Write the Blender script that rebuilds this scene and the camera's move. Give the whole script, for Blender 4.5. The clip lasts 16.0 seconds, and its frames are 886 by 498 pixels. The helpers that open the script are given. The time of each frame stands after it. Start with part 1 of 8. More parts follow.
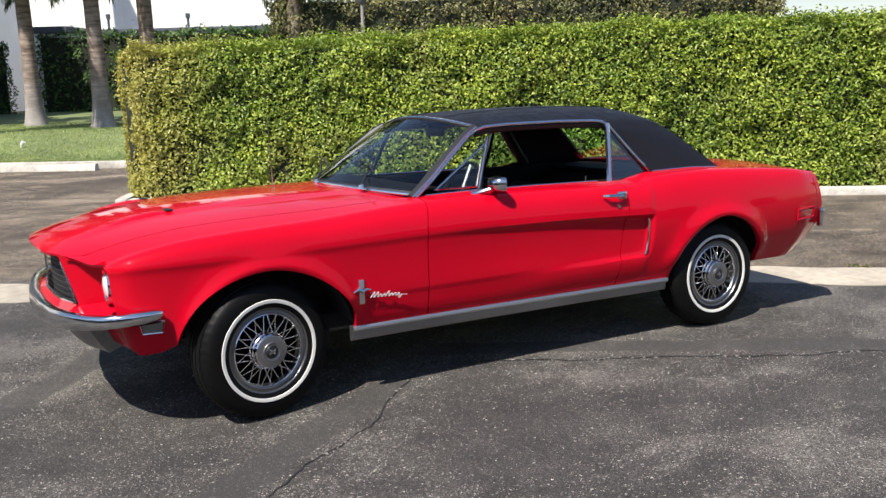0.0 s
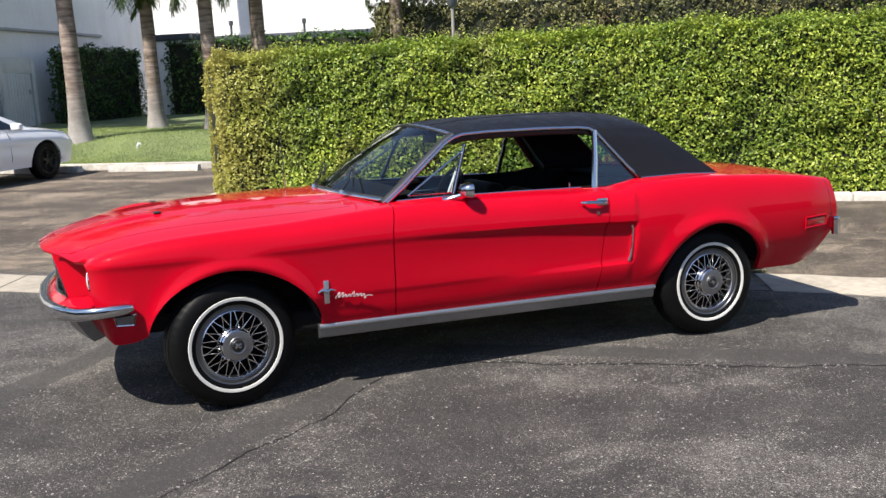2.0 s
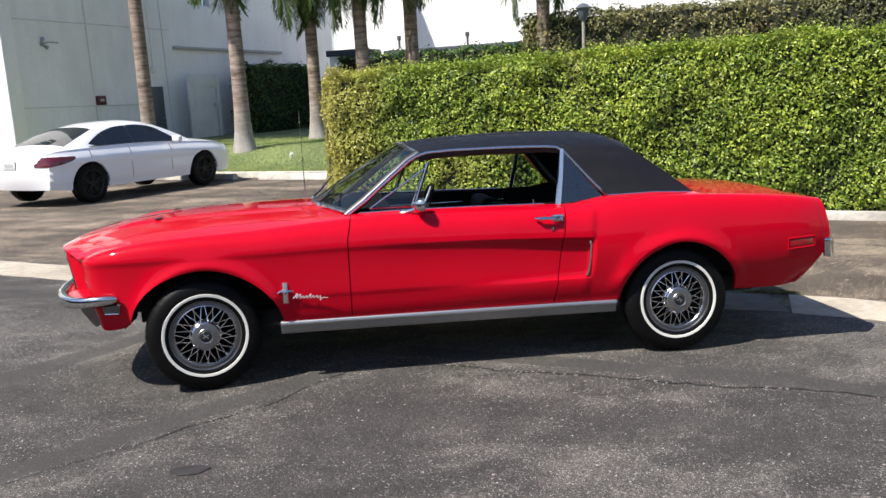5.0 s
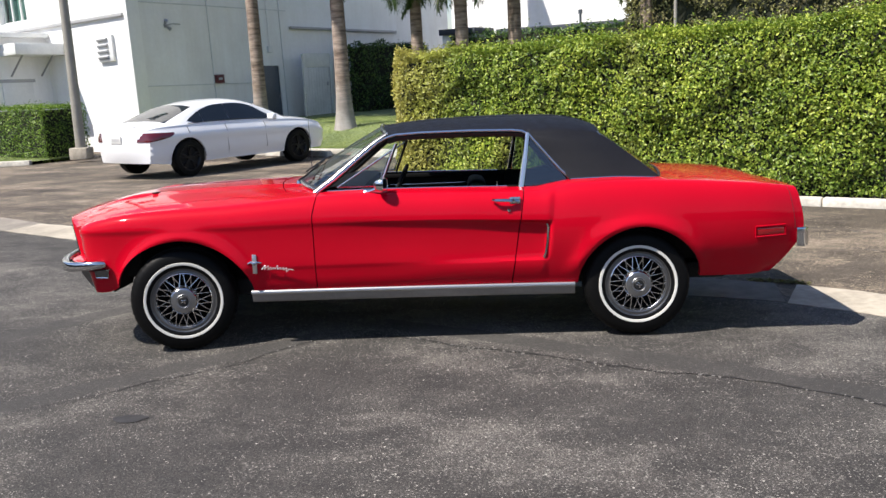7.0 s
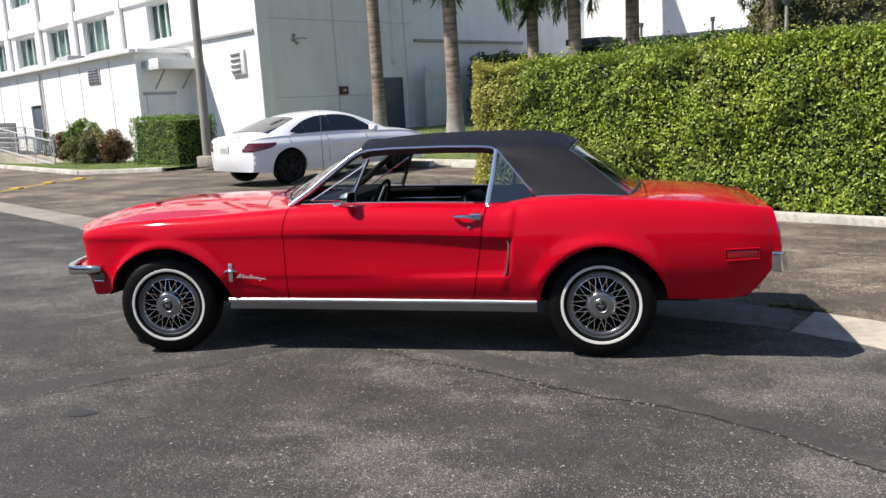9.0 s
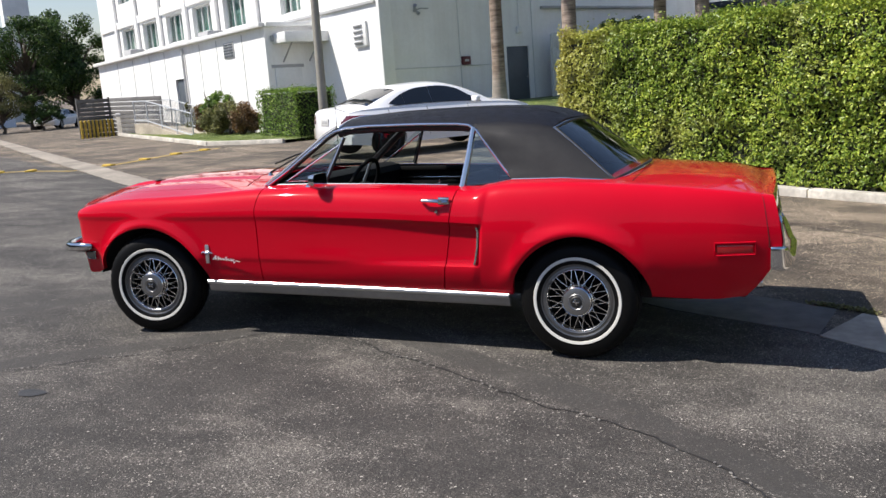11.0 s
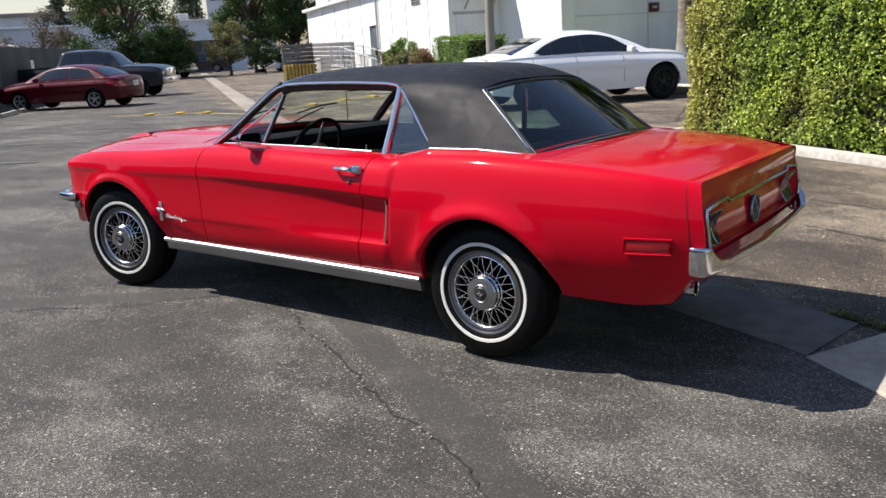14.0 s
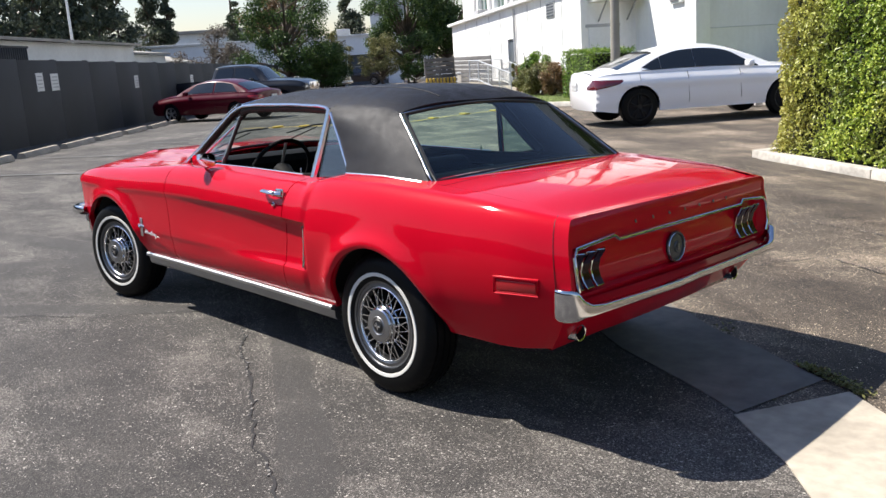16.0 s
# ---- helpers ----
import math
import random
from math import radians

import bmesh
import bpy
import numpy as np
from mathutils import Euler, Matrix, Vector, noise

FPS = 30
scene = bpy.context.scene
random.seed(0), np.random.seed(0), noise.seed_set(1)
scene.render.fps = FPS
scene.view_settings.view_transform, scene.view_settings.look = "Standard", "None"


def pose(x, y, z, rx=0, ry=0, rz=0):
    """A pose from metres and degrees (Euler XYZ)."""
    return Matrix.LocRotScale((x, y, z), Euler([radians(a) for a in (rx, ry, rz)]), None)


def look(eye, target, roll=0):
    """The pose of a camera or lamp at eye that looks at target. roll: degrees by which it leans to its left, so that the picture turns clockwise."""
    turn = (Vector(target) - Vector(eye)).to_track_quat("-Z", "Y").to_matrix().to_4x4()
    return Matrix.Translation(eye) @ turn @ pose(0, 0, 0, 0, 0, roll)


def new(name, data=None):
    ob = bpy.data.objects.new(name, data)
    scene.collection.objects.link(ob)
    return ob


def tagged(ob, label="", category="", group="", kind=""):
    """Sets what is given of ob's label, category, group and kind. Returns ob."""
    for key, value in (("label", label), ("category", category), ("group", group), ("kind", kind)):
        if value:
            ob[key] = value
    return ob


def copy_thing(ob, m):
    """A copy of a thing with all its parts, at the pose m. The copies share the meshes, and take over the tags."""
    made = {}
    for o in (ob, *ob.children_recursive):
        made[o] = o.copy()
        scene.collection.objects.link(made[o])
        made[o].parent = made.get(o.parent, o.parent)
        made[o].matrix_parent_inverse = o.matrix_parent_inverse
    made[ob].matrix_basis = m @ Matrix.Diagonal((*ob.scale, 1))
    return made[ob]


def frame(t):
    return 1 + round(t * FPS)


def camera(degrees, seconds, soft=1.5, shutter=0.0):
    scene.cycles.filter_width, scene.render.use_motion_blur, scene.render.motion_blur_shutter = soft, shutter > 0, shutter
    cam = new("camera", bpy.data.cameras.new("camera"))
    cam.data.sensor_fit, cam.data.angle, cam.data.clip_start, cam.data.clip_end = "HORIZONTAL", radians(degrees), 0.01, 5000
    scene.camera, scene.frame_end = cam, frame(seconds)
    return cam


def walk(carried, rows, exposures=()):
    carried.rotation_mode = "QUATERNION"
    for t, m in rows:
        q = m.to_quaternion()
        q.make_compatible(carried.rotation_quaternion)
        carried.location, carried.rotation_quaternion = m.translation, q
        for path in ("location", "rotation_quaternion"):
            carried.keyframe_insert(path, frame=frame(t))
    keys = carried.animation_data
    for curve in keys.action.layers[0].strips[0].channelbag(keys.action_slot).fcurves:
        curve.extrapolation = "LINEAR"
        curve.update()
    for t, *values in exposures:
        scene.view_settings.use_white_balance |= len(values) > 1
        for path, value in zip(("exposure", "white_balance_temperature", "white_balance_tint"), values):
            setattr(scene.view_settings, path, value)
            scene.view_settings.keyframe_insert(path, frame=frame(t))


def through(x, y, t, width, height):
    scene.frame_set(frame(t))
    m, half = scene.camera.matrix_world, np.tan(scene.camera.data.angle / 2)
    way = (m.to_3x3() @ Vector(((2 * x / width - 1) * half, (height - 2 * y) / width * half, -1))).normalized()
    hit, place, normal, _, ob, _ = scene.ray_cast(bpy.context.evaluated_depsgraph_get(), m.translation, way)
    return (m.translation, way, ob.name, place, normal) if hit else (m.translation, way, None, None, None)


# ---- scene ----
cam = camera(54.2, 16.0)
PATH = [
    (0, (-2.427, -4.445, 1.497), (-1.496, -2.718, 1.109), -1.4),
    (0.5, (-2.307, -4.751, 1.507), (-1.416, -3.005, 1.11), -1.6),
    (1, (-2.175, -4.898, 1.517), (-1.359, -3.116, 1.117), -1.8),
    (1.5, (-1.933, -4.89, 1.521), (-1.201, -3.069, 1.137), -1.8),
    (2, (-1.766, -4.915, 1.53), (-1.1, -3.068, 1.148), -2.1),
    (2.5, (-1.617, -5.145, 1.527), (-1.014, -3.273, 1.166), -2.6),
    (3, (-1.459, -5.333, 1.533), (-0.924, -3.439, 1.173), -2.7),
    (3.5, (-1.259, -5.374, 1.537), (-0.788, -3.462, 1.188), -3.0),
    (4, (-1.019, -5.363, 1.553), (-0.621, -3.434, 1.21), -3.0),
    (4.2, (-0.928, -5.413, 1.554), (-0.56, -3.477, 1.208), -3.0),
    (6.3, (-0.049, -5.67, 1.544), (-0.007, -3.7, 1.204), -2.0),
    (6.5, (0.076, -5.715, 1.538), (0.083, -3.746, 1.188), -2.1),
    (7, (0.357, -5.84, 1.549), (0.304, -3.877, 1.169), -2.5),
    (7.5, (0.595, -5.765, 1.527), (0.502, -3.804, 1.146), -3.0),
    (8, (0.872, -5.666, 1.558), (0.686, -3.706, 1.209), -2.9),
    (8.5, (1.23, -5.777, 1.554), (0.911, -3.829, 1.231), -2.8),
    (9, (1.455, -5.764, 1.543), (1.065, -3.833, 1.199), -2.7),
    (9.2, (1.544, -5.715, 1.542), (1.137, -3.789, 1.188), -2.7),
    (11.5, (2.566, -4.957, 1.502), (1.755, -3.174, 1.1), -3.5),
    (12, (2.795, -4.795, 1.493), (1.904, -3.052, 1.081), -3.3),
    (12.5, (3.033, -4.606, 1.504), (2.049, -2.918, 1.075), -2.8),
    (13, (3.167, -4.404, 1.48), (2.13, -2.755, 1.027), -2.7),
    (13.5, (3.256, -4.142, 1.489), (2.166, -2.534, 1.014), -3.1),
    (14, (3.463, -3.938, 1.465), (2.314, -2.374, 0.984), -3.1),
    (14.5, (3.675, -3.73, 1.468), (2.455, -2.223, 0.979), -3.5),
    (15, (3.76, -3.425, 1.449), (2.48, -1.964, 0.972), -3.7),
    (15.5, (3.918, -3.208, 1.454), (2.562, -1.809, 1.003), -3.6),
    (16, (4.209, -3.063, 1.443), (2.782, -1.73, 1.009), -3.5),
]
walk(cam, [(t, look(eye, target, roll)) for t, eye, target, roll in PATH],
     exposures=[(0.0, 0.73), (4.0, 0.76), (7.0, 0.74), (9.0, 0.56), (13.0, 0.59), (14.5, 0.75), (16.0, 0.86)])

import functools

# ---- light ----
SUN_EL = radians(53.5)
SUN_AZ = Vector((-0.885, -0.466, 0.0)).normalized()
TO_SUN = Vector((SUN_AZ.x * math.cos(SUN_EL), SUN_AZ.y * math.cos(SUN_EL), math.sin(SUN_EL)))
world = bpy.data.worlds.new("sky")
scene.world = world
world.use_nodes = True
wn = world.node_tree.nodes
sky = wn.new("ShaderNodeTexSky")
sky.sky_type, sky.sun_disc = "NISHITA", False
sky.sun_elevation, sky.sun_rotation = SUN_EL, math.atan2(SUN_AZ.x, SUN_AZ.y)
sky.air_density, sky.dust_density, sky.ozone_density = 1.25, 0.5, 2.6
wn["Background"].inputs["Strength"].default_value = 0.083
haze = wn.new("ShaderNodeMix")
haze.data_type, haze.blend_type = "RGBA", "MULTIPLY"
haze.inputs[0].default_value = 1.0
haze.inputs[7].default_value = (1.0, 0.955, 1.045, 1)
world.node_tree.links.new(sky.outputs[0], haze.inputs[6])
world.node_tree.links.new(haze.outputs[2], wn["Background"].inputs["Color"])
sun = new("sun", bpy.data.lights.new("sun", "SUN"))
sun.data.energy, sun.data.angle, sun.data.color = 5.0, radians(0.53), (1.0, 0.945, 0.87)
sun.matrix_world = look(TO_SUN * 60, (0, 0, 0))


# ---- materials ----
def shader(name, colour=(0.5, 0.5, 0.5), rough=0.5, metal=0.0, coat=0.0, spec=0.5):
    m = bpy.data.materials.new(name)
    m.use_nodes = True
    b = m.node_tree.nodes["Principled BSDF"]
    b.inputs["Base Color"].default_value = (*colour, 1)
    b.inputs["Roughness"].default_value = rough
    b.inputs["Metallic"].default_value = metal
    b.inputs["Coat Weight"].default_value = coat
    b.inputs["Coat Roughness"].default_value = 0.03
    b.inputs["Specular IOR Level"].default_value = spec
    return m


def node(m, kind, **values):
    n = m.node_tree.nodes.new(kind)
    for key, value in values.items():
        if key in n.inputs:
            n.inputs[key].default_value = value
    return n


def join(m, a, b):
    m.node_tree.links.new(a, b)


def coords(m, scale=(1, 1, 1), space="Object"):
    t = m.node_tree.nodes.new("ShaderNodeTexCoord")
    p = m.node_tree.nodes.new("ShaderNodeMapping")
    p.inputs["Scale"].default_value = scale
    join(m, t.outputs[space], p.inputs["Vector"])
    return p.outputs["Vector"]


def ramp(m, fac, stops):
    r = m.node_tree.nodes.new("ShaderNodeValToRGB")
    el = r.color_ramp.elements
    while len(el) < len(stops):
        el.new(0.5)
    for e, (pos, c) in zip(el, stops):
        e.position, e.color = pos, (*c, 1)
    join(m, fac, r.inputs["Fac"])
    return r.outputs["Color"]


def noise_tex(m, vec, scale, detail=4.0, rough=0.55):
    n = node(m, "ShaderNodeTexNoise", Scale=scale, Detail=detail, Roughness=rough)
    join(m, vec, n.inputs["Vector"])
    return n.outputs["Fac"]


def mixed(m, fac, a, b, mode="MIX"):
    x = m.node_tree.nodes.new("ShaderNodeMix")
    x.data_type, x.blend_type = "RGBA", mode
    for src, i in ((fac, 0), (a, 6), (b, 7)):
        if hasattr(src, "default_value"):
            join(m, src, x.inputs[i])
        else:
            x.inputs[i].default_value = src if i == 0 else (*src, 1)
    return x.outputs[2]


def base(m, socket):
    join(m, socket, m.node_tree.nodes["Principled BSDF"].inputs["Base Color"])


def rough_by(m, socket, low, high):
    r = node(m, "ShaderNodeMapRange", **{"To Min": low, "To Max": high})
    join(m, socket, r.inputs["Value"])
    join(m, r.outputs[0], m.node_tree.nodes["Principled BSDF"].inputs["Roughness"])


def bump(m, height, strength=0.3, distance=0.005):
    b = node(m, "ShaderNodeBump", Strength=strength, Distance=distance)
    join(m, height, b.inputs["Height"])
    join(m, b.outputs[0], m.node_tree.nodes["Principled BSDF"].inputs["Normal"])


def plain(name, colour, rough=0.6, scale=30.0, amount=0.12, bump_d=0.0, **more):
    """A surface with variation at two scales."""
    m = shader(name, colour, rough, **more)
    v = coords(m)
    big, fine = noise_tex(m, v, scale * 0.08, 3), noise_tex(m, v, scale, 5)
    lo = tuple(c * (1 - amount) for c in colour)
    hi = tuple(min(1, c * (1 + amount)) for c in colour)
    c1 = ramp(m, big, [(0.3, lo), (0.7, hi)])
    c2 = ramp(m, fine, [(0.3, (1 - amount, 1 - amount, 1 - amount)), (0.7, (1, 1, 1))])
    base(m, mixed(m, 1.0, c1, c2, "MULTIPLY"))
    rough_by(m, fine, max(0.02, rough - 0.08), min(1, rough + 0.08))
    if bump_d:
        bump(m, fine, 0.5, bump_d)
    return m


# ---- builders ----
def mesh_of(bm, name, smooth=0.0):
    me = bpy.data.meshes.new(name)
    bm.normal_update()
    bm.to_mesh(me)
    bm.free()
    if smooth:
        me.set_sharp_from_angle(angle=radians(smooth))
        for p in me.polygons:
            p.use_smooth = True
    return me


def part(name, bm, material, parent=None, label="", smooth=35.0, m=None):
    """One mesh object from a bmesh, under a thing or a part."""
    ob = new(name, mesh_of(bm, name, smooth))
    ob.data.materials.append(material)
    if parent is not None:
        ob.parent = parent
    if m is not None:
        ob.matrix_basis = m
    if label:
        ob["label"] = label
    return ob


def empty(name, m=None, parent=None, **tags):
    ob = new(name)
    ob.empty_display_size = 0.1
    if m is not None:
        ob.matrix_basis = m
    if parent is not None:
        ob.parent = parent
    return tagged(ob, **tags)


def box_into(bm, c, s, bev=0.0, rot=None, seg=2):
    """Adds a box of size s about c."""
    t = bmesh.ops.create_cube(bm, size=1)
    bmesh.ops.scale(bm, vec=s, verts=t["verts"])
    if bev:
        es = list({e for v in t["verts"] for e in v.link_edges})
        r = bmesh.ops.bevel(bm, geom=es, offset=bev, segments=seg, profile=0.5, affect="EDGES")
        vs = list({v for f in r["faces"] for v in f.verts} | {v for v in t["verts"] if v.is_valid})
    else:
        vs = t["verts"]
    if rot is not None:
        bmesh.ops.rotate(bm, cent=(0, 0, 0), matrix=rot, verts=vs)
    bmesh.ops.translate(bm, vec=c, verts=vs)
    return vs


def box(c, s, bev=0.0, rot=None, seg=2):
    bm = bmesh.new()
    box_into(bm, c, s, bev, rot, seg)
    return bm


def prism(points, z0, z1):
    """A solid over a polygon in plan."""
    bm = bmesh.new()
    lo = [bm.verts.new((x, y, z0)) for x, y in points]
    hi = [bm.verts.new((x, y, z1)) for x, y in points]
    k = len(points)
    bm.faces.new(lo[::-1])
    bm.faces.new(hi)
    for i in range(k):
        bm.faces.new((lo[i], lo[(i + 1) % k], hi[(i + 1) % k], hi[i]))
    bmesh.ops.recalc_face_normals(bm, faces=bm.faces)
    return bm


def grid_into(bm, rows, closed_u=False, closed_v=False):
    """A sheet of quads from rows of points."""
    vs = [[bm.verts.new(p) for p in r] for r in rows]
    a, b = len(vs), len(vs[0])
    for i in range(a - (0 if closed_u else 1)):
        for j in range(b - (0 if closed_v else 1)):
            q = (vs[i][j], vs[i][(j + 1) % b], vs[(i + 1) % a][(j + 1) % b], vs[(i + 1) % a][j])
            try:
                bm.faces.new(q)
            except ValueError:
                pass
    return vs


def sheet(rows, thick=0.0, **kw):
    bm = bmesh.new()
    grid_into(bm, rows, **kw)
    bmesh.ops.remove_doubles(bm, verts=bm.verts, dist=1e-5)
    bmesh.ops.recalc_face_normals(bm, faces=bm.faces)
    if thick:
        bmesh.ops.solidify(bm, geom=bm.faces[:], thickness=thick)
    return bm


def tube_into(bm, path, radius, sides=8, closed=False, caps=True, flat=1.0):
    """A round bar along a path; radius may be a list."""
    pts = [Vector(p) for p in path]
    k = len(pts)
    rad = radius if isinstance(radius, (list, tuple)) else [radius] * k
    rings, up = [], None
    for i, p in enumerate(pts):
        a = pts[i - 1] if (i > 0 or closed) else p
        b = pts[(i + 1) % k] if (i < k - 1 or closed) else p
        t = (b - a).normalized()
        if up is None:
            up = t.orthogonal().normalized()
        up = (up - t * up.dot(t)).normalized()
        side = t.cross(up)
        rings.append([bm.verts.new(p + (math.cos(g) * up + math.sin(g) * side * flat) * rad[i])
                      for g in (2 * math.pi * j / sides for j in range(sides))])
    for i in range(k - (0 if closed else 1)):
        for j in range(sides):
            bm.faces.new((rings[i][j], rings[i][(j + 1) % sides], rings[(i + 1) % k][(j + 1) % sides], rings[(i + 1) % k][j]))
    if caps and not closed:
        bm.faces.new(rings[0][::-1])
        bm.faces.new(rings[-1])


def tube(path, radius, sides=8, **kw):
    bm = bmesh.new()
    tube_into(bm, path, radius, sides, **kw)
    bmesh.ops.recalc_face_normals(bm, faces=bm.faces)
    return bm


def lathe(profile, steps=48, axis="Y"):
    """A turned solid: profile of (radius, along)."""
    bm = bmesh.new()
    rows = []
    for i in range(steps):
        g = 2 * math.pi * i / steps
        c, s = math.cos(g), math.sin(g)
        rows.append([(r * c, h, r * s) if axis == "Y" else (r * c, r * s, h) for r, h in profile])
    grid_into(bm, rows, closed_u=True)
    bmesh.ops.remove_doubles(bm, verts=bm.verts, dist=1e-5)
    bmesh.ops.recalc_face_normals(bm, faces=bm.faces)
    return bm


def lerp(xs, ys, x):
    return float(np.interp(x, xs, ys))


@functools.lru_cache(maxsize=4000)
def slopes(xs, ys):
    """Slopes of a smooth curve that never overshoots its points."""
    h = [b - a for a, b in zip(xs, xs[1:])]
    s = [(b - a) / k for a, b, k in zip(ys, ys[1:], h)]
    m = [s[0]]
    for i in range(1, len(s)):
        if s[i - 1] * s[i] <= 0:
            m.append(0.0)
        else:
            w1, w2 = 2 * h[i] + h[i - 1], h[i] + 2 * h[i - 1]
            m.append((w1 + w2) / (w1 / s[i - 1] + w2 / s[i]))
    return m + [s[-1]]


def flow(xs, ys, x):
    """A smooth curve through the points (xs, ys)."""
    if x <= xs[0]:
        return ys[0]
    if x >= xs[-1]:
        return ys[-1]
    m = slopes(tuple(xs), tuple(ys))
    i = 0
    while x > xs[i + 1]:
        i += 1
    h = xs[i + 1] - xs[i]
    t = (x - xs[i]) / h
    return ((1 + 2 * t) * (1 - t) ** 2 * ys[i] + t * (1 - t) ** 2 * h * m[i] + t * t * (3 - 2 * t) * ys[i + 1] + t * t * (t - 1) * h * m[i + 1])


def smooth_step(a, b, x):
    t = min(1, max(0, (x - a) / (b - a)))
    return t * t * (3 - 2 * t)


# The lot's own axes: a along the hedge's kerb, b away from the red car.
LOT_O, LOT_D, LOT_N = Vector((-0.76, 6.9)), Vector((0.8526, -0.5225)), Vector((0.5225, 0.8526))
LOT_YAW = -31.5


def lot(a, b):
    p = LOT_O + LOT_D * float(a) + LOT_N * float(b)
    return p.x, p.y


def lot_pose(a, b, z=0.0, turn=0.0):
    x, y = lot(a, b)
    return pose(x, y, z, 0, 0, LOT_YAW + turn)


# Near edge of the concrete valley gutter.
GUTTER = [(16.0, -9.6), (9.0, -4.6), (5.5, -2.08), (3.06, -0.38), (2.86, -0.20), (2.52, 0.09), (1.70, 0.49), (0.0, 1.42), (-2.35, 2.63), (-5.5, 4.86), (-9.3, 7.8), (-20.0, 16.1), (-60.0, 47.3)]


def gutter_y(x):
    return lerp([p[0] for p in GUTTER][::-1], [p[1] for p in GUTTER][::-1], x)


def ground_z(x, y):
    """The lot dips a little towards the gutter."""
    w = (y - gutter_y(x)) * 0.83
    a = (x - LOT_O.x) * LOT_D.x + (y - LOT_O.y) * LOT_D.y
    fall = -0.0125 * min(110, max(0, -a - 5))
    return fall - 0.07 * (smooth_step(-1.35, 0.0, w) if w < 0.4 else 1 - smooth_step(0.7, 3.2, w))

# ---- ground ----
ASPHALT = shader("worn_asphalt", (0.06, 0.06, 0.06), 0.85)
v = coords(ASPHALT)
agg = node(ASPHALT, "ShaderNodeTexVoronoi", Scale=230.0)
join(ASPHALT, v, agg.inputs["Vector"])
patches = noise_tex(ASPHALT, coords(ASPHALT, (0.62, 1.0, 1)), 0.85, 10, 0.72)
blotch = noise_tex(ASPHALT, v, 3.4, 6, 0.70)
streak = noise_tex(ASPHALT, coords(ASPHALT, (0.45, 2.4, 1)), 0.8, 6, 0.6)
pick = node(ASPHALT, "ShaderNodeSeparateColor")
join(ASPHALT, agg.outputs["Color"], pick.inputs[0])
stones = ramp(ASPHALT, pick.outputs[0], [(0.0, (0.013, 0.0121, 0.0117)), (0.45, (0.037, 0.0346, 0.0333)), (0.80, (0.062, 0.0582, 0.0560)), (1.0, (0.13, 0.122, 0.118))])
worn = ramp(ASPHALT, patches, [(0.42, (0.80, 0.79, 0.79)), (0.50, (1.0, 0.985, 0.97)), (0.57, (1.75, 1.72, 1.68))])
tone = mixed(ASPHALT, 1.0, stones, worn, "MULTIPLY")
tone = mixed(ASPHALT, 1.0, tone, ramp(ASPHALT, blotch, [(0.38, (0.78, 0.77, 0.77)), (0.62, (1.22, 1.20, 1.18))]), "MULTIPLY")
tone = mixed(ASPHALT, 1.0, tone, ramp(ASPHALT, streak, [(0.35, (0.80, 0.79, 0.79)), (0.6, (1.08, 1.08, 1.07))]), "MULTIPLY")


def chips(m, colour, scale, few, many, pale, seed):
    """Pale stones laid bare one by one, the more the more worn the surface is."""
    cell = node(m, "ShaderNodeTexVoronoi", Scale=scale)
    shift = node(m, "ShaderNodeMapping")
    shift.inputs["Location"].default_value = (seed, seed * 0.7, 0)
    join(m, v, shift.inputs["Vector"])
    join(m, shift.outputs[0], cell.inputs["Vector"])
    rgb = node(m, "ShaderNodeSeparateColor")
    join(m, cell.outputs["Color"], rgb.inputs[0])
    limit = node(m, "ShaderNodeMapRange", **{"From Min": 0.42, "From Max": 0.60, "To Min": 1 - few, "To Max": 1 - many})
    join(m, patches, limit.inputs["Value"])
    bare = node(m, "ShaderNodeMath")
    bare.operation = "GREATER_THAN"
    join(m, rgb.outputs[0], bare.inputs[0])
    join(m, limit.outputs[0], bare.inputs[1])
    near = node(m, "ShaderNodeMath")
    near.operation = "LESS_THAN"
    near.inputs[1].default_value = 0.48
    join(m, cell.outputs["Distance"], near.inputs[0])
    both = node(m, "ShaderNodeMath")
    both.operation = "MULTIPLY"
    join(m, bare.outputs[0], both.inputs[0])
    join(m, near.outputs[0], both.inputs[1])
    stone = ramp(m, rgb.outputs[1], [(0.0, tuple(c * 0.5 for c in pale)), (0.7, pale), (1.0, tuple(min(0.7, c * 1.5) for c in pale))])
    return mixed(m, both.outputs[0], colour, stone)


tone = chips(ASPHALT, tone, 140.0, 0.03, 0.32, (0.255, 0.238, 0.222), 3.1)
tone = chips(ASPHALT, tone, 88.0, 0.008, 0.045, (0.33, 0.31, 0.285), 7.7)


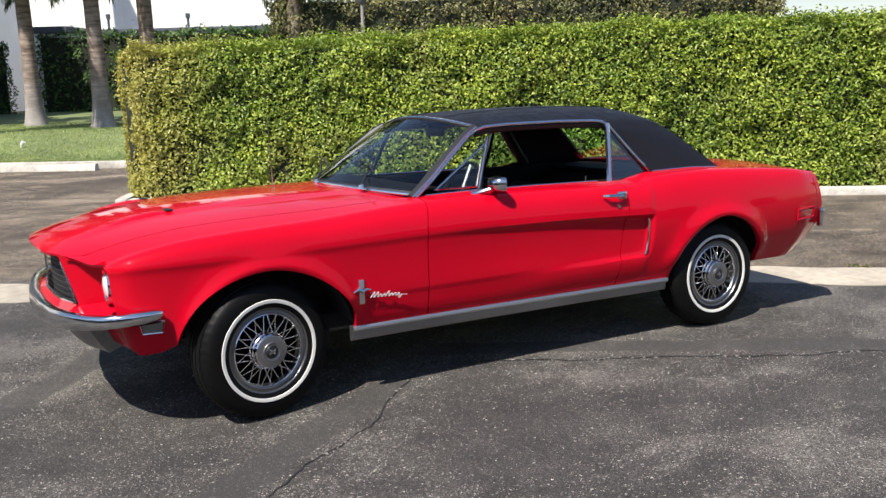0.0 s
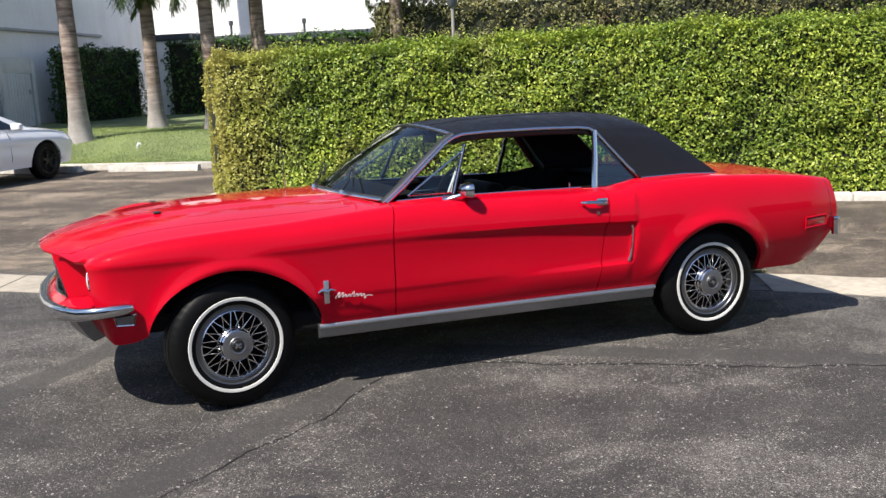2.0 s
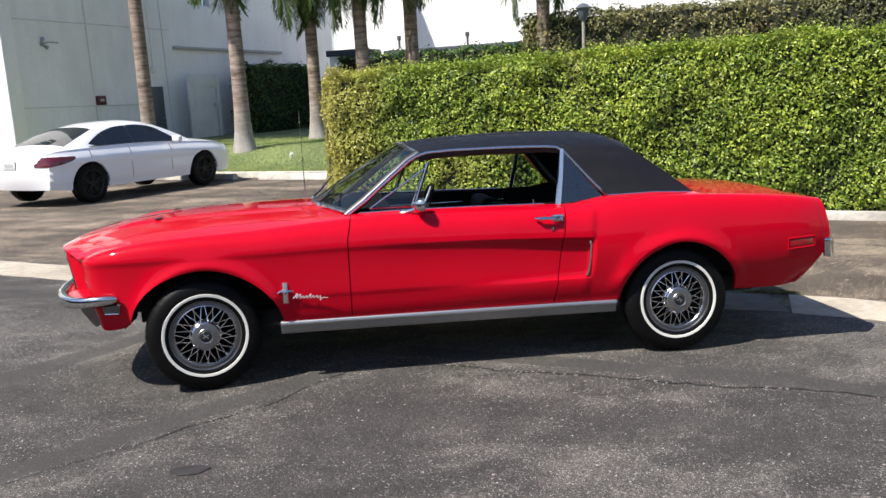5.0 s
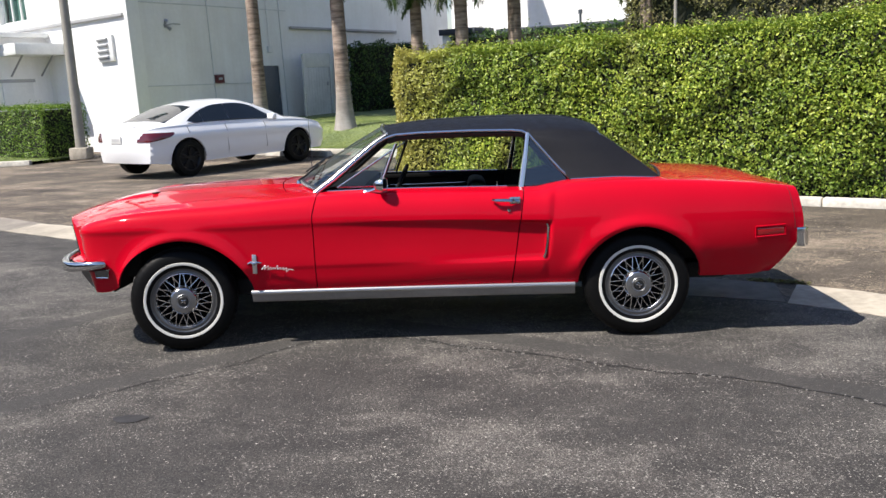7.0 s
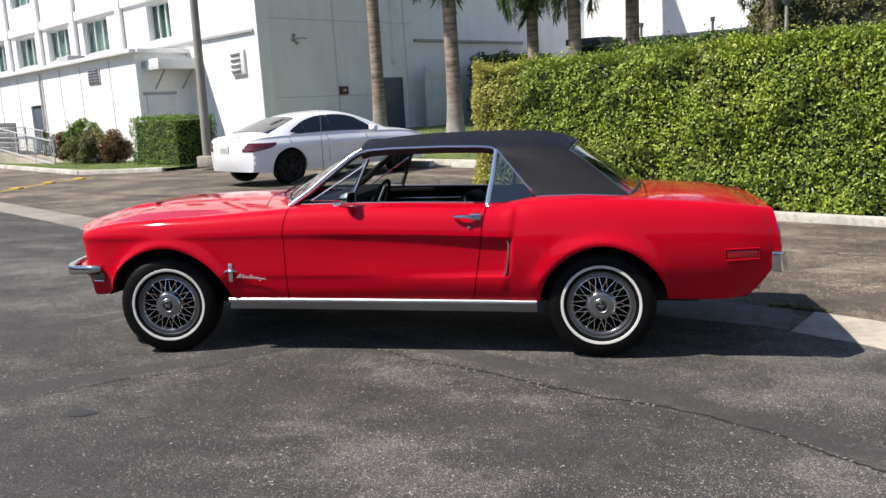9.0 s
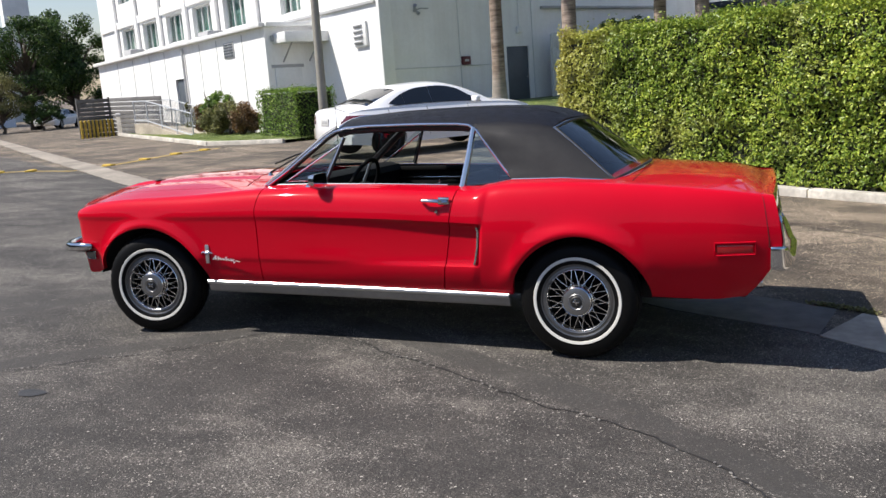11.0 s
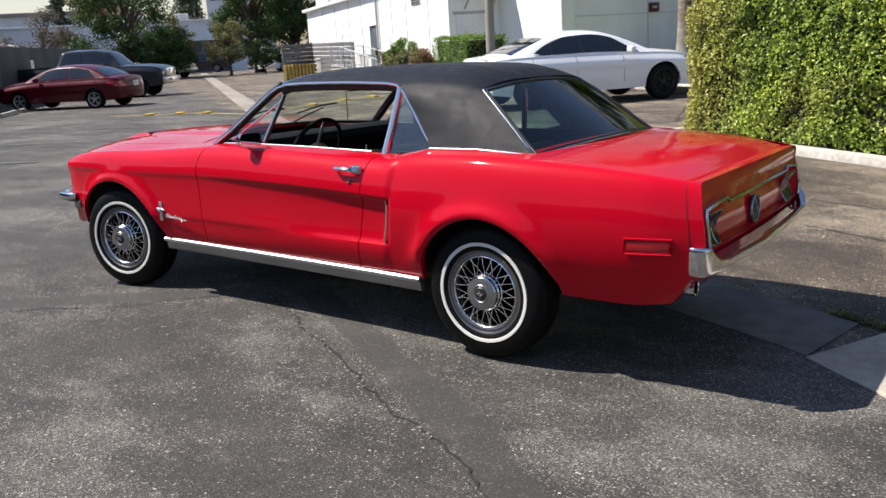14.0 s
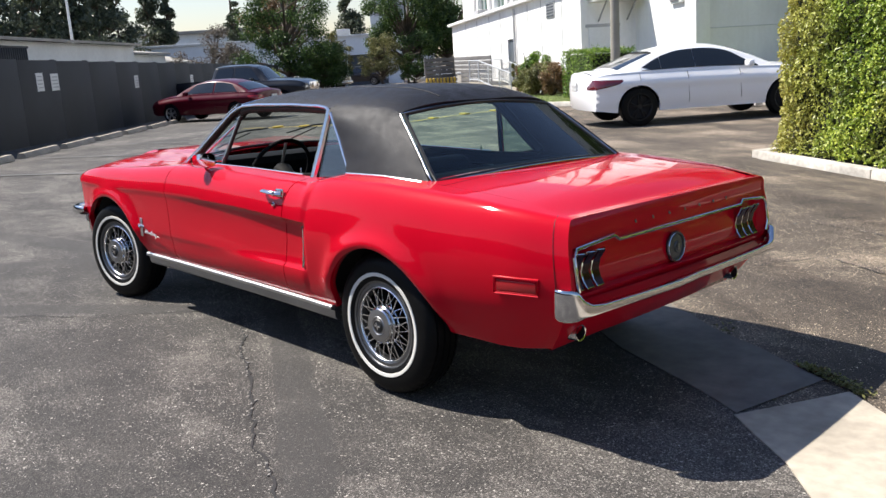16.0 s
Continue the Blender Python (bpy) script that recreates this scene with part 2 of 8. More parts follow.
def smear(m, colour, p0, p1, half, strength, bend=0.25):
    """An old seal coat, thin and ragged, from p0 to p1 on the ground."""
    t = Vector((p1[0] - p0[0], p1[1] - p0[1], 0))
    ln = t.length
    t.normalize()

    def vec(op, a, b):
        q = node(m, "ShaderNodeVectorMath")
        q.operation = op
        for src, i in ((a, 0), (b, 1)):
            if hasattr(src, "default_value"):
                join(m, src, q.inputs[i])
            else:
                q.inputs[i].default_value = src
        return q.outputs["Value" if op == "DOT_PRODUCT" else "Vector"]

    def fit_range(x, lo, hi, a, b):
        q = node(m, "ShaderNodeMapRange", **{"From Min": lo, "From Max": hi, "To Min": a, "To Max": b})
        q.interpolation_type = "SMOOTHSTEP"
        join(m, x, q.inputs["Value"])
        return q.outputs[0]

    def calc(op, a, b=0.0):
        q = node(m, "ShaderNodeMath")
        q.operation = op
        join(m, a, q.inputs[0])
        if hasattr(b, "default_value"):
            join(m, b, q.inputs[1])
        else:
            q.inputs[1].default_value = b
        return q.outputs[0]

    wave = node(m, "ShaderNodeTexNoise", Scale=1.3, Detail=6.0, Roughness=0.6)
    join(m, coords(m), wave.inputs["Vector"])
    moved = vec("MULTIPLY", vec("SUBTRACT", wave.outputs["Color"], (0.5, 0.5, 0.5)), (bend, bend, 0))
    at = vec("SUBTRACT", vec("ADD", coords(m), moved), (p0[0], p0[1], 0))
    across = calc("ABSOLUTE", vec("DOT_PRODUCT", at, (-t.y, t.x, 0)))
    along = vec("DOT_PRODUCT", at, tuple(t))
    mask = calc("MULTIPLY", fit_range(across, half * 0.88, half * 1.1, strength, 0.0), fit_range(along, -0.3, 0.3, 0.0, 1.0))
    mask = calc("MULTIPLY", mask, fit_range(along, ln - 0.3, ln + 0.3, 1.0, 0.0))
    return mixed(m, mask, colour, mixed(m, 0.82, colour, (0.038, 0.0355, 0.0345)))


for p0, p1, half, strength in (((-0.25, -0.30), (1.78, -1.48), 0.10, 0.85), ((1.72, -1.45), (3.45, -2.86), 0.105, 0.8), ((-0.6, -0.58), (-2.2, -1.78), 0.10, 0.85), ((-2.0, -1.68), (-5.0, -3.3), 0.13, 0.9),
                             ((-3.0, -0.2), (-7.0, -0.9), 0.14, 0.85), ((-2.4, 1.5), (-9.0, 5.2), 0.08, 0.5),
                             ((-3.4, -1.2), (-1.75, 0.85), 0.11, 0.85), ((3.40, 3.52), (3.82, 3.27), 0.11, 0.8), ((3.15, 2.80), (4.1, 2.32), 0.05, 0.8), ((3.02, 0.70), (3.75, 1.2), 0.13, 0.7), ((4.2, 1.4), (5.6, 0.7), 0.08, 0.7)):
    tone = smear(ASPHALT, tone, p0, p1, half, strength)
# beyond the gutter the asphalt is older, paler and browner
side = node(ASPHALT, "ShaderNodeVectorMath")
side.operation = "DOT_PRODUCT"
join(ASPHALT, coords(ASPHALT), side.inputs[0])
side.inputs[1].default_value = (0.55, 0.835, 0.0)
older = node(ASPHALT, "ShaderNodeMapRange", **{"From Min": 1.55, "From Max": 1.75})
join(ASPHALT, side.outputs["Value"], older.inputs["Value"])
tone = mixed(ASPHALT, older.outputs[0], tone, mixed(ASPHALT, 1.0, tone, (1.88, 1.66, 1.38), "MULTIPLY"))
drag = node(ASPHALT, "ShaderNodeMapping")
drag.inputs["Rotation"].default_value = (0, 0, radians(-LOT_YAW))
join(ASPHALT, v, drag.inputs["Vector"])
drawn = node(ASPHALT, "ShaderNodeMapping")
drawn.inputs["Scale"].default_value = (0.22, 2.0, 1)
join(ASPHALT, drag.outputs[0], drawn.inputs["Vector"])
lines = ramp(ASPHALT, noise_tex(ASPHALT, drawn.outputs[0], 1.0, 7, 0.66), [(0.38, (0.58, 0.56, 0.55)), (0.50, (0.95, 0.95, 0.95)), (0.66, (1.18, 1.18, 1.18))])
tone = mixed(ASPHALT, older.outputs[0], tone, mixed(ASPHALT, 1.0, tone, lines, "MULTIPLY"))
base(ASPHALT, mixed(ASPHALT, 1.0, tone, (1.01, 1.0, 0.95), "MULTIPLY"))
bump(ASPHALT, agg.outputs["Distance"], 0.45, 0.005)
SEALER = plain("dark_crack_sealer", (0.017, 0.016, 0.016), 0.75, 40, 0.25, 0.003)
CONCRETE = plain("weathered_concrete", (0.43, 0.378, 0.30), 0.85, 14, 0.28, 0.002)
# the coupe's shade on the gutter is put into this darker slab colour
SHADE_CONCRETE = plain("shade_darkened_concrete", (0.17, 0.156, 0.135), 0.85, 9, 0.4, 0.003)
OLD_CONCRETE = plain("dirty_old_concrete", (0.30, 0.265, 0.22), 0.9, 12, 0.35, 0.003)
CHIP = plain("pale_broken_edge", (0.27, 0.255, 0.235), 0.9, 60, 0.3, 0.003)
KERB_WHITE = plain("whitewashed_kerb", (0.58, 0.54, 0.47), 0.8, 18, 0.35, 0.004)
GRASS_SOIL = plain("lawn_soil", (0.17, 0.21, 0.08), 0.9, 14, 0.3, 0.01)
YELLOW = plain("worn_yellow_paint", (0.62, 0.42, 0.06), 0.7, 30, 0.25)
WHITE_LINE = plain("faded_white_paint", (0.15, 0.148, 0.143), 0.8, 30, 0.35)


def axis_steps(lo, mid_lo, mid_hi, hi, fine_step, coarse):
    out, x = [], mid_lo
    while x < mid_hi:
        out.append(x)
        x += fine_step
    out.append(mid_hi)
    left, step, x = [], fine_step, mid_lo
    while x > lo:
        step *= coarse
        x = max(lo, x - step)
        left.append(x)
    right, step, x = [], fine_step, mid_hi
    while x < hi:
        step *= coarse
        x = min(hi, x + step)
        right.append(x)
    return left[::-1] + out + right


gx, gy = axis_steps(-700, -16, 12, 700, 0.25, 1.2), axis_steps(-700, -7, 15, 700, 0.25, 1.2)
ground = part("ground", sheet([[(x, y, ground_z(x, y)) for y in gy] for x in gx]), ASPHALT)
tagged(ground, "worn grey asphalt of a parking lot", "asphalt", kind="structure")


# concrete valley gutter in slabs with open joints
def gutter_slabs():
    pts = GUTTER[1:]
    runs = []
    for (x0, y0), (x1, y1) in zip(pts, pts[1:]):
        k = max(1, int(math.hypot(x1 - x0, y1 - y0) / 0.15))
        runs += [(x0 + (x1 - x0) * i / k, y0 + (y1 - y0) * i / k) for i in range(k)]
    first = min(range(len(runs)), key=lambda i: abs(runs[i][0] - 2.47)) % 20
    gut = empty("gutter", kind="structure", label="pale concrete valley gutter set in the asphalt", category="gutter")
    for i in range(first, len(runs) - 3, 20):
        seg = runs[i:i + 21]
        rows = []
        for j, (x, y) in enumerate(seg):
            a, b = seg[max(0, j - 1)], seg[min(len(seg) - 1, j + 1)]
            t = Vector((b[0] - a[0], b[1] - a[1])).normalized()
            n2 = Vector((t.y, -t.x))
            sh = 0.007 if j == 0 else -0.007 if j == len(seg) - 1 else 0
            r = []
            for w, dz in ((0.0, -0.03), (0.0, 0.0), (0.14, 0.0), (0.28, 0.0), (0.43, 0.0), (0.575, 0.0), (0.575, -0.03)):
                # the asphalt laps raggedly over both edges
                q = w + (0.030 * noise.noise((x * 3.1, y * 3.1, w)) + 0.012 * noise.noise((x * 11, y * 11, w)) if w in (0.0, 0.575) else 0)
                px, py = x + n2.x * q + t.x * (sh + 0.24 * (w - 0.28)), y + n2.y * q + t.y * (sh + 0.24 * (w - 0.28))
                r.append((px, py, ground_z(px, py) + 0.006 + dz + 0.002 * max(0, -x - 8)))
            rows.append(r)
        part("slab", sheet(rows), SHADE_CONCRETE if 0.0 < sum(p[0] for p in seg) / len(seg) < 2.4 else CONCRETE if seg[0][0] > -4.5 else OLD_CONCRETE, gut)
    return gut


gutter_slabs()


def crack(name, pts, width, seed):
    """A wandering crack that thins and widens, with crumbled pale edges here and there."""
    rnd = random.Random(seed)
    line = []
    for (x0, y0), (x1, y1) in zip(pts, pts[1:]):
        k = max(1, int(math.hypot(x1 - x0, y1 - y0) / 0.03))
        line += [(x0 + (x1 - x0) * i / k, y0 + (y1 - y0) * i / k) for i in range(k)]
    off, rows = 0.0, []
    for i, (x, y) in enumerate(line):
        a, b = line[max(0, i - 3)], line[min(len(line) - 1, i + 3)]
        t = Vector((b[0] - a[0], b[1] - a[1])).normalized()
        off = off * 0.86 + rnd.uniform(-0.012, 0.012)
        w = width * (0.25 + 0.9 * abs(noise.noise((i * 0.11, seed, 0))) + rnd.uniform(0, 0.35))
        rows.append([(x - t.y * q, y + t.x * q, ground_z(x, y) + 0.0035) for q in (off - w / 2, off, off + w / 2)])
    ob = tagged(part(name, sheet(rows), SEALER), "dark jagged crack in the grey asphalt", "crack", kind="structure")
    for i in range(4, len(rows) - 4):
        if noise.noise((i * 0.07, seed + 5.0, 2)) > -0.05 and rnd.random() < 0.42:
            x, y, z = rows[i][rnd.choice((0, 2))]
            g, q = rnd.uniform(0, 3.1), rnd.uniform(0.004, 0.010)
            bm = prism([(q * (1 + 0.4 * rnd.random()) * math.cos(g + h), 0.6 * q * math.sin(g + h)) for h in (0, 1.2, 2.3, 3.4, 4.6)], 0.0, 0.004)
            part("chip", bm, CHIP, ob, m=pose(x, y, z - 0.002, 0, 0, rnd.uniform(0, 180)))
    return ob


CRACK_A = [(-0.3, -0.38), (-0.61, -0.66), (-0.79, -0.83), (-1.06, -1.13), (-1.33, -1.30), (-1.60, -1.51), (-1.93, -1.73), (-2.6, -2.2), (-3.4, -2.7), (-4.6, -3.3)]
CRACK_B = [(-0.4, -0.48), (-0.07, -0.69), (0.35, -0.94), (0.56, -1.01), (1.10, -1.31), (1.42, -1.49), (1.66, -1.60), (1.95, -1.80), (2.13, -1.95), (2.5, -2.3), (3.1, -2.9)]
crack("crack", CRACK_A, 0.011, 3)
crack("crack", CRACK_B, 0.020, 4)
crack("crack", [(1.0, 3.6), (1.14, 3.39), (1.25, 3.68), (1.57, 3.55), (1.9, 3.45), (2.6, 3.2), (3.5, 2.35), (4.0, 2.3), (5.2, 1.2)], 0.02, 7)
crack("crack", [(1.5, 2.3), (1.79, 2.72), (2.24, 2.5), (3.0, 2.1), (3.9, 1.45), (5.0, 0.6)], 0.016, 8)
crack("crack", [(-3.6, 12.0), (-2.1, 11.1), (-1.32, 8.6), (-0.43, 8.95), (0.28, 8.45)], 0.03, 9)
rows = []
for i in range(9):
    r0 = 0.085 * i / 8
    rows.append([(-1.31 + 1.0 * r0 * math.cos(g) * (1 + 0.15 * math.sin(3 * g)), -1.89 + 0.6 * r0 * math.sin(g), 0.004) for g in [2 * math.pi * k / 24 for k in range(24)]])
tagged(part("oil_stain", sheet(rows, closed_v=True), plain("oily_asphalt", (0.042, 0.041, 0.040), 0.6, 70, 0.35, 0.003)), "small dark oil stain on the asphalt", "stain", kind="structure")

# ---- the red coupe ----
RED = shader("glossy_red_paint", (0.47, 0.003, 0.014), 0.45, coat=1.0, spec=0.02)
RED.node_tree.nodes["Principled BSDF"].inputs["Coat IOR"].default_value = 1.27
RED.node_tree.nodes["Principled BSDF"].inputs["Coat Roughness"].default_value = 0.045
v = coords(RED)
base(RED, ramp(RED, noise_tex(RED, v, 2.0, 3), [(0.3, (0.45, 0.0014, 0.0125)), (0.7, (0.48, 0.0018, 0.0145))]))
bump(RED, noise_tex(RED, v, 260.0, 2), 0.02, 0.0006)
CHROME = shader("bright_chrome", (0.60, 0.60, 0.61), 0.09, 1.0)
rough_by(CHROME, noise_tex(CHROME, coords(CHROME), 18.0, 4), 0.05, 0.2)
POLISHED = shader("polished_aluminium", (0.66, 0.66, 0.66), 0.36, 1.0)
SPOKE = shader("bright_wire", (0.95, 0.95, 0.95), 0.22, 1.0)
# near black that puts the shade behind the spokes into the dish
DEEP = shader("dish_shade_black", (0.004, 0.004, 0.004), 0.9, spec=0.1)
TRIM = shader("satin_bright_trim", (0.66, 0.66, 0.67), 0.17, 1.0)
SCRIPT = shader("bright_script_metal", (0.9, 0.9, 0.9), 0.4, 0.7)
STEEL = shader("brushed_aluminium", (0.62, 0.62, 0.62), 0.36, 1.0)
VINYL = shader("black_grained_vinyl", (0.007, 0.007, 0.0095), 0.52, spec=0.25)
gr = node(VINYL, "ShaderNodeTexVoronoi", Scale=330.0)
join(VINYL, coords(VINYL), gr.inputs["Vector"])
bump(VINYL, gr.outputs["Distance"], 0.4, 0.002)
rough_by(VINYL, noise_tex(VINYL, coords(VINYL), 13.0, 7, 0.72), 0.22, 0.86)
CABIN = plain("black_cabin_vinyl", (0.005, 0.005, 0.0055), 0.7, 60, 0.25, spec=0.12)
RUBBER = plain("black_tyre_rubber", (0.0055, 0.0055, 0.0055), 0.5, 50, 0.25, 0.001, spec=0.12)
GASKET = shader("black_rubber_gasket", (0.012, 0.012, 0.012), 0.5)
UNDER = plain("dark_underbody", (0.012, 0.011, 0.011), 0.9, 20, 0.3)
WHITEWALL = plain("cream_whitewall", (0.74, 0.72, 0.66), 0.6, 25, 0.08)
GREY_DISC = plain("grey_wheel_disc", (0.10, 0.10, 0.10), 0.45, 40, 0.2, metal=0.6)
LAMP_RED = shader("red_lamp_lens", (0.30, 0.006, 0.010), 0.15, coat=0.6)
TAIL_LENS = shader("deep_red_tail_lens", (0.02, 0.002, 0.003), 0.2, spec=0.2)
RIM_GREY = plain("dull_grey_steel", (0.19, 0.19, 0.19), 0.33, 40, 0.15, metal=0.85)
FACE_GREY = plain("satin_grey_cap_face", (0.30, 0.30, 0.30), 0.34, 40, 0.12, metal=0.9)
ROCKER = plain("ribbed_aluminium", (0.34, 0.34, 0.34), 0.35, 40, 0.12, metal=0.9)
LAMP_CLEAR = shader("ribbed_clear_lens", (0.62, 0.62, 0.60), 0.18, coat=0.6)


def glass(name, colour, face_on=0.07):
    m = bpy.data.materials.new(name)
    m.use_nodes = True
    t = m.node_tree
    t.nodes.remove(t.nodes["Principled BSDF"])
    clear = t.nodes.new("ShaderNodeBsdfTransparent")
    clear.inputs["Color"].default_value = (*colour, 1)
    gloss = t.nodes.new("ShaderNodeBsdfGlossy")
    gloss.inputs["Roughness"].default_value = 0.02
    fr = t.nodes.new("ShaderNodeLayerWeight")
    fr.inputs["Blend"].default_value = 0.5
    power = t.nodes.new("ShaderNodeMath")
    power.operation = "POWER"
    power.inputs[1].default_value = 5.0
    join(m, fr.outputs["Facing"], power.inputs[0])
    scale = t.nodes.new("ShaderNodeMath")
    scale.operation = "MULTIPLY_ADD"
    scale.inputs[1].default_value, scale.inputs[2].default_value = 0.99 - face_on, face_on
    join(m, power.outputs[0], scale.inputs[0])
    mx = t.nodes.new("ShaderNodeMixShader")
    join(m, scale.outputs[0], mx.inputs[0])
    join(m, clear.outputs[0], mx.inputs[1])
    join(m, gloss.outputs[0], mx.inputs[2])
    join(m, mx.outputs[0], t.nodes["Material Output"].inputs["Surface"])
    return m


GLASS = glass("green_tinted_glass", (0.78, 0.86, 0.82))
GLASS_BACK = glass("dark_tinted_glass", (0.56, 0.80, 0.74))
GLASS_SIDE = glass("blue_tinted_glass", (0.46, 0.58, 0.59), 0.15)

coupe = empty("coupe_car", pose(0, 0.03, 0.0) @ pose(0, -0.85, 0) @ pose(0, 0, 0, -1.7) @ pose(0, 0.85, 0),
              label="glossy red classic two-door coupe with black vinyl roof", category="car")

SX = [-2.05, -1.98, -1.9, -1.8, -1.65, -1.5, -1.06, -0.79, -0.5, -0.3, 0.2, 0.62, 0.78, 0.88, 1.0, 1.3, 1.54, 1.87, 2.1, 2.28]
SZ = [0.762, 0.784, 0.806, 0.829, 0.851, 0.862, 0.882, 0.90, 0.918, 0.923, 0.915, 0.902, 0.90, 0.915, 0.933, 0.938, 0.929, 0.908, 0.885, 0.855]
SW = [0.748, 0.800, 0.826, 0.845, 0.860, 0.868, 0.872, 0.868, 0.865, 0.865, 0.867, 0.872, 0.875, 0.878, 0.882, 0.89, 0.888, 0.868, 0.842, 0.785]
ARCH_F, ARCH_R = (-1.34, 0.414, 0.36, 0.326), (1.385, 0.365, 0.345, 0.325)
GAP_F, GAP_R = -0.545, 0.668


def shoulder_z(x):
    return flow(SX, SZ, x)


def half_w(x):
    return flow(SX, SW, x)


def edge_y(x):
    """Half width at the shoulder's inner edge."""
    return half_w(x) - flow([-2.05, -1.6, -0.6, 1.0, 1.6, 2.28], [0.05, 0.075, 0.105, 0.115, 0.11, 0.07], x)


def char_z(x):
    return flow([-2.05, -1.86, -1.23, -0.5, 0.13, 0.9], [0.730, 0.748, 0.750, 0.757, 0.750, 0.722], x)


def sill_z(x):
    for c, r, z, h in (ARCH_F, ARCH_R):
        u = (x - c) / r
        if abs(u) <= 1:
            rise = z + h * ((1 - u * u) ** 0.5 if u < 0 and c < 0 else (1 - abs(u) ** 1.8) ** 0.55)
            return max(rise, 0.405) if u < 0 and c < 0 else rise
    return lerp([-2.05, -1.88, -1.80, -1.757, -1.755, -0.925, 1.019, 1.751, 2.0, 2.12, 2.28], [0.41, 0.375, 0.383, 0.405, 0.405, 0.352, 0.335, 0.345, 0.335, 0.335, 0.345], x)


def side_y(x, z):
    """Half width of the body at x, z."""
    w, top, ch = half_w(x), shoulder_z(x), char_z(x)
    ey = edge_y(x)
    c = flow([-2.0, -1.8, -1.2, -0.5, 0.2, 0.76], [0.004, 0.006, 0.005, 0.006, 0.014, 0.028], x)
    low = 0.495
    k, kf = smooth_step(-0.25, 0.45, x), smooth_step(-0.7, -0.1, x)
    if z >= ch:
        t = min(1, (z - ch) / (top - ch))
        front = ey + (w - ey) * (1 - t ** 2.1) ** (1 / 2.1)
    else:
        zs = [0.33, 0.40, low - 0.012, low + 0.012, 0.58, ch - 0.035, ch - 0.012, ch]
        ys = [w - 0.066, w - 0.034, w - 0.016 * k - 0.022 * (1 - k), w - (0.012 + 0.75 * c) * k - 0.015 * (1 - k), w - 0.012 * kf - 0.008 * (1 - kf) - c * 0.9, w - 0.003 - 0.004 * kf - 0.9 * c, w - 0.0012 - 0.0018 * kf - 0.6 * c, w]
        front = flow(zs, ys, z)
    if z >= 0.64:
        t = min(1, (z - 0.64) / (top - 0.64))
        rear = ey + (w - ey) * (1 - t ** 2.1) ** (1 / 2.1)
    else:
        u = smooth_step(1.05, 1.4, x)
        rear = flow([0.33, 0.40, 0.47, 0.55, 0.64], [w - 0.068 - 0.030 * u, w - 0.040 - 0.023 * u, w - 0.024 - 0.010 * u, w - 0.010, w], z)
    # the dummy scoop ends in a steep wall behind the door
    t = smooth_step(0.825, 0.868, x + (z - 0.6) * -0.12)
    y = front * (1 - t) + rear * t
    for cx, cz, rad, amp in ((-1.335, 0.29, 0.412, 0.027), (1.383, 0.29, 0.398, 0.026)):
        r = math.hypot(x - cx, z - cz)
        y += amp * math.exp(-((r - rad) / 0.042) ** 2) * smooth_step(0.37, 0.47, z)
    return y


def skew_x(x, z):
    """Panel gaps lean, and the tail overhangs."""
    x2 = x + 0.16 * (z - 0.62) * max(0, 1 - abs(x - GAP_R) / 0.17)
    x2 += 0.22 * max(0, z - 0.80) * max(0, 1 - abs(x - GAP_F) / 0.2)
    if x > 2.0:
        end = tail_x(z)
        x2 += (x - 2.0) / 0.28 * (end - 2.28)
    if x < -1.9:
        end = flow([0.37, 0.50, 0.60, 0.72, 0.76, 0.785], [-1.93, -1.962, -1.975, -1.982, -1.995, -2.015], z)
        x2 += (-1.9 - x) / 0.15 * (end + 2.05)
    return x2


def askew(y, z=0.7):
    """The tail panel stands a little out of square, less so at its upper lip."""
    return -0.026 * (y + 0.76) * (1 - 0.65 * smooth_step(0.78, 0.86, z))


def tail_x(z):
    return flow([0.33, 0.40, 0.45, 0.51, 0.57, 0.62, 0.70, 0.75, 0.80, 0.83, 0.86, 0.91], [2.19, 2.25, 2.285, 2.322, 2.354, 2.365, 2.356, 2.347, 2.338, 2.331, 2.318, 2.285], z)


def nose_x(y):
    return flow([0, 0.33, 0.50, 0.56, 0.62, 0.67, 0.705, 0.735], [-2.235, -2.205, -2.135, -2.10, -2.065, -2.032, -2.01, -1.985], abs(y))


def hood_z(x, y):
    zc = flow([-2.24, -2.15, -1.96, -1.79, -1.5, -1.1, -0.6], [0.818, 0.845, 0.888, 0.917, 0.942, 0.955, 0.957], x)
    f = min(1, abs(y) / edge_y(x))
    zs = shoulder_z(x)
    z = zs + (zc - zs) * (1 - f ** 2.3)
    # raised centre panel of the hood
    z += 0.008 * smooth_step(0.40, 0.34, abs(y)) * smooth_step(-2.2, -1.9, x) if abs(y) < 0.45 else 0
    # the lip turns down, most at the grille's corners
    near = max(0, 1 - (x - nose_x(y)) / 0.14)
    return z - near ** 2 * 0.012


def deck_z(x, y):
    zc = flow([1.5, 1.7, 1.95, 2.15, 2.28], [0.948, 0.948, 0.938, 0.921, 0.905], x)
    zs = shoulder_z(x)
    g = min(1, abs(y) / edge_y(x))
    roll = 0.043 * max(0, (x - 2.09) / 0.185) ** 2 * (1 - g ** 2.4)
    return zs + (zc - zs) * (1 - g ** 2.4) - roll


def lid_y(x):
    """Half width of the boot lid."""
    return lerp([1.5, 1.64, 2.28], [0.688, 0.690, 0.700], x)


def seam_y(x):
    return flow([-2.14, -2.09, -2.0, -1.9, -1.75, -1.4, -0.6], [0.50, 0.548, 0.595, 0.618, 0.632, 0.645, 0.665], x)


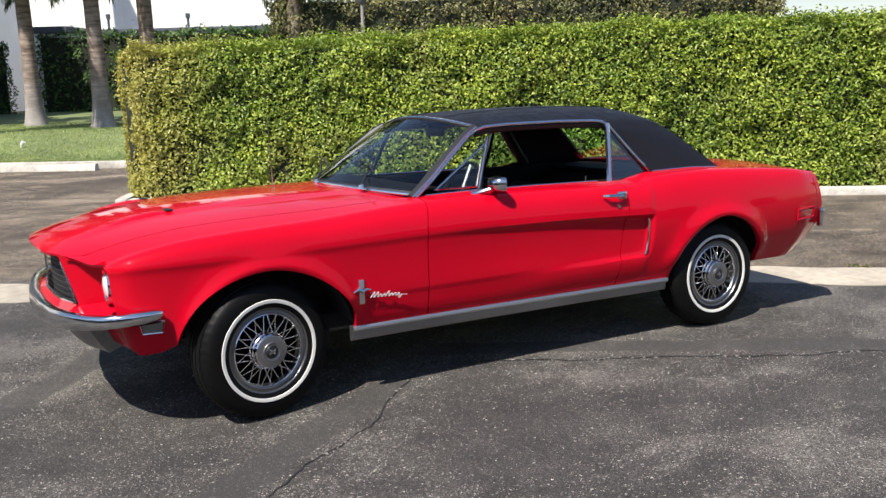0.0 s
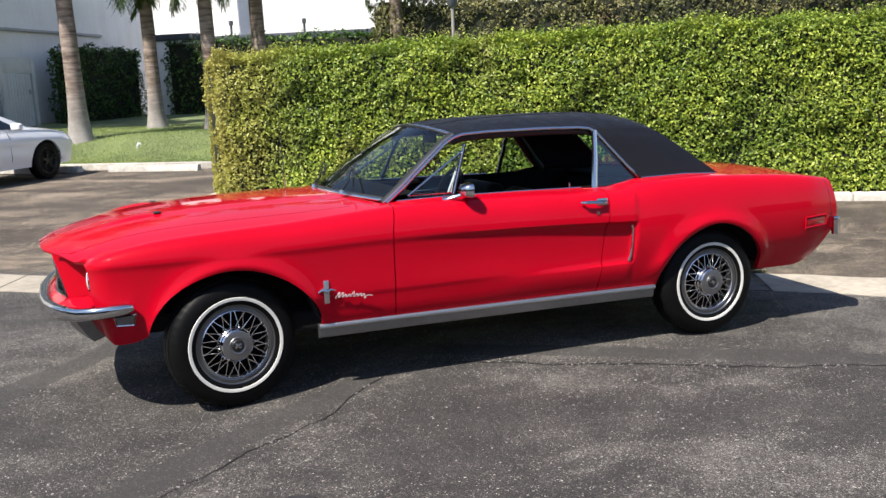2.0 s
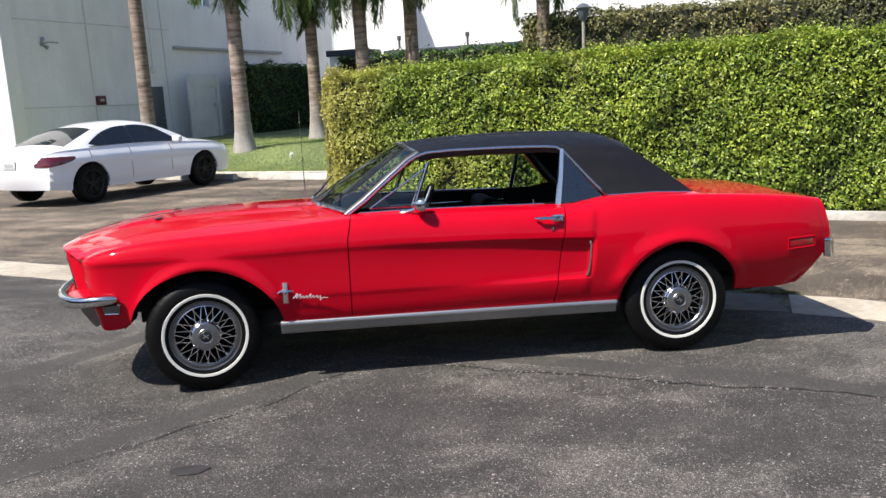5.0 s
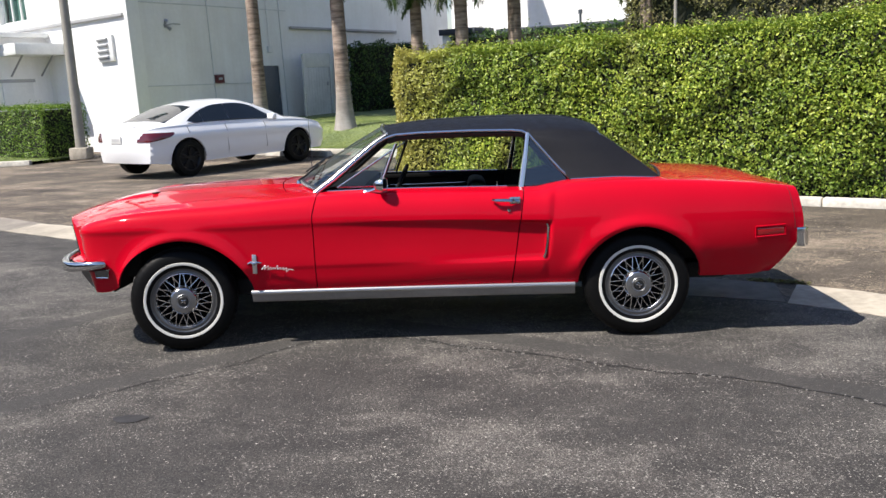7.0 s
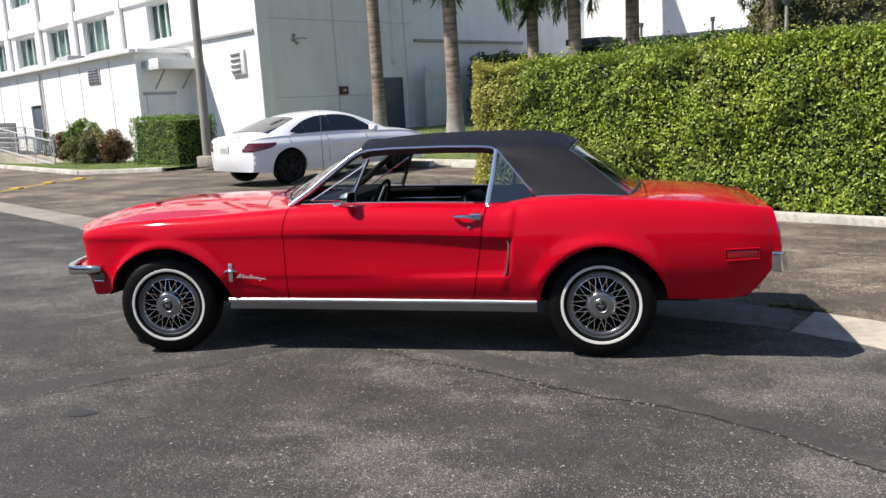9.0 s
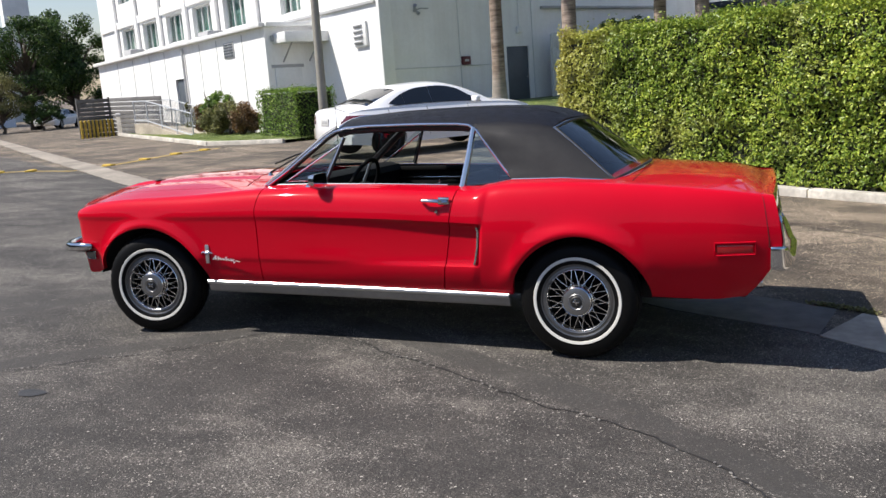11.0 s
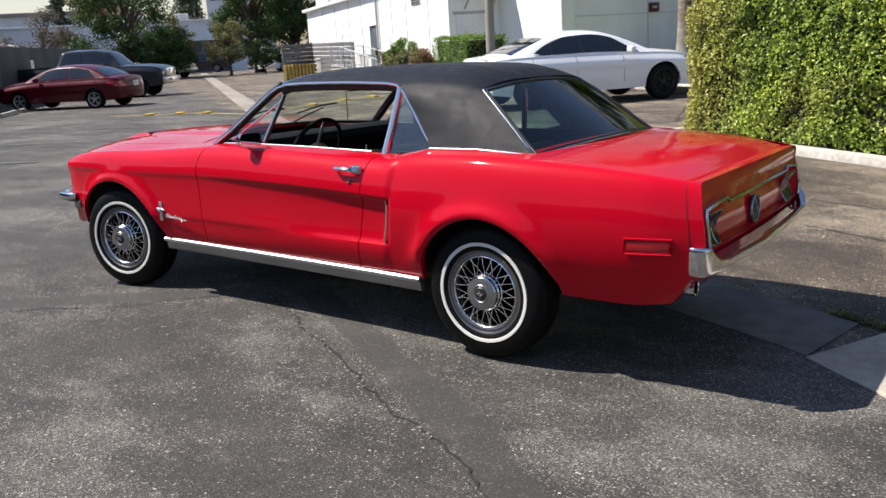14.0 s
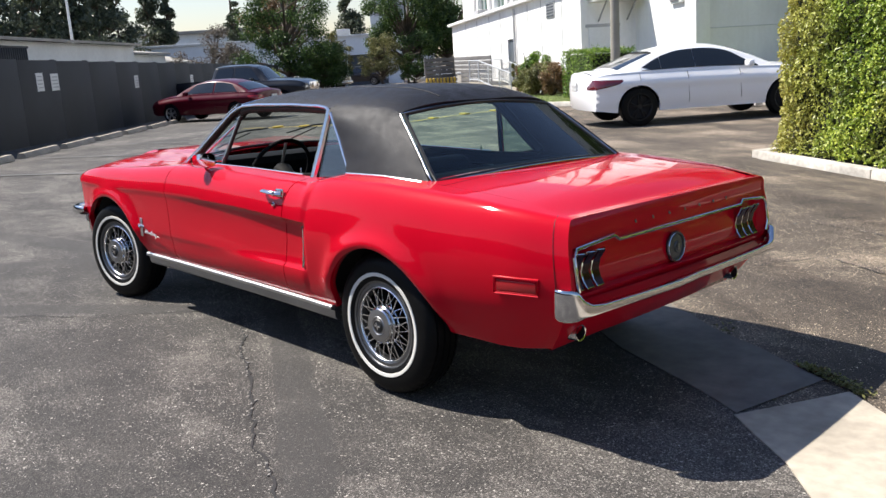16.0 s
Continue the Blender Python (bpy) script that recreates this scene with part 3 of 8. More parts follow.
def fore_x(x, y):
    """The top of the fender reaches forward to the grille's corner."""
    return x + ((-1.9 - x) / 0.15 * (nose_x(y) + 2.05) if x < -1.9 else 0)


def side_column(x, inset=0.0, cap=True):
    zb, top, ch = sill_z(x), shoulder_z(x), char_z(x)
    rise = [ch + (top - ch) * t for t in (0.02, 0.12, 0.28, 0.45, 0.6, 0.73, 0.83, 0.91, 0.96, 0.99, 1.0)]
    zs = [zb, 0.36, 0.40, 0.44, 0.478, 0.488, 0.50, 0.512, 0.55, 0.60, 0.65, ch - 0.035, ch - 0.018, ch - 0.006] + rise
    out = []
    for i, z in enumerate(zs):
        z = max(z, zb + 0.0035 * i)
        z = min(z, top - 0.0003 * (len(zs) - 1 - i))
        out.append((skew_x(x, z), side_y(x, z) - inset, z))
    if not cap:
        return out
    # over the shoulder to the hood seam, the window sill or the boot lid
    yo = edge_y(x)
    yi = seam_y(x) + 0.003
    for _ in range(8):
        yi = seam_y(fore_x(x, yi)) + 0.003
    yi = yi if x < -0.56 else lerp([-0.56, -0.45, 0.7, 1.0, 1.5, 1.62], [0.70, 0.685, 0.672, 0.665, 0.665, 0.665], x) if x < 1.56 else lid_y(x) + 0.003
    for f in (0.12, 0.3, 0.55, 0.8, 1.0):
        y = yo + (yi - yo) * f
        if x < -0.56:
            x2 = fore_x(x, y)
            z = hood_z(x2, y)
        elif x < 1.55:
            z, x2 = top + 0.010 * math.sin(math.pi / 2 * f), skew_x(x, top)
        else:
            z, x2 = deck_z(x, y), skew_x(x, top)
        out.append((x2, y - inset, z - inset * 0.3))
    return out


def mirror(points, s):
    return [(x, y * s, z) for x, y, z in points]


def span(a, b, step, extra=()):
    k = max(2, int(round((b - a) / step)))
    xs = {round(a + (b - a) * i / k, 4) for i in range(k + 1)} | {round(e, 4) for e in extra if a < e < b}
    return sorted(xs)


EXTRA = [c + r * math.cos(math.pi * i / 30) for c, r, _, _ in (ARCH_F, ARCH_R) for i in range(31)] + [-1.755, -0.925, 1.019, 1.751] + [0.80 + 0.012 * i for i in range(9)]


def flange(rows, sgn, depth=0.03):
    """Turned-in lip along the foot of a panel."""
    return [[(x, y, z), (x, y - sgn * depth * 0.5, z + 0.004), (x, y - sgn * depth, z + 0.004)] for x, y, z in (r[0] for r in rows)]


def body_side(sgn):
    name = {-1: "near", 1: "far"}[sgn]
    done = {}
    for nm, a, b in (("front_fender", -2.05, GAP_F - 0.003), ("door", GAP_F + 0.003, GAP_R - 0.003), ("rear_quarter_panel", GAP_R + 0.003, 2.28)):
        rows = [[(px + (askew(py, pz) * smooth_step(1.9, 2.28, x) if sgn > 0 else 0), py, pz) for px, py, pz in mirror(side_column(x), sgn)] for x in span(a, b, 0.03, EXTRA)]
        bm = bmesh.new()
        grid_into(bm, rows)
        grid_into(bm, flange(rows, sgn))
        # turned edges at the gaps
        for r in (rows[0], rows[-1]):
            grid_into(bm, [r, [(x, y - sgn * 0.02, z) for x, y, z in r]])
        bmesh.ops.remove_doubles(bm, verts=bm.verts, dist=1e-4)
        bmesh.ops.recalc_face_normals(bm, faces=bm.faces)
        done[nm] = part(nm, bm, RED, coupe, smooth=28)
    rows = [mirror(side_column(x, 0.022, False), sgn) for x in span(-2.0, 2.2, 0.06, EXTRA)]
    part("inner_panel", sheet(rows), UNDER, coupe)
    return done


SIDE = {s: body_side(s) for s in (-1, 1)}


def cowl_x(y):
    return -0.60 - 0.155 * (1 - (abs(y) / 0.72) ** 2) if abs(y) < 0.72 else -0.60


def front_top(ya, yb, xa, xb, n, steps, lip=0.0):
    """A sheet over the front between two lines of y and two of x."""
    rows = []
    for i in range(n + 1):
        r = []
        for j in range(steps + 1):
            t = j / steps
            y0 = ya(0) + (yb(0) - ya(0)) * i / n if not callable(xa) else None
            x = -1.4
            for _ in range(6):
                y = ya(x) + (yb(x) - ya(x)) * i / n
                x = xa(y) + (xb(y) - xa(y)) * t
            r.append((x, y, hood_z(x, y)))
        rows.append(r)
    return rows


hood_rows = front_top(lambda x: -seam_y(x) + 0.003, lambda x: seam_y(x) - 0.003, nose_x, lambda y: cowl_x(y) - 0.09, 36, 40)
bm = bmesh.new()
grid_into(bm, hood_rows)
grid_into(bm, [[r[0] for r in hood_rows], [(r[0][0] + 0.004, r[0][1], r[0][2] - 0.012) for r in hood_rows], [(r[0][0] + 0.05, r[0][1], r[0][2] - 0.03) for r in hood_rows]])
for e in (hood_rows[0], hood_rows[-1]):
    grid_into(bm, [e, [(x, y, z - 0.02) for x, y, z in e]])
grid_into(bm, [[r[-1] for r in hood_rows], [(r[-1][0], r[-1][1], r[-1][2] - 0.02) for r in hood_rows]])
bmesh.ops.remove_doubles(bm, verts=bm.verts, dist=1e-4)
bmesh.ops.recalc_face_normals(bm, faces=bm.faces)
hood = part("hood", bm, RED, coupe)
for s in (-1, 1):
    # hood louvre with a dark slot
    bm = bmesh.new()
    rows = []
    for i in range(13):
        u = i / 12
        x = -1.93 + 0.30 * u
        h = 0.016 * math.sin(math.pi * min(1, u * 1.02)) ** 0.8 if u < 1 else 0
        rows.append([(x, s * (0.27 + 0.10 * w), hood_z(x, 0.27 + 0.10 * w) - 0.001 + h * max(0.0, math.sin(math.pi * w)) ** 0.7 * (0.35 + 0.65 * u)) for w in [k / 8 for k in range(9)]])
    grid_into(bm, rows)
    bmesh.ops.recalc_face_normals(bm, faces=bm.faces)
    part("louvre", bm, RED, hood)
    part("slot", box((-1.645, s * 0.32, hood_z(-1.645, 0.32) + 0.004), (0.035, 0.075, 0.006), 0.002), GASKET, hood)

# cowl between hood and windscreen
rows = []
for i in range(25):
    y = -0.70 + 1.4 * i / 24
    rows.append([(cowl_x(y) - 0.085 + 0.16 * j / 4, y, hood_z(-0.7, y) - 0.004 + 0.004 * j / 4) for j in range(5)])
cowl = part("cowl", sheet(rows), RED, coupe)


def deck(xa, xb, n=28, steps=18):
    """The boot's upper skin between two stations."""
    rows = []
    for i in range(n + 1):
        r = []
        for j in range(steps + 1):
            x = xa + (xb - xa) * j / steps
            y = lid_y(x) * (2 * i / n - 1)
            bow = 0.02 * (1 - (y / 0.785) ** 2) - 0.010 + askew(y, 0.87) if xb > 2.2 else 0
            r.append((x + bow * j / steps, y, deck_z(min(2.275, x), y)))
        rows.append(r)
    return rows


bm = bmesh.new()
dr = deck(1.645, 2.3235, 28, 44)
grid_into(bm, dr)
for e in (dr[0], dr[-1], [r[0] for r in dr]):
    grid_into(bm, [e, [(x, y, z - 0.018) for x, y, z in e]])
bmesh.ops.recalc_face_normals(bm, faces=bm.faces)
part("boot_lid", bm, RED, coupe)
part("rear_shelf_panel", sheet(deck(1.50, 1.639, 28, 6)), RED, coupe)
# roof skin in black vinyl
def roof_point(x, f):
    zc = flow([-0.16, 0.0, 0.2, 0.57, 0.94, 1.08, 1.16, 1.24], [1.30, 1.318, 1.331, 1.337, 1.327, 1.306, 1.28, 1.242], x)
    ye = flow([-0.16, -0.08, 0.75, 1.2], [0.575, 0.585, 0.585, 0.535], x)
    ze = flow([-0.16, -0.05, 0.1, 0.42, 0.75, 1.1, 1.2], [1.232, 1.246, 1.252, 1.252, 1.238, 1.225, 1.207], x)
    return x, ye * f, zc - (zc - ze) * abs(f) ** 3.2


bm = bmesh.new()
rows = []
for j in range(33):
    t = j / 32
    r = []
    for i in range(29):
        f = -1 + 2 * i / 28
        x0, x1 = -0.165 + 0.075 * f * f, 1.218 - 0.028 * f * f
        r.append(roof_point(x0 + (x1 - x0) * t, f))
    rows.append(r)
grid_into(bm, rows)
SAIL_F = [(0.735, 0.586, 1.24), (0.79, 0.603, 1.19), (0.865, 0.628, 1.10), (0.94, 0.663, 1.01), (1.0, 0.698, 0.940)]
SAIL_B = [(1.195, 0.533, 1.208), (1.270, 0.561, 1.155), (1.360, 0.600, 1.085), (1.456, 0.643, 1.005), (1.562, 0.692, 0.918)]
for s in (-1, 1):
    rows = []
    for i in range(17):
        t = i / 16
        f = [lerp([0, .25, .5, .75, 1], [p[k] for p in SAIL_F], t) for k in range(3)]
        b = [lerp([0, .25, .5, .75, 1], [p[k] for p in SAIL_B], t) for k in range(3)]
        r = []
        for j in range(12):
            u = j / 11
            q = [f[k] + (b[k] - f[k]) * u for k in range(3)]
            if i == 0:
                # the upper edge runs along the roof's own rim
                q = list(roof_point(0.75 + 0.04 * j, 1.0))
                r.append((q[0], s * q[1], q[2]))
                continue
            q[1] += 0.012 * math.exp(-3.5 * t) * t * 8 + 0.020 * math.sin(math.pi * u) ** 0.8 * math.sin(math.pi * (0.1 + 0.75 * t))
            r.append((q[0], s * q[1], q[2]))
        rows.append(r)
    grid_into(bm, rows)
bmesh.ops.remove_doubles(bm, verts=bm.verts, dist=0.004)
bmesh.ops.recalc_face_normals(bm, faces=bm.faces)
bmesh.ops.solidify(bm, geom=bm.faces[:], thickness=0.02)
part("vinyl_roof", bm, VINYL, coupe, "black grained vinyl roof skin", smooth=75)
for y0 in (-0.26, 0.26):
    part("roof_seam", tube([(x, y, z + 0.0004) for x, y, z in (roof_point(-0.12 + 1.28 * i / 24, y0 / 0.58) for i in range(25))], 0.0022, 6), VINYL, coupe)


def pane(lo_c, lo_m, hi_c, hi_m, n=20, k=8, bow=0.012):
    """A curved pane from its corners and middles, low and high."""
    rows = []
    for j in range(k + 1):
        t = j / k
        r = []
        for i in range(n + 1):
            f = -1 + 2 * i / n
            lo = [lo_m[q] + (lo_c[q] - lo_m[q]) * f * f for q in (0, 2)]
            hi = [hi_m[q] + (hi_c[q] - hi_m[q]) * f * f for q in (0, 2)]
            y = (lo_c[1] + (hi_c[1] - lo_c[1]) * t) * f
            r.append((lo[0] + (hi[0] - lo[0]) * t, y, lo[1] + (hi[1] - lo[1]) * t + bow * math.sin(math.pi * t)))
        rows.append(r)
    return rows


ws = pane((-0.525, 0.69, 0.935), (-0.735, 0, 0.967), (-0.10, 0.565, 1.25), (-0.168, 0, 1.302))
bw = pane((1.545, 0.668, 0.924), (1.625, 0, 0.956), (1.192, 0.525, 1.207), (1.215, 0, 1.243), bow=0.004)
windscreen = part("windscreen", sheet(ws), GLASS, coupe, smooth=60)
back_window = part("rear_window", sheet(bw), GLASS_BACK, coupe, "dark green tinted rear window", smooth=60)
for ob in (windscreen, back_window):
    ob.visible_shadow = False
for rows, par, rad in ((ws, windscreen, 0.0095), (bw, back_window, 0.0052)):
    lp = rows[0] + [r[-1] for r in rows[1:-1]] + rows[-1][::-1] + [r[0] for r in rows[1:-1]][::-1]
    part("chrome_surround", tube(lp, rad, 8, closed=True), TRIM, par)
    c = Vector((sum(p[0] for p in lp) / len(lp), 0, sum(p[2] for p in lp) / len(lp)))
    part("gasket", tube([tuple(Vector(p) + (c - Vector(p)) * 0.035 + Vector((0, 0, 0.002))) for p in lp], 0.0085, 6, closed=True), GASKET, par)

for s in (-1, 1):
    rail = [(-0.53, 0.712, 0.925), (-0.42, 0.682, 1.0), (-0.28, 0.642, 1.112), (-0.16, 0.608, 1.205), (-0.11, 0.597, 1.232), (-0.05, 0.592, 1.248), (0.1, 0.592, 1.255), (0.42, 0.592, 1.255),
            (0.66, 0.592, 1.248), (0.725, 0.594, 1.24), (0.77, 0.603, 1.213), (0.865, 0.634, 1.10), (0.94, 0.663, 1.01), (1.005, 0.688, 0.943)]
    part("drip_rail", tube(mirror(rail, s), 0.0085, 8), TRIM, coupe, "bright chrome drip rail")
    pil = [(-0.545, 0.69, 0.92), (-0.43, 0.66, 1.0), (-0.29, 0.62, 1.112), (-0.17, 0.588, 1.205), (-0.10, 0.572, 1.245)]
    part("windscreen_pillar", tube(mirror(pil, s), 0.024, 10), GASKET, coupe)
    part("pillar_trim", tube([(x - 0.004, s * (y + 0.024), z + 0.006) for x, y, z in pil], 0.0055, 6), TRIM, coupe)
    part("header_liner", tube(mirror([(x + 0.012, y - 0.03, z - 0.018) for x, y, z in rail[4:10]], s), 0.022, 8), GASKET, coupe)
    part("roof_pillar_liner", tube(mirror([(x + 0.03, y - 0.04, z - 0.01) for x, y, z in rail[9:]], s), 0.028, 8), GASKET, coupe)
    part("sill_trim", tube(mirror([(-0.47, 0.700, 0.929), (-0.2, 0.694, 0.931), (0.2, 0.688, 0.926), (0.62, 0.684, 0.916)], s), 0.0055, 6), TRIM, coupe)
    part("roof_trim", tube(mirror([(1.0, 0.706, 0.945), (1.28, 0.715, 0.949), (1.48, 0.709, 0.938), (1.568, 0.700, 0.925)], s), 0.0062, 6), TRIM, coupe)
    # hinged quarter light at the front of the door
    vent = empty("vent_window", parent=coupe)
    a, b, c = (-0.42, 0.690, 0.942), (-0.15, 0.684, 0.938), (-0.045, 0.610, 1.195)
    part("strut", tube(mirror([b, c], s), 0.010, 8), GASKET, vent)
    part("strut_trim", tube([(x - 0.004, s * (y + 0.008), z) for x, y, z in (b, c)], 0.005, 6), TRIM, vent)
    part("frame", tube(mirror([(-0.405, 0.69, 0.95), (-0.165, 0.684, 0.948), (-0.075, 0.62, 1.155)], s), 0.006, 6, closed=True), TRIM, vent)
    g = part("pane", sheet([mirror([a, b], s), mirror([(-0.09, 0.613, 1.185), c], s)]), GLASS, vent)
    g.visible_shadow = False
    # fixed rear quarter light
    qw = empty("quarter_window", parent=coupe)
    part("post", tube(mirror([(0.705, 0.683, 0.905), (0.735, 0.64, 1.07), (0.757, 0.600, 1.228)], s), [0.019, 0.018, 0.016], 8, flat=0.9), TRIM, qw)
    g = part("pane", sheet([mirror([(0.71, 0.676, 0.905), (0.985, 0.672, 0.935)], s), mirror([(0.735, 0.632, 1.08), (0.885, 0.632, 1.085)], s), mirror([(0.757, 0.596, 1.225), (0.775, 0.598, 1.222)], s)]), GLASS_SIDE, qw)
    g.visible_shadow = False

# door furniture, flanks
for s in (-1, 1):
    door = SIDE[s]["door"]
    y = side_y(0.6, 0.845)
    h = empty("door_handle", pose(0.60, s * y, 0.848), door)
    part("grip", tube([(-0.078, s * 0.012, 0.006), (-0.06, s * 0.034, 0.006), (0.0, s * 0.038, 0.004), (0.05, s * 0.03, 0.0), (0.075, s * 0.012, -0.002)], [0.007, 0.010, 0.011, 0.013, 0.012], 10, flat=0.7), CHROME, h)
    part("escutcheon", box((0.055, s * 0.006, 0.0), (0.065, 0.012, 0.04), 0.005), CHROME, h)
    part("push_button", lathe([(0, 0.02), (0.011, 0.019), (0.013, 0.0)], 16), CHROME, h, m=pose(0.045, s * 0.022, -0.002, 0, 0, 0 if s > 0 else 180))
    part("lock", lathe([(0, 0.010), (0.009, 0.009), (0.011, 0.0)], 16), CHROME, door, m=pose(0.617, s * side_y(0.617, 0.79), 0.792, 0, 0, 0 if s > 0 else 180))
    part("lock_knob", tube([(0.56, s * 0.655, 0.90), (0.56, s * 0.655, 0.945)], 0.005, 8), CHROME, door)
    q = SIDE[s]["rear_quarter_panel"]
    # upright chrome bar at the end of the side scoop
    part("scoop_trim", tube([(xq, s * (side_y(0.79, zq) + dq), zq) for xq, zq, dq in ((0.840, 0.705, 0.010), (0.845, 0.68, 0.017), (0.839, 0.60, 0.020), (0.827, 0.53, 0.018), (0.816, 0.503, 0.010))], 0.007, 8), CHROME, q, "chrome scoop bar")
    # rear side marker
    mk = empty("side_marker", pose(2.15, s * (side_y(2.12, 0.605) - 0.0005), 0.603, 0, 0, s * -10.5), q)
    part("bezel", tube([(-0.095, s * 0.003, -0.03), (0.095, s * 0.003, -0.026), (0.095, s * 0.003, 0.036), (-0.095, s * 0.003, 0.032)], 0.0055, 6, closed=True), RED, mk)
    part("inner_rim", tube([(-0.088, s * 0.004, -0.022), (0.088, s * 0.004, -0.018), (0.088, s * 0.004, 0.028), (-0.088, s * 0.004, 0.024)], 0.0012, 6, closed=True), RED, mk)
    part("lens", box((0, s * 0.0005, 0.003), (0.168, 0.007, 0.038), 0.002), LAMP_RED, mk)
    # rocker moulding
    rows = []
    for x in span(-0.945, 1.0, 0.08):
        zt, zb = lerp([-0.945, 1.0], [0.352, 0.335], x), lerp([-0.945, 1.0], [0.285, 0.268], x)
        yy = half_w(x) - 0.060
        rows.append([(x, s * (yy - 0.03), zb - 0.002), (x, s * (yy - 0.012), zb), (x, s * (yy - 0.004), zb + 0.012), (x, s * yy, zt - 0.020), (x, s * (yy + 0.006), zt - 0.016), (x, s * (yy + 0.007), zt - 0.004), (x, s * (yy - 0.002), zt), (x, s * (yy - 0.03), zt + 0.004)])
    bm = bmesh.new()
    grid_into(bm, rows)
    bm.faces.new([bm.verts.new(p) for p in rows[0]])
    bm.faces.new([bm.verts.new(p) for p in rows[-1]])
    bmesh.ops.recalc_face_normals(bm, faces=bm.faces)
    part("rocker_moulding", bm, ROCKER, coupe, "bright ribbed rocker moulding", smooth=25)
    part("rocker_rib", tube([(r[5][0], r[5][1], r[5][2] - 0.001) for r in rows], 0.0135, 10), POLISHED, coupe)
    # badge of plain bars and script strokes
    f = SIDE[s]["front_fender"]
    by = side_y(-0.90, 0.53)
    badge = empty("badge", pose(-0.905, s * (by + 0.002), 0.528), f)
    part("bar", box((0, s * 0.003, 0.0), (0.026, 0.006, 0.115), 0.002), POLISHED, badge)
    part("crossbar", tube([(-0.042, s * 0.007, 0.002), (-0.02, s * 0.009, 0.014), (0.0, s * 0.011, 0.004), (0.02, s * 0.009, 0.012), (0.045, s * 0.007, 0.006)], [0.004, 0.009, 0.012, 0.008, 0.003], 8), CHROME, badge)
    tops = [(0.0, -0.5), (0.07, 1.0), (0.09, -0.5), (0.17, 0.9), (0.20, -0.5)]
    for k in range(6):
        tops += [(0.26 + 0.10 * k, (0.35, 0.3, 0.95, 0.35, 0.4, 0.3)[k]), (0.30 + 0.10 * k, (-0.45, -0.4, -0.45, -0.4, -0.45, -1.1)[k])]
    tops += [(0.86, -0.25), (1.04, -0.38)]
    stroke = []
    for (u0, v0), (u1, v1) in zip(tops, tops[1:]):
        for q in range(5):
            v1_ = v0 + (v1 - v0) * (1 - math.cos(math.pi * q / 5)) / 2
            u1_ = u0 + (u1 - u0) * q / 5
            stroke.append((0.044 + 0.19 * u1_ + 0.008 * v1_, s * 0.006, -0.024 - 0.012 * u1_ + 0.017 * v1_))
    part("script", tube(stroke, 0.0021, 5), SCRIPT, badge)

# driver's mirror
mir = empty("door_mirror", pose(-0.135, -0.815, 0.958), SIDE[-1]["door"])
part("stalk", tube([(-0.10, 0.062, -0.038), (-0.075, 0.052, -0.032), (-0.03, 0.015, -0.016), (0.0, 0.0, -0.005)], [0.021, 0.013, 0.011, 0.012], 10, flat=0.7), CHROME, mir)
bm = bmesh.new()
rows = []
for t, w, hh in ((0.0, 0.035, 0.018), (0.018, 0.058, 0.032), (0.045, 0.066, 0.038), (0.062, 0.066, 0.038)):
    rows.append([(-0.03 + t, w * math.copysign(abs(math.cos(g)) ** 0.45, math.cos(g)), 0.01 + hh * math.copysign(abs(math.sin(g)) ** 0.45, math.sin(g))) for g in (2 * math.pi * i / 28 for i in range(28))])
grid_into(bm, rows, closed_v=True)
bm.faces.new([bm.verts.new(p) for p in rows[0]])
bmesh.ops.remove_doubles(bm, verts=bm.verts, dist=1e-5)
bmesh.ops.recalc_face_normals(bm, faces=bm.faces)
part("shell", bm, CHROME, mir, m=pose(0, -0.01, 0, 0, 0, -8))
MIRROR = shader("mirror_glass", (0.85, 0.86, 0.86), 0.02, 1.0)
bm = bmesh.new()
bm.faces.new([bm.verts.new((0.029, p[1] * 0.96, 0.01 + (p[2] - 0.01) * 0.96)) for p in rows[-1]])
part("reflector", bm, MIRROR, mir, m=pose(0, -0.01, 0, 0, 0, -8))

# windscreen wipers, aerial, hood edge
for yb in (-0.42, 0.12):
    wp = empty("wiper", pose(-0.735 + 0.25 * yb * yb, yb, 0.962), coupe)
    part("pivot", lathe([(0, 0.022), (0.012, 0.02), (0.016, 0.0)], 14, axis="Z"), CHROME, wp)
    part("arm", tube([(0, 0, 0.02), (0.05, 0.06, 0.055), (0.10, 0.19, 0.105)], [0.007, 0.005, 0.004], 8), GASKET, wp)
    part("blade", tube([(0.06, -0.03, 0.078), (0.11, 0.15, 0.118), (0.125, 0.30, 0.125)], 0.005, 6), GASKET, wp)
part("aerial", tube([(-0.80, 0.73, 0.90), (-0.81, 0.735, 1.55)], [0.004, 0.0015], 6), CHROME, coupe)

# tail
rows = []
for z in [0.50, 0.54, 0.57, 0.585, 0.592, 0.62, 0.66, 0.70, 0.735, 0.748, 0.755, 0.78, 0.80, 0.815, 0.83, 0.84, 0.85, 0.858, 0.868, 0.885, 0.90]:
    r = []
    for i in range(57):
        f = -1 + 2 * i / 56
        yb = side_y(2.275, min(z, 0.868)) - 0.004
        y = yb * f
        zz = min(z, deck_z(2.275, y) - 0.0005) if z < 0.9 else deck_z(2.275, y) - 0.0005
        deep = 0.036 if (0.59 < z < 0.75 and abs(y) < 0.735) else 0.004
        r.append((tail_x(zz) - deep + 0.02 * (1 - f * f) + askew(y, zz), y, zz))
    rows.append(r)
tail = part("tail_panel", sheet(rows), RED, coupe)
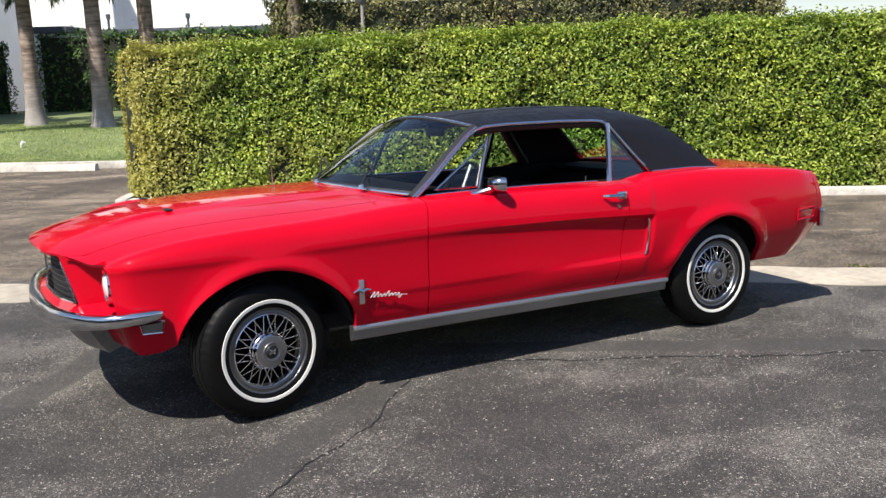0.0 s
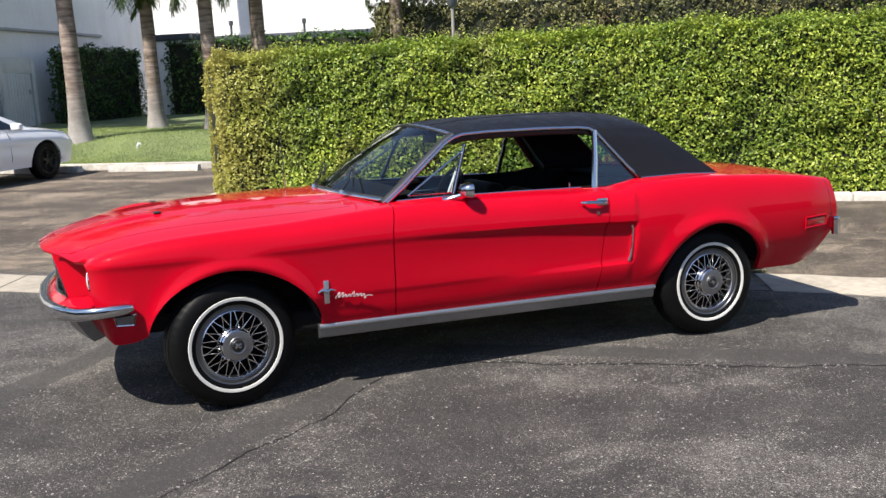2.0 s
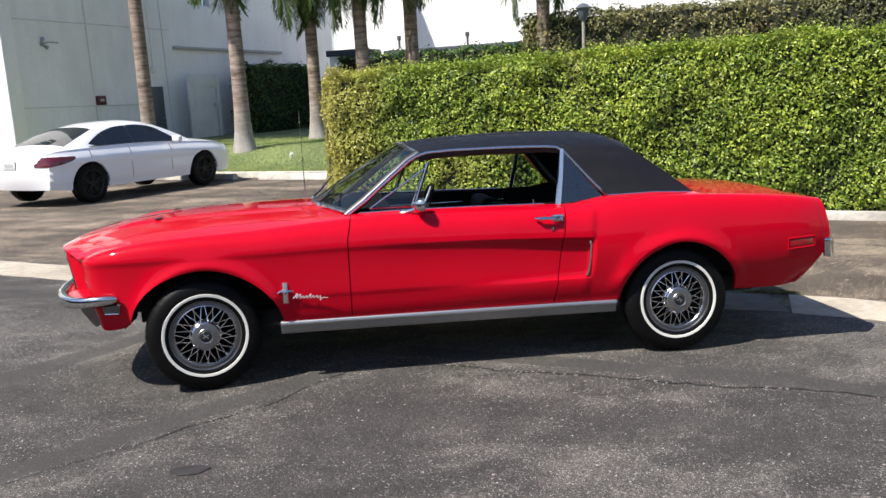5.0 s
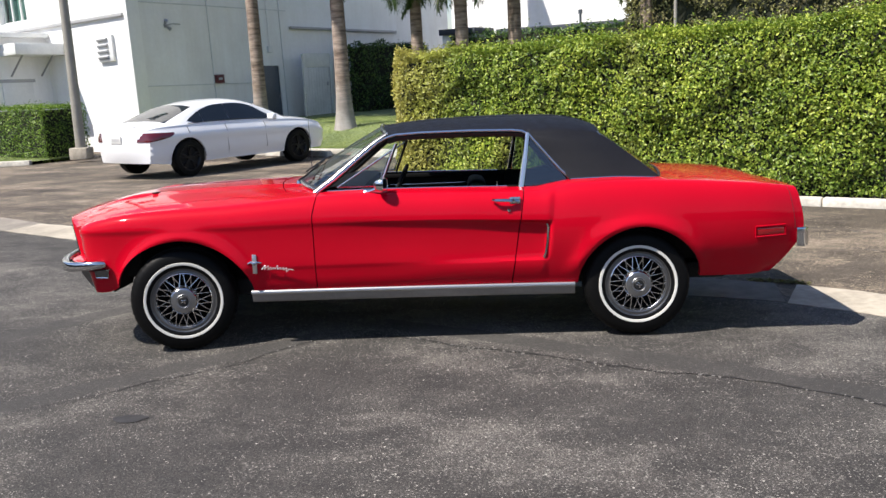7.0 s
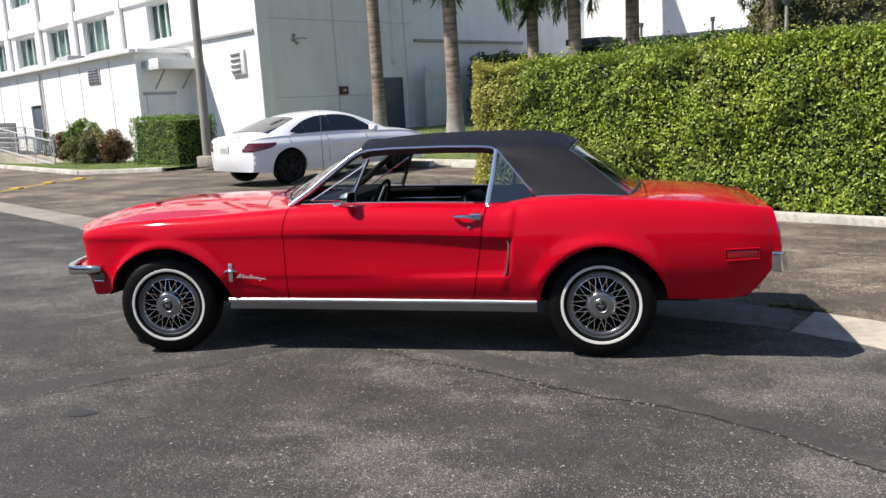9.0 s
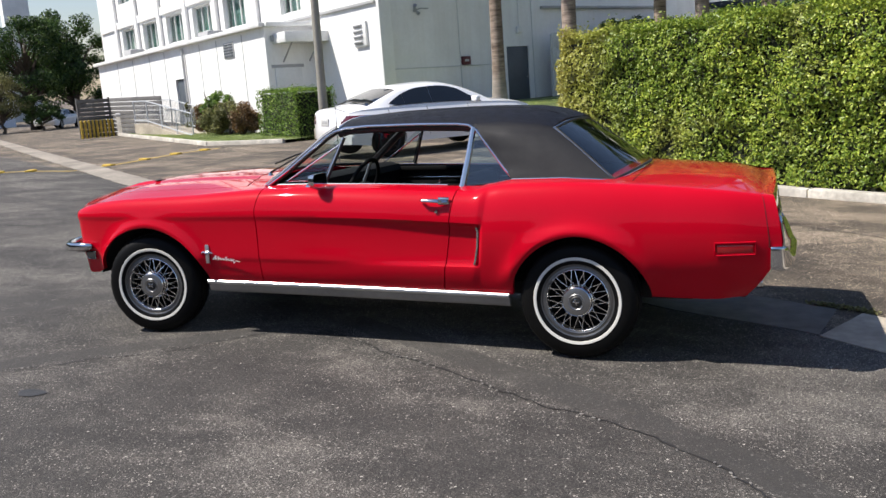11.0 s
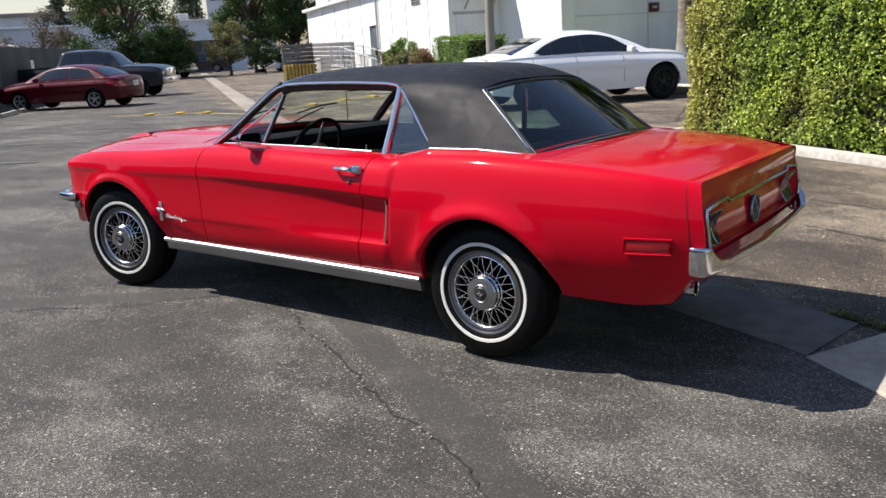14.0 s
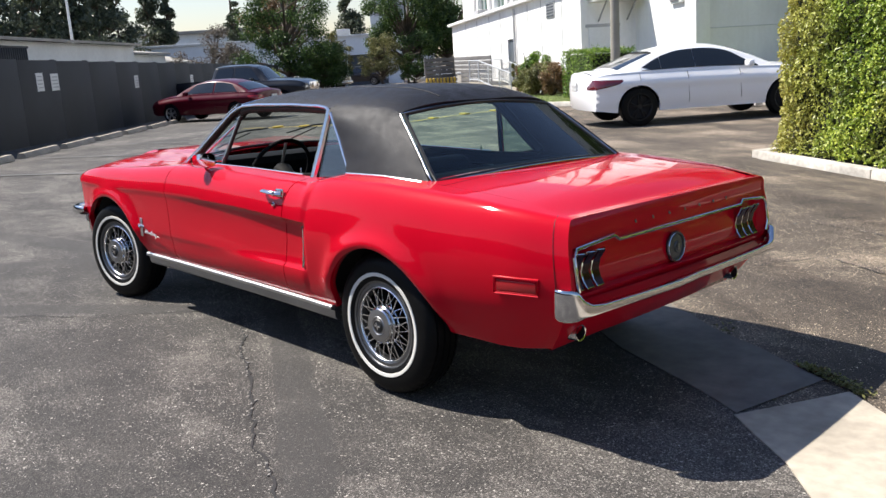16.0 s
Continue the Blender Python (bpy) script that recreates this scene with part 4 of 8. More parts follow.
trim = [(-0.742, 0.60), (-0.755, 0.64), (-0.756, 0.725), (-0.738, 0.752), (-0.51, 0.770), (-0.485, 0.752), (0.485, 0.752), (0.51, 0.770), (0.738, 0.752), (0.756, 0.725), (0.755, 0.64), (0.742, 0.60)]
part("tail_trim", tube([(tail_x(z) + 0.004 + 0.02 * (1 - (y / 0.78) ** 2) + askew(y), y, z) for y, z in trim], 0.0075, 8), CHROME, coupe, "chrome trim round the tail lamps")
for s in (-1, 1):
    for k in range(3):
        y = -0.723 + 0.058 * k if s < 0 else 0.636 - 0.064 * k
        lamp = empty("tail_lamp", pose(tail_x(0.67) - 0.022 + 0.02 * (1 - (y / 0.78) ** 2) + askew(y), y, 0.668, 0, 0, 0), coupe)
        rim = [(0.020, -0.020, 0.066), (0.020, 0.020, 0.066), (-0.004, 0.020, 0.028), (-0.012, 0.020, -0.01), (0.0, 0.019, -0.045), (0.016, 0.018, -0.068), (0.016, -0.018, -0.068), (0.0, -0.019, -0.045), (-0.012, -0.020, -0.01), (-0.004, -0.020, 0.028)]
        part("bezel", tube(rim, 0.0052, 6, closed=True), CHROME, lamp)
        part("lens", sheet([[rim[0], rim[1]], [rim[9], rim[2]], [rim[8], rim[3]], [rim[7], rim[4]], [rim[6], rim[5]]], 0.008), TAIL_LENS, lamp)
cap = empty("fuel_cap", pose(tail_x(0.652) - 0.016 + askew(0), -0.062, 0.652), coupe)
part("ring", lathe([(0.046, 0.0), (0.060, 0.002), (0.064, 0.010), (0.060, 0.018), (0.054, 0.016), (0.048, 0.0)], 40), GREY_DISC, cap, m=pose(0, 0, 0, 0, 0, -90))
part("bright_ring", lathe([(0.058, 0.016), (0.060, 0.0195), (0.062, 0.016)], 40), CHROME, cap, m=pose(0, 0, 0, 0, 0, -90))
part("disc", lathe([(0, 0.020), (0.02, 0.022), (0.024, 0.016), (0.05, 0.012), (0.052, 0.0)], 32), GREY_DISC, cap, m=pose(0, 0, 0, 0, 0, -90))
part("emblem", box((0.023, 0, 0), (0.004, 0.014, 0.026), 0.001), RIM_GREY, cap)
for k in range(7):
    y = -0.36 + 0.12 * k
    part("letter_mark", box((tail_x(0.80) + 0.001 + 0.02 * (1 - (y / 0.78) ** 2) + askew(y, 0.80), y, 0.80), (0.003, 0.009, 0.012), 0.001, Matrix.Rotation(radians(-18), 3, "Y")), RIM_GREY, tail)
for s in (-1, 1):
    # seam of the quarter panel's end cap
    part("end_cap_seam", tube([(skew_x(2.235, z), s * (side_y(2.235, z) + 0.0006), z) for z in [0.61 + 0.255 * i / 18 for i in range(19)]], 0.0014, 5), GASKET, coupe)


def blade(path, heights, depth, zc, material, parent, name, label="", n=10, square=0.5):
    """A bumper blade swept along a path in plan."""
    bm = bmesh.new()
    rows = []
    for i, (x, y) in enumerate(path):
        a, b = path[max(0, i - 1)], path[min(len(path) - 1, i + 1)]
        t = Vector((b[0] - a[0], b[1] - a[1])).normalized()
        out = Vector((t.y, -t.x))
        h = heights[i]
        ring = []
        for k in range(n):
            g = 2 * math.pi * k / n
            o = math.copysign(abs(math.cos(g)) ** square, math.cos(g)) * depth / 2
            zz = math.copysign(abs(math.sin(g)) ** (square + 0.1), math.sin(g)) * h / 2
            ring.append((x + out.x * o, y + out.y * o, zc[i] + zz))
        rows.append(ring)
    grid_into(bm, rows, closed_v=True)
    bm.faces.new([bm.verts.new(p) for p in rows[0]])
    bm.faces.new([bm.verts.new(p) for p in rows[-1]])
    bmesh.ops.remove_doubles(bm, verts=bm.verts, dist=1e-5)
    bmesh.ops.recalc_face_normals(bm, faces=bm.faces)
    return part(name, bm, material, parent, label, smooth=50)


half = [(2.318, 0.798), (2.332, 0.802), (2.350, 0.799), (2.366, 0.787), (2.380, 0.768), (2.390, 0.748), (2.400, 0.722), (2.410, 0.66), (2.418, 0.45), (2.424, 0.2)]
path = [(x, -y) for x, y in half] + [(2.426 + askew(0), 0.0)] + [(x + askew(y), y) for x, y in half[::-1]]
hts = [0.112, 0.116, 0.118, 0.118, 0.106, 0.066, 0.045, 0.033, 0.029, 0.029]
zcs = [0.560, 0.559, 0.558, 0.557, 0.555, 0.544, 0.536, 0.535, 0.535, 0.535]
blade(path, hts + [0.029] + hts[::-1], 0.034, zcs + [0.535] + zcs[::-1], CHROME, coupe, "rear_bumper", "slim chrome rear bumper", 20, 0.28)
rows = []
for i in range(25):
    f = -1 + 2 * i / 24
    r = []
    for j in range(9):
        z = 0.565 - 0.23 * j / 8
        r.append((tail_x(z) + 0.03 * (1 - f * f) - 0.001 + askew(f * 0.76), side_y(2.275, z) * f, z + 0.012 * (1 - f ** 4) * j / 8))
    r.append((r[-1][0] - 0.10, r[-1][1] * 0.98, r[-1][2] + 0.005))
    rows.append(r)
part("rear_valance", sheet(rows), RED, coupe)
for s in (-1, 1):
    ex = empty("exhaust_tip", pose(2.268 + askew(s * 0.615), s * 0.615, 0.402), coupe)
    part("pipe", lathe([(0.027, 0.01), (0.032, 0.012), (0.034, 0.0), (0.033, -0.10), (0.027, -0.24)], 24), CHROME, ex, m=pose(0, 0, 0, 0, 0, -90))
    part("bore", lathe([(0, -0.03), (0.0275, -0.03), (0.0275, 0.008)], 20), UNDER, ex, m=pose(0, 0, 0, 0, 0, -90))

# nose
half = [(-1.818, 0.842), (-1.832, 0.854), (-1.88, 0.858), (-1.96, 0.847), (-2.03, 0.812), (-2.09, 0.74), (-2.14, 0.645), (-2.19, 0.50), (-2.22, 0.30)]
path = [(x, y) for x, y in half] + [(-2.238, 0.0)] + [(x, -y) for x, y in half[::-1]]
hts = [0.036, 0.047, 0.052, 0.054, 0.058, 0.064, 0.074, 0.086, 0.090]
zcs = [0.559, 0.559, 0.556, 0.551, 0.546, 0.542, 0.537, 0.532, 0.532]
blade(path, hts + [0.090] + hts[::-1], 0.05, zcs + [0.535] + zcs[::-1], CHROME, coupe, "front_bumper", "chrome wraparound front bumper", 14)
rows = []
for i in range(33):
    f = -1 + 2 * i / 32
    y = 0.722 * f
    r = []
    for j in range(9):
        t = j / 8
        xt = flow([0, 0.3, 0.5, 0.64, 0.722], [-2.14, -2.12, -2.07, -2.01, -1.958], abs(y))
        xl = flow([0, 0.3, 0.5, 0.64, 0.722], [-2.03, -2.02, -1.99, -1.955, -1.932], abs(y))
        r.append((xt + (xl - xt) * t ** 1.3, y, 0.555 - (0.155 - 0.02 * (1 - f * f)) * t))
    rows.append(r)
part("front_valance", sheet(rows), RED, coupe)
# added hidden sheet that blocks sun between bumper and valance, so the shadow is solid
part("sun_gap_filler", sheet([[(x + 0.01, y, 0.522), (x * 0.955, y * 0.88, 0.535)] for x, y in path]), UNDER, coupe)
chin = []
for i in range(21):
    y = -0.60 + 1.20 * i / 20
    xt = flow([0, 0.3, 0.5, 0.58], [-2.155, -2.135, -2.085, -2.05], abs(y))
    chin.append([(xt - 0.035, y, 0.508), (xt - 0.005, y, 0.45), (xt + 0.03, y * 0.985, 0.39), (xt + 0.055, y * 0.98, 0.36), (xt + 0.16, y * 0.97, 0.40), (xt + 0.13, y * 0.99, 0.505)])
bm = bmesh.new()
grid_into(bm, chin, closed_v=True)
for r in (chin[0], chin[-1]):
    bm.faces.new([bm.verts.new(p) for p in r])
bmesh.ops.remove_doubles(bm, verts=bm.verts, dist=1e-5)
bmesh.ops.recalc_face_normals(bm, faces=bm.faces)
part("chin_spoiler", bm, RIM_GREY, coupe, "dull grey chin spoiler under the bumper")
grille = empty("grille", parent=coupe)
part("mesh_back", sheet([[(nose_x(y) + 0.085, y, z) for z in (0.56, 0.80)] for y in [-0.52 + 1.04 * i / 16 for i in range(17)]]), UNDER, grille)
for k in range(8):
    z = 0.588 + 0.024 * k
    part("grille_bar", tube([(nose_x(y) + 0.06, y, z) for y in [-0.50 + i / 10 for i in range(11)]], 0.002, 5), GASKET, grille)
low = [(flow([0, 0.3, 0.527], [-2.175, -2.155, -2.094], abs(y)), y, 0.582) for y in [-0.522 + 1.044 * i / 20 for i in range(21)]]
part("grille_frame", tube([(-2.142, -0.478, 0.768)] + low + [(-2.142, 0.478, 0.768)], 0.007, 6), CHROME, grille)
part("grille_apron", sheet([[p, (p[0] - 0.022, p[1], 0.566), (p[0] - 0.050, p[1] * 1.01, 0.548)] for p in low]), RED, coupe)
for s in (-1, 1):
    # headlamp bucket: sweeping inner wall, floor, brow, back plate and the fender's turned edge
    inner = []
    for i in range(9):
        t = i / 8
        z = 0.797 - 0.225 * t
        inner.append([(-2.150 + 0.054 * t, s * (0.478 + 0.048 * t), z), (-2.085 + 0.025 * t, s * (0.530 + 0.01 * t), z), (-2.035 + 0.02 * t, s * 0.548, z), (-1.98 + 0.012 * t, s * 0.565, z), (-1.925, s * 0.59, z)])
    part("bucket_wall", sheet(inner), RED, coupe)
    part("bucket_floor", sheet([[(-2.150, s * 0.535, 0.553), (-2.085, s * 0.65, 0.552), (-2.012, s * 0.748, 0.551)], [(-2.096, s * 0.526, 0.574), (-2.035, s * 0.63, 0.573), (-1.964, s * 0.726, 0.572)], [(-2.03, s * 0.548, 0.578), (-1.99, s * 0.63, 0.577), (-1.95, s * 0.72, 0.576)], [(-1.915, s * 0.56, 0.586), (-1.915, s * 0.64, 0.586), (-1.915, s * 0.72, 0.586)]]), RED, coupe)
    brow = [0.478, 0.505, 0.54, 0.58, 0.62, 0.65, 0.675, 0.70, 0.722]
    part("bucket_brow", sheet([[(nose_x(q) + 0.001, s * q, hood_z(nose_x(q), q) - 0.001) for q in brow], [(nose_x(q) + 0.010, s * q, hood_z(nose_x(q), q) - 0.013) for q in brow], [(-1.92, s * q, 0.768) for q in brow]]), RED, coupe)
    part("bucket_back", box((-1.915, s * 0.64, 0.67), (0.01, 0.20, 0.22)), RED, coupe)
    edge = [p for p in side_column(-2.05, 0, False) if 0.55 < p[2] < 0.79]
    part("fender_edge", sheet([[(x, s * y, z), (x - 0.004, s * (y - 0.006), z), (x - 0.002, s * (y - 0.013), z), (x + 0.012, s * (y - 0.017), z), (-1.915, s * (y - 0.02), z)] for x, y, z in edge]), RED, coupe)
    hl = empty("headlamp", pose(-1.956, s * 0.632, 0.668, 0, 0, 90), coupe)
    part("ring", lathe([(0.076, 0.0), (0.086, 0.02), (0.083, 0.034), (0.073, 0.02), (0.070, 0.0)], 32), CHROME, hl)
    part("lens", lathe([(0, 0.045), (0.04, 0.04), (0.074, 0.012)], 32), LAMP_CLEAR, hl)
    pk = empty("parking_lamp", pose(-1.842, s * (side_y(-1.842, 0.495) + 0.003), 0.497, 0, 0, s * 12.0), coupe)
    part("bezel", tube([(-0.052, 0, 0.023), (0.050, 0, 0.025), (0.038, 0, -0.023), (-0.040, 0, -0.023)], 0.0048, 6, closed=True), CHROME, pk)
    part("lens", prism([(-0.046, -0.020), (0.044, -0.022), (0.034, 0.020), (-0.036, 0.020)], -0.004, 0.004), RIM_GREY, pk, m=pose(0, 0, 0, -90, 0, 0))

# underside and wheel wells
part("underside", box((0.15, 0, 0.35), (3.6, 1.30, 0.10), 0.02), UNDER, coupe)
part("engine_block", box((-1.35, 0, 0.60), (1.0, 0.9, 0.34), 0.02), UNDER, coupe)
part("splash_pan", box((-1.55, 0, 0.445), (0.80, 1.20, 0.03), 0.005), UNDER, coupe)
part("nose_block", box((-1.78, 0, 0.61), (0.24, 1.30, 0.32), 0.01), UNDER, coupe)
part("boot_block", box((1.82, 0, 0.60), (0.68, 1.25, 0.36), 0.02), UNDER, coupe)
part("boot_floor", box((1.95, 0, 0.385), (0.46, 1.30, 0.03), 0.005), UNDER, coupe)
for cx, zt in ((-1.36, 0.0), (1.375, 0.0)):
    for s in (-1, 1):
        rows = [[(cx + 0.44 * math.cos(g), s * y, 0.30 + 0.42 * math.sin(g)) for y in (0.50, 0.80)] for g in (math.pi * (0.06 + 0.88 * i / 16) for i in range(17))]
        part("wheel_well", sheet(rows, 0.004), UNDER, coupe)
        part("well_back", box((cx, s * 0.50, 0.54), (0.80, 0.01, 0.38)), UNDER, coupe)

# wheels with wire covers and whitewalls
def coupe_wheel():
    w = empty("wheel", parent=coupe)
    prof = [(0.180, -0.070), (0.188, -0.084), (0.205, -0.093), (0.222, -0.096), (0.245, -0.097), (0.275, -0.093), (0.297, -0.083), (0.308, -0.070)]
    tread = [(0.308, -0.070), (0.314, -0.058), (0.306, -0.055), (0.306, -0.050), (0.316, -0.047), (0.317, -0.022), (0.308, -0.019), (0.308, -0.014), (0.318, -0.011)]
    prof = prof + tread[1:]
    prof = prof + [(r, -h) for r, h in prof[::-1]]
    bm = lathe(prof, 144)
    for vert in bm.verts:
        # shoulder blocks of the tread, cut by sipes
        r0 = math.hypot(vert.co.x, vert.co.z)
        if r0 > 0.300 and int(round(math.atan2(vert.co.z, vert.co.x) / (2 * math.pi) * 144)) % 3 == 0 and abs(vert.co.y) > 0.028:
            vert.co.x *= 1 - 0.0035 / r0
            vert.co.z *= 1 - 0.0035 / r0
    part("tyre", bm, RUBBER, w, smooth=40)
    part("whitewall", lathe([(0.2165, -0.094), (0.2175, -0.0985), (0.224, -0.0995), (0.232, -0.0995), (0.234, -0.095)], 72), WHITEWALL, w, "narrow cream whitewall band")
    part("rim", lathe([(0.163, -0.035), (0.164, -0.070), (0.167, -0.079), (0.175, -0.083), (0.178, -0.0815), (0.187, -0.082), (0.190, -0.087), (0.195, -0.089), (0.197, -0.084), (0.190, -0.070)], 72), RIM_GREY, w, smooth=30)
    part("rim_lip", lathe([(0.160, -0.072), (0.1615, -0.0805), (0.164, -0.083), (0.167, -0.0805), (0.167, -0.076)], 72), SPOKE, w, smooth=50)
    part("dish", lathe([(0, 0.010), (0.10, 0.008), (0.164, -0.020)], 40), DEEP, w)
    part("hub", lathe([(0.088, -0.030), (0.088, -0.066), (0.085, -0.070), (0.085, -0.086), (0.080, -0.092), (0.078, -0.104), (0.072, -0.110)], 48), CHROME, w, "stepped chrome centre cap", smooth=25)
    part("hub_face", lathe([(0.073, -0.1095), (0.066, -0.1115), (0.043, -0.112), (0.040, -0.115), (0.036, -0.112), (0, -0.112)], 48), FACE_GREY, w)
    part("hub_emblem", lathe([(0, -0.118), (0.026, -0.117), (0.032, -0.111)], 24), GASKET, w, "black centre emblem")
    for a in (35, 145):
        part("hub_mark", box((0, -0.119, 0), (0.034, 0.004, 0.009), 0.001), CHROME, w, m=pose(0, 0, 0, 0, a, 0))
    bm = bmesh.new()
    tube_into(bm, [(0.076, -0.088, 0.0), (0.166 * math.cos(0.26), -0.072, 0.166 * math.sin(0.26))], 0.0024, 4)
    one = mesh_of(bm, "spoke", 60)
    bm = bmesh.new()
    tube_into(bm, [(0.076, -0.060, 0.0), (0.166 * math.cos(0.34), -0.070, 0.166 * math.sin(0.34))], 0.0024, 4)
    two = mesh_of(bm, "spoke", 60)
    for me in (one, two):
        me.materials.append(SPOKE)
    for i in range(9):
        for j, me in enumerate((one, two)):
            for flip in (0, 1):
                sp = new("spoke", me)
                sp.parent = w
                # a mirrored lean is the same bar turned over about its radius
                sp.matrix_basis = pose(0, 0, 0, 0, 40 * i + 20 * j + (5 if flip else 0), 0) @ (Matrix.Diagonal((1, 1, -1, 1)) if flip else Matrix.Identity(4))
    return w


first = coupe_wheel()
STEER = 10.5
first.matrix_basis = pose(-1.372, -0.752, 0.318, 0, 0, STEER) @ pose(0, 0, 0, 0, 7, 0)
for m in (pose(1.372, -0.752, 0.318, 0, 40, 0), pose(-1.372, 0.752, 0.318, 0, 0, 180 + STEER), pose(1.372, 0.752, 0.318, 0, 0, 180)):
    copy_thing(first, m)

# cabin
part("cabin_floor", box((0.35, 0, 0.40), (2.0, 1.36, 0.04)), CABIN, coupe)
part("firewall", box((-0.62, 0, 0.65), (0.04, 1.36, 0.52)), CABIN, coupe)
part("rear_bulkhead", box((1.36, 0, 0.66), (0.04, 1.30, 0.5)), CABIN, coupe)
part("parcel_shelf", box((1.42, 0, 0.905), (0.46, 1.20, 0.02), 0.005), CABIN, coupe)
bm = bmesh.new()
rows = []
for i in range(13):
    y = -0.66 + 1.32 * i / 12
    rows.append([(-0.56, y, 0.93), (-0.44, y, 0.952), (-0.34, y, 0.955), (-0.27, y, 0.94), (-0.25, y, 0.90), (-0.28, y, 0.84), (-0.30, y, 0.70)])
grid_into(bm, rows)
bmesh.ops.recalc_face_normals(bm, faces=bm.faces)
part("dashboard", bm, CABIN, coupe)
sw = empty("steering_wheel", pose(-0.08, -0.36, 0.865, 0, -66, 0), coupe)
part("rim", tube([(0.195 * math.cos(g), 0.195 * math.sin(g), 0) for g in (2 * math.pi * i / 40 for i in range(40))], 0.012, 8, closed=True), CABIN, sw)
part("boss", lathe([(0, 0.02), (0.045, 0.015), (0.06, -0.02), (0.03, -0.16)], 20, axis="Z"), CABIN, sw)
for a in (0, 125, 235):
    part("spoke", tube([(0.04, 0, 0.0), (0.19, 0, 0)], 0.009, 6), STEEL, sw, m=pose(0, 0, 0, 0, 0, a))


def seat(name, y, w, x, top, deep=0.5):
    st = empty(name, pose(x, y, 0.42), coupe)
    part("cushion", box((-0.10, 0, 0.13), (deep, w, 0.16), 0.05, seg=3), CABIN, st)
    part("backrest", box((0.21, 0, (top - 0.42) / 2 + 0.05), (0.13, w, top - 0.42 - 0.1), 0.05, Matrix.Rotation(radians(9), 3, "Y"), 3), CABIN, st)
    return st


seat("bucket_seat", -0.36, 0.52, 0.22, 0.90)
seat("bucket_seat", 0.36, 0.52, 0.22, 0.90)
seat("rear_seat", 0.0, 1.20, 1.02, 0.89)
rv = empty("rear_view_mirror", pose(-0.03, 0.0, 1.215), coupe)
part("stem", tube([(-0.10, 0, 0.065), (0, 0, 0.01)], 0.006, 6), CHROME, rv)
part("case", box((0, 0, 0), (0.02, 0.22, 0.055), 0.012), GASKET, rv)
for s in (-1, 1):
    part("door_card", box((0.1, s * 0.675, 0.66), (1.25, 0.015, 0.48), 0.005), CABIN, coupe)
    part("arm_rest", box((0.15, s * 0.645, 0.72), (0.42, 0.05, 0.05), 0.015), CABIN, coupe)
part("door_trim_strip", box((0.1, 0.664, 0.835), (1.1, 0.006, 0.012), 0.002), CHROME, coupe)

for s in (-1, 1):
    part("rear_trim_panel", box((1.02, s * 0.655, 0.66), (0.70, 0.02, 0.50), 0.005), CABIN, coupe)
    part("sill_cover", box((0.42, s * 0.655, 0.905), (1.9, 0.022, 0.03), 0.004), CABIN, coupe)

# ---- planting ----
def leaf_material(name, dark, mid, light, gloss=0.42, through=0.3, yellow=None, brown=None):
    m = shader(name, mid, gloss, spec=0.35)
    t = m.node_tree
    g = t.nodes.new("ShaderNodeNewGeometry")
    col = ramp(m, g.outputs["Random Per Island"], [(0.0, dark), (0.45, mid), (0.8, light), (1.0, tuple(min(1, c * 1.25) for c in light))])
    patch = noise_tex(m, coords(m), 1.1, 3)
    col = mixed(m, 1.0, col, ramp(m, patch, [(0.35, (0.68, 0.74, 0.70)), (0.65, (1.15, 1.10, 1.0))]), "MULTIPLY")
    if brown:
        spots = ramp(m, noise_tex(m, coords(m), 0.9, 5, 0.65), [(0.56, (0, 0, 0)), (0.70, (0.55, 0.55, 0.55))])
        col = mixed(m, spots, col, brown)
    if yellow:
        # sun-bleached growth at one end
        sep = t.nodes.new("ShaderNodeSeparateXYZ")
        join(m, coords(m), sep.inputs[0])
        ad = node(m, "ShaderNodeMath")
        ad.operation = "ADD"
        wob = node(m, "ShaderNodeMath")
        wob.operation = "MULTIPLY"
        wob.inputs[1].default_value = 1.6
        join(m, noise_tex(m, coords(m), 2.2, 3), wob.inputs[0])
        join(m, sep.outputs["X"], ad.inputs[0])
        join(m, wob.outputs[0], ad.inputs[1])
        mr = node(m, "ShaderNodeMapRange", **{"From Min": 0.85, "From Max": 2.1, "To Min": 0.75, "To Max": 0.0})
        join(m, ad.outputs[0], mr.inputs["Value"])
        col = mixed(m, mr.outputs[0], col, yellow)
    base(m, col)
    tr = t.nodes.new("ShaderNodeBsdfTranslucent")
    join(m, col, tr.inputs["Color"])
    mx = t.nodes.new("ShaderNodeMixShader")
    mx.inputs[0].default_value = through
    join(m, t.nodes["Principled BSDF"].outputs[0], mx.inputs[1])
    join(m, tr.outputs[0], mx.inputs[2])
    join(m, mx.outputs[0], t.nodes["Material Output"].inputs["Surface"])
    return m


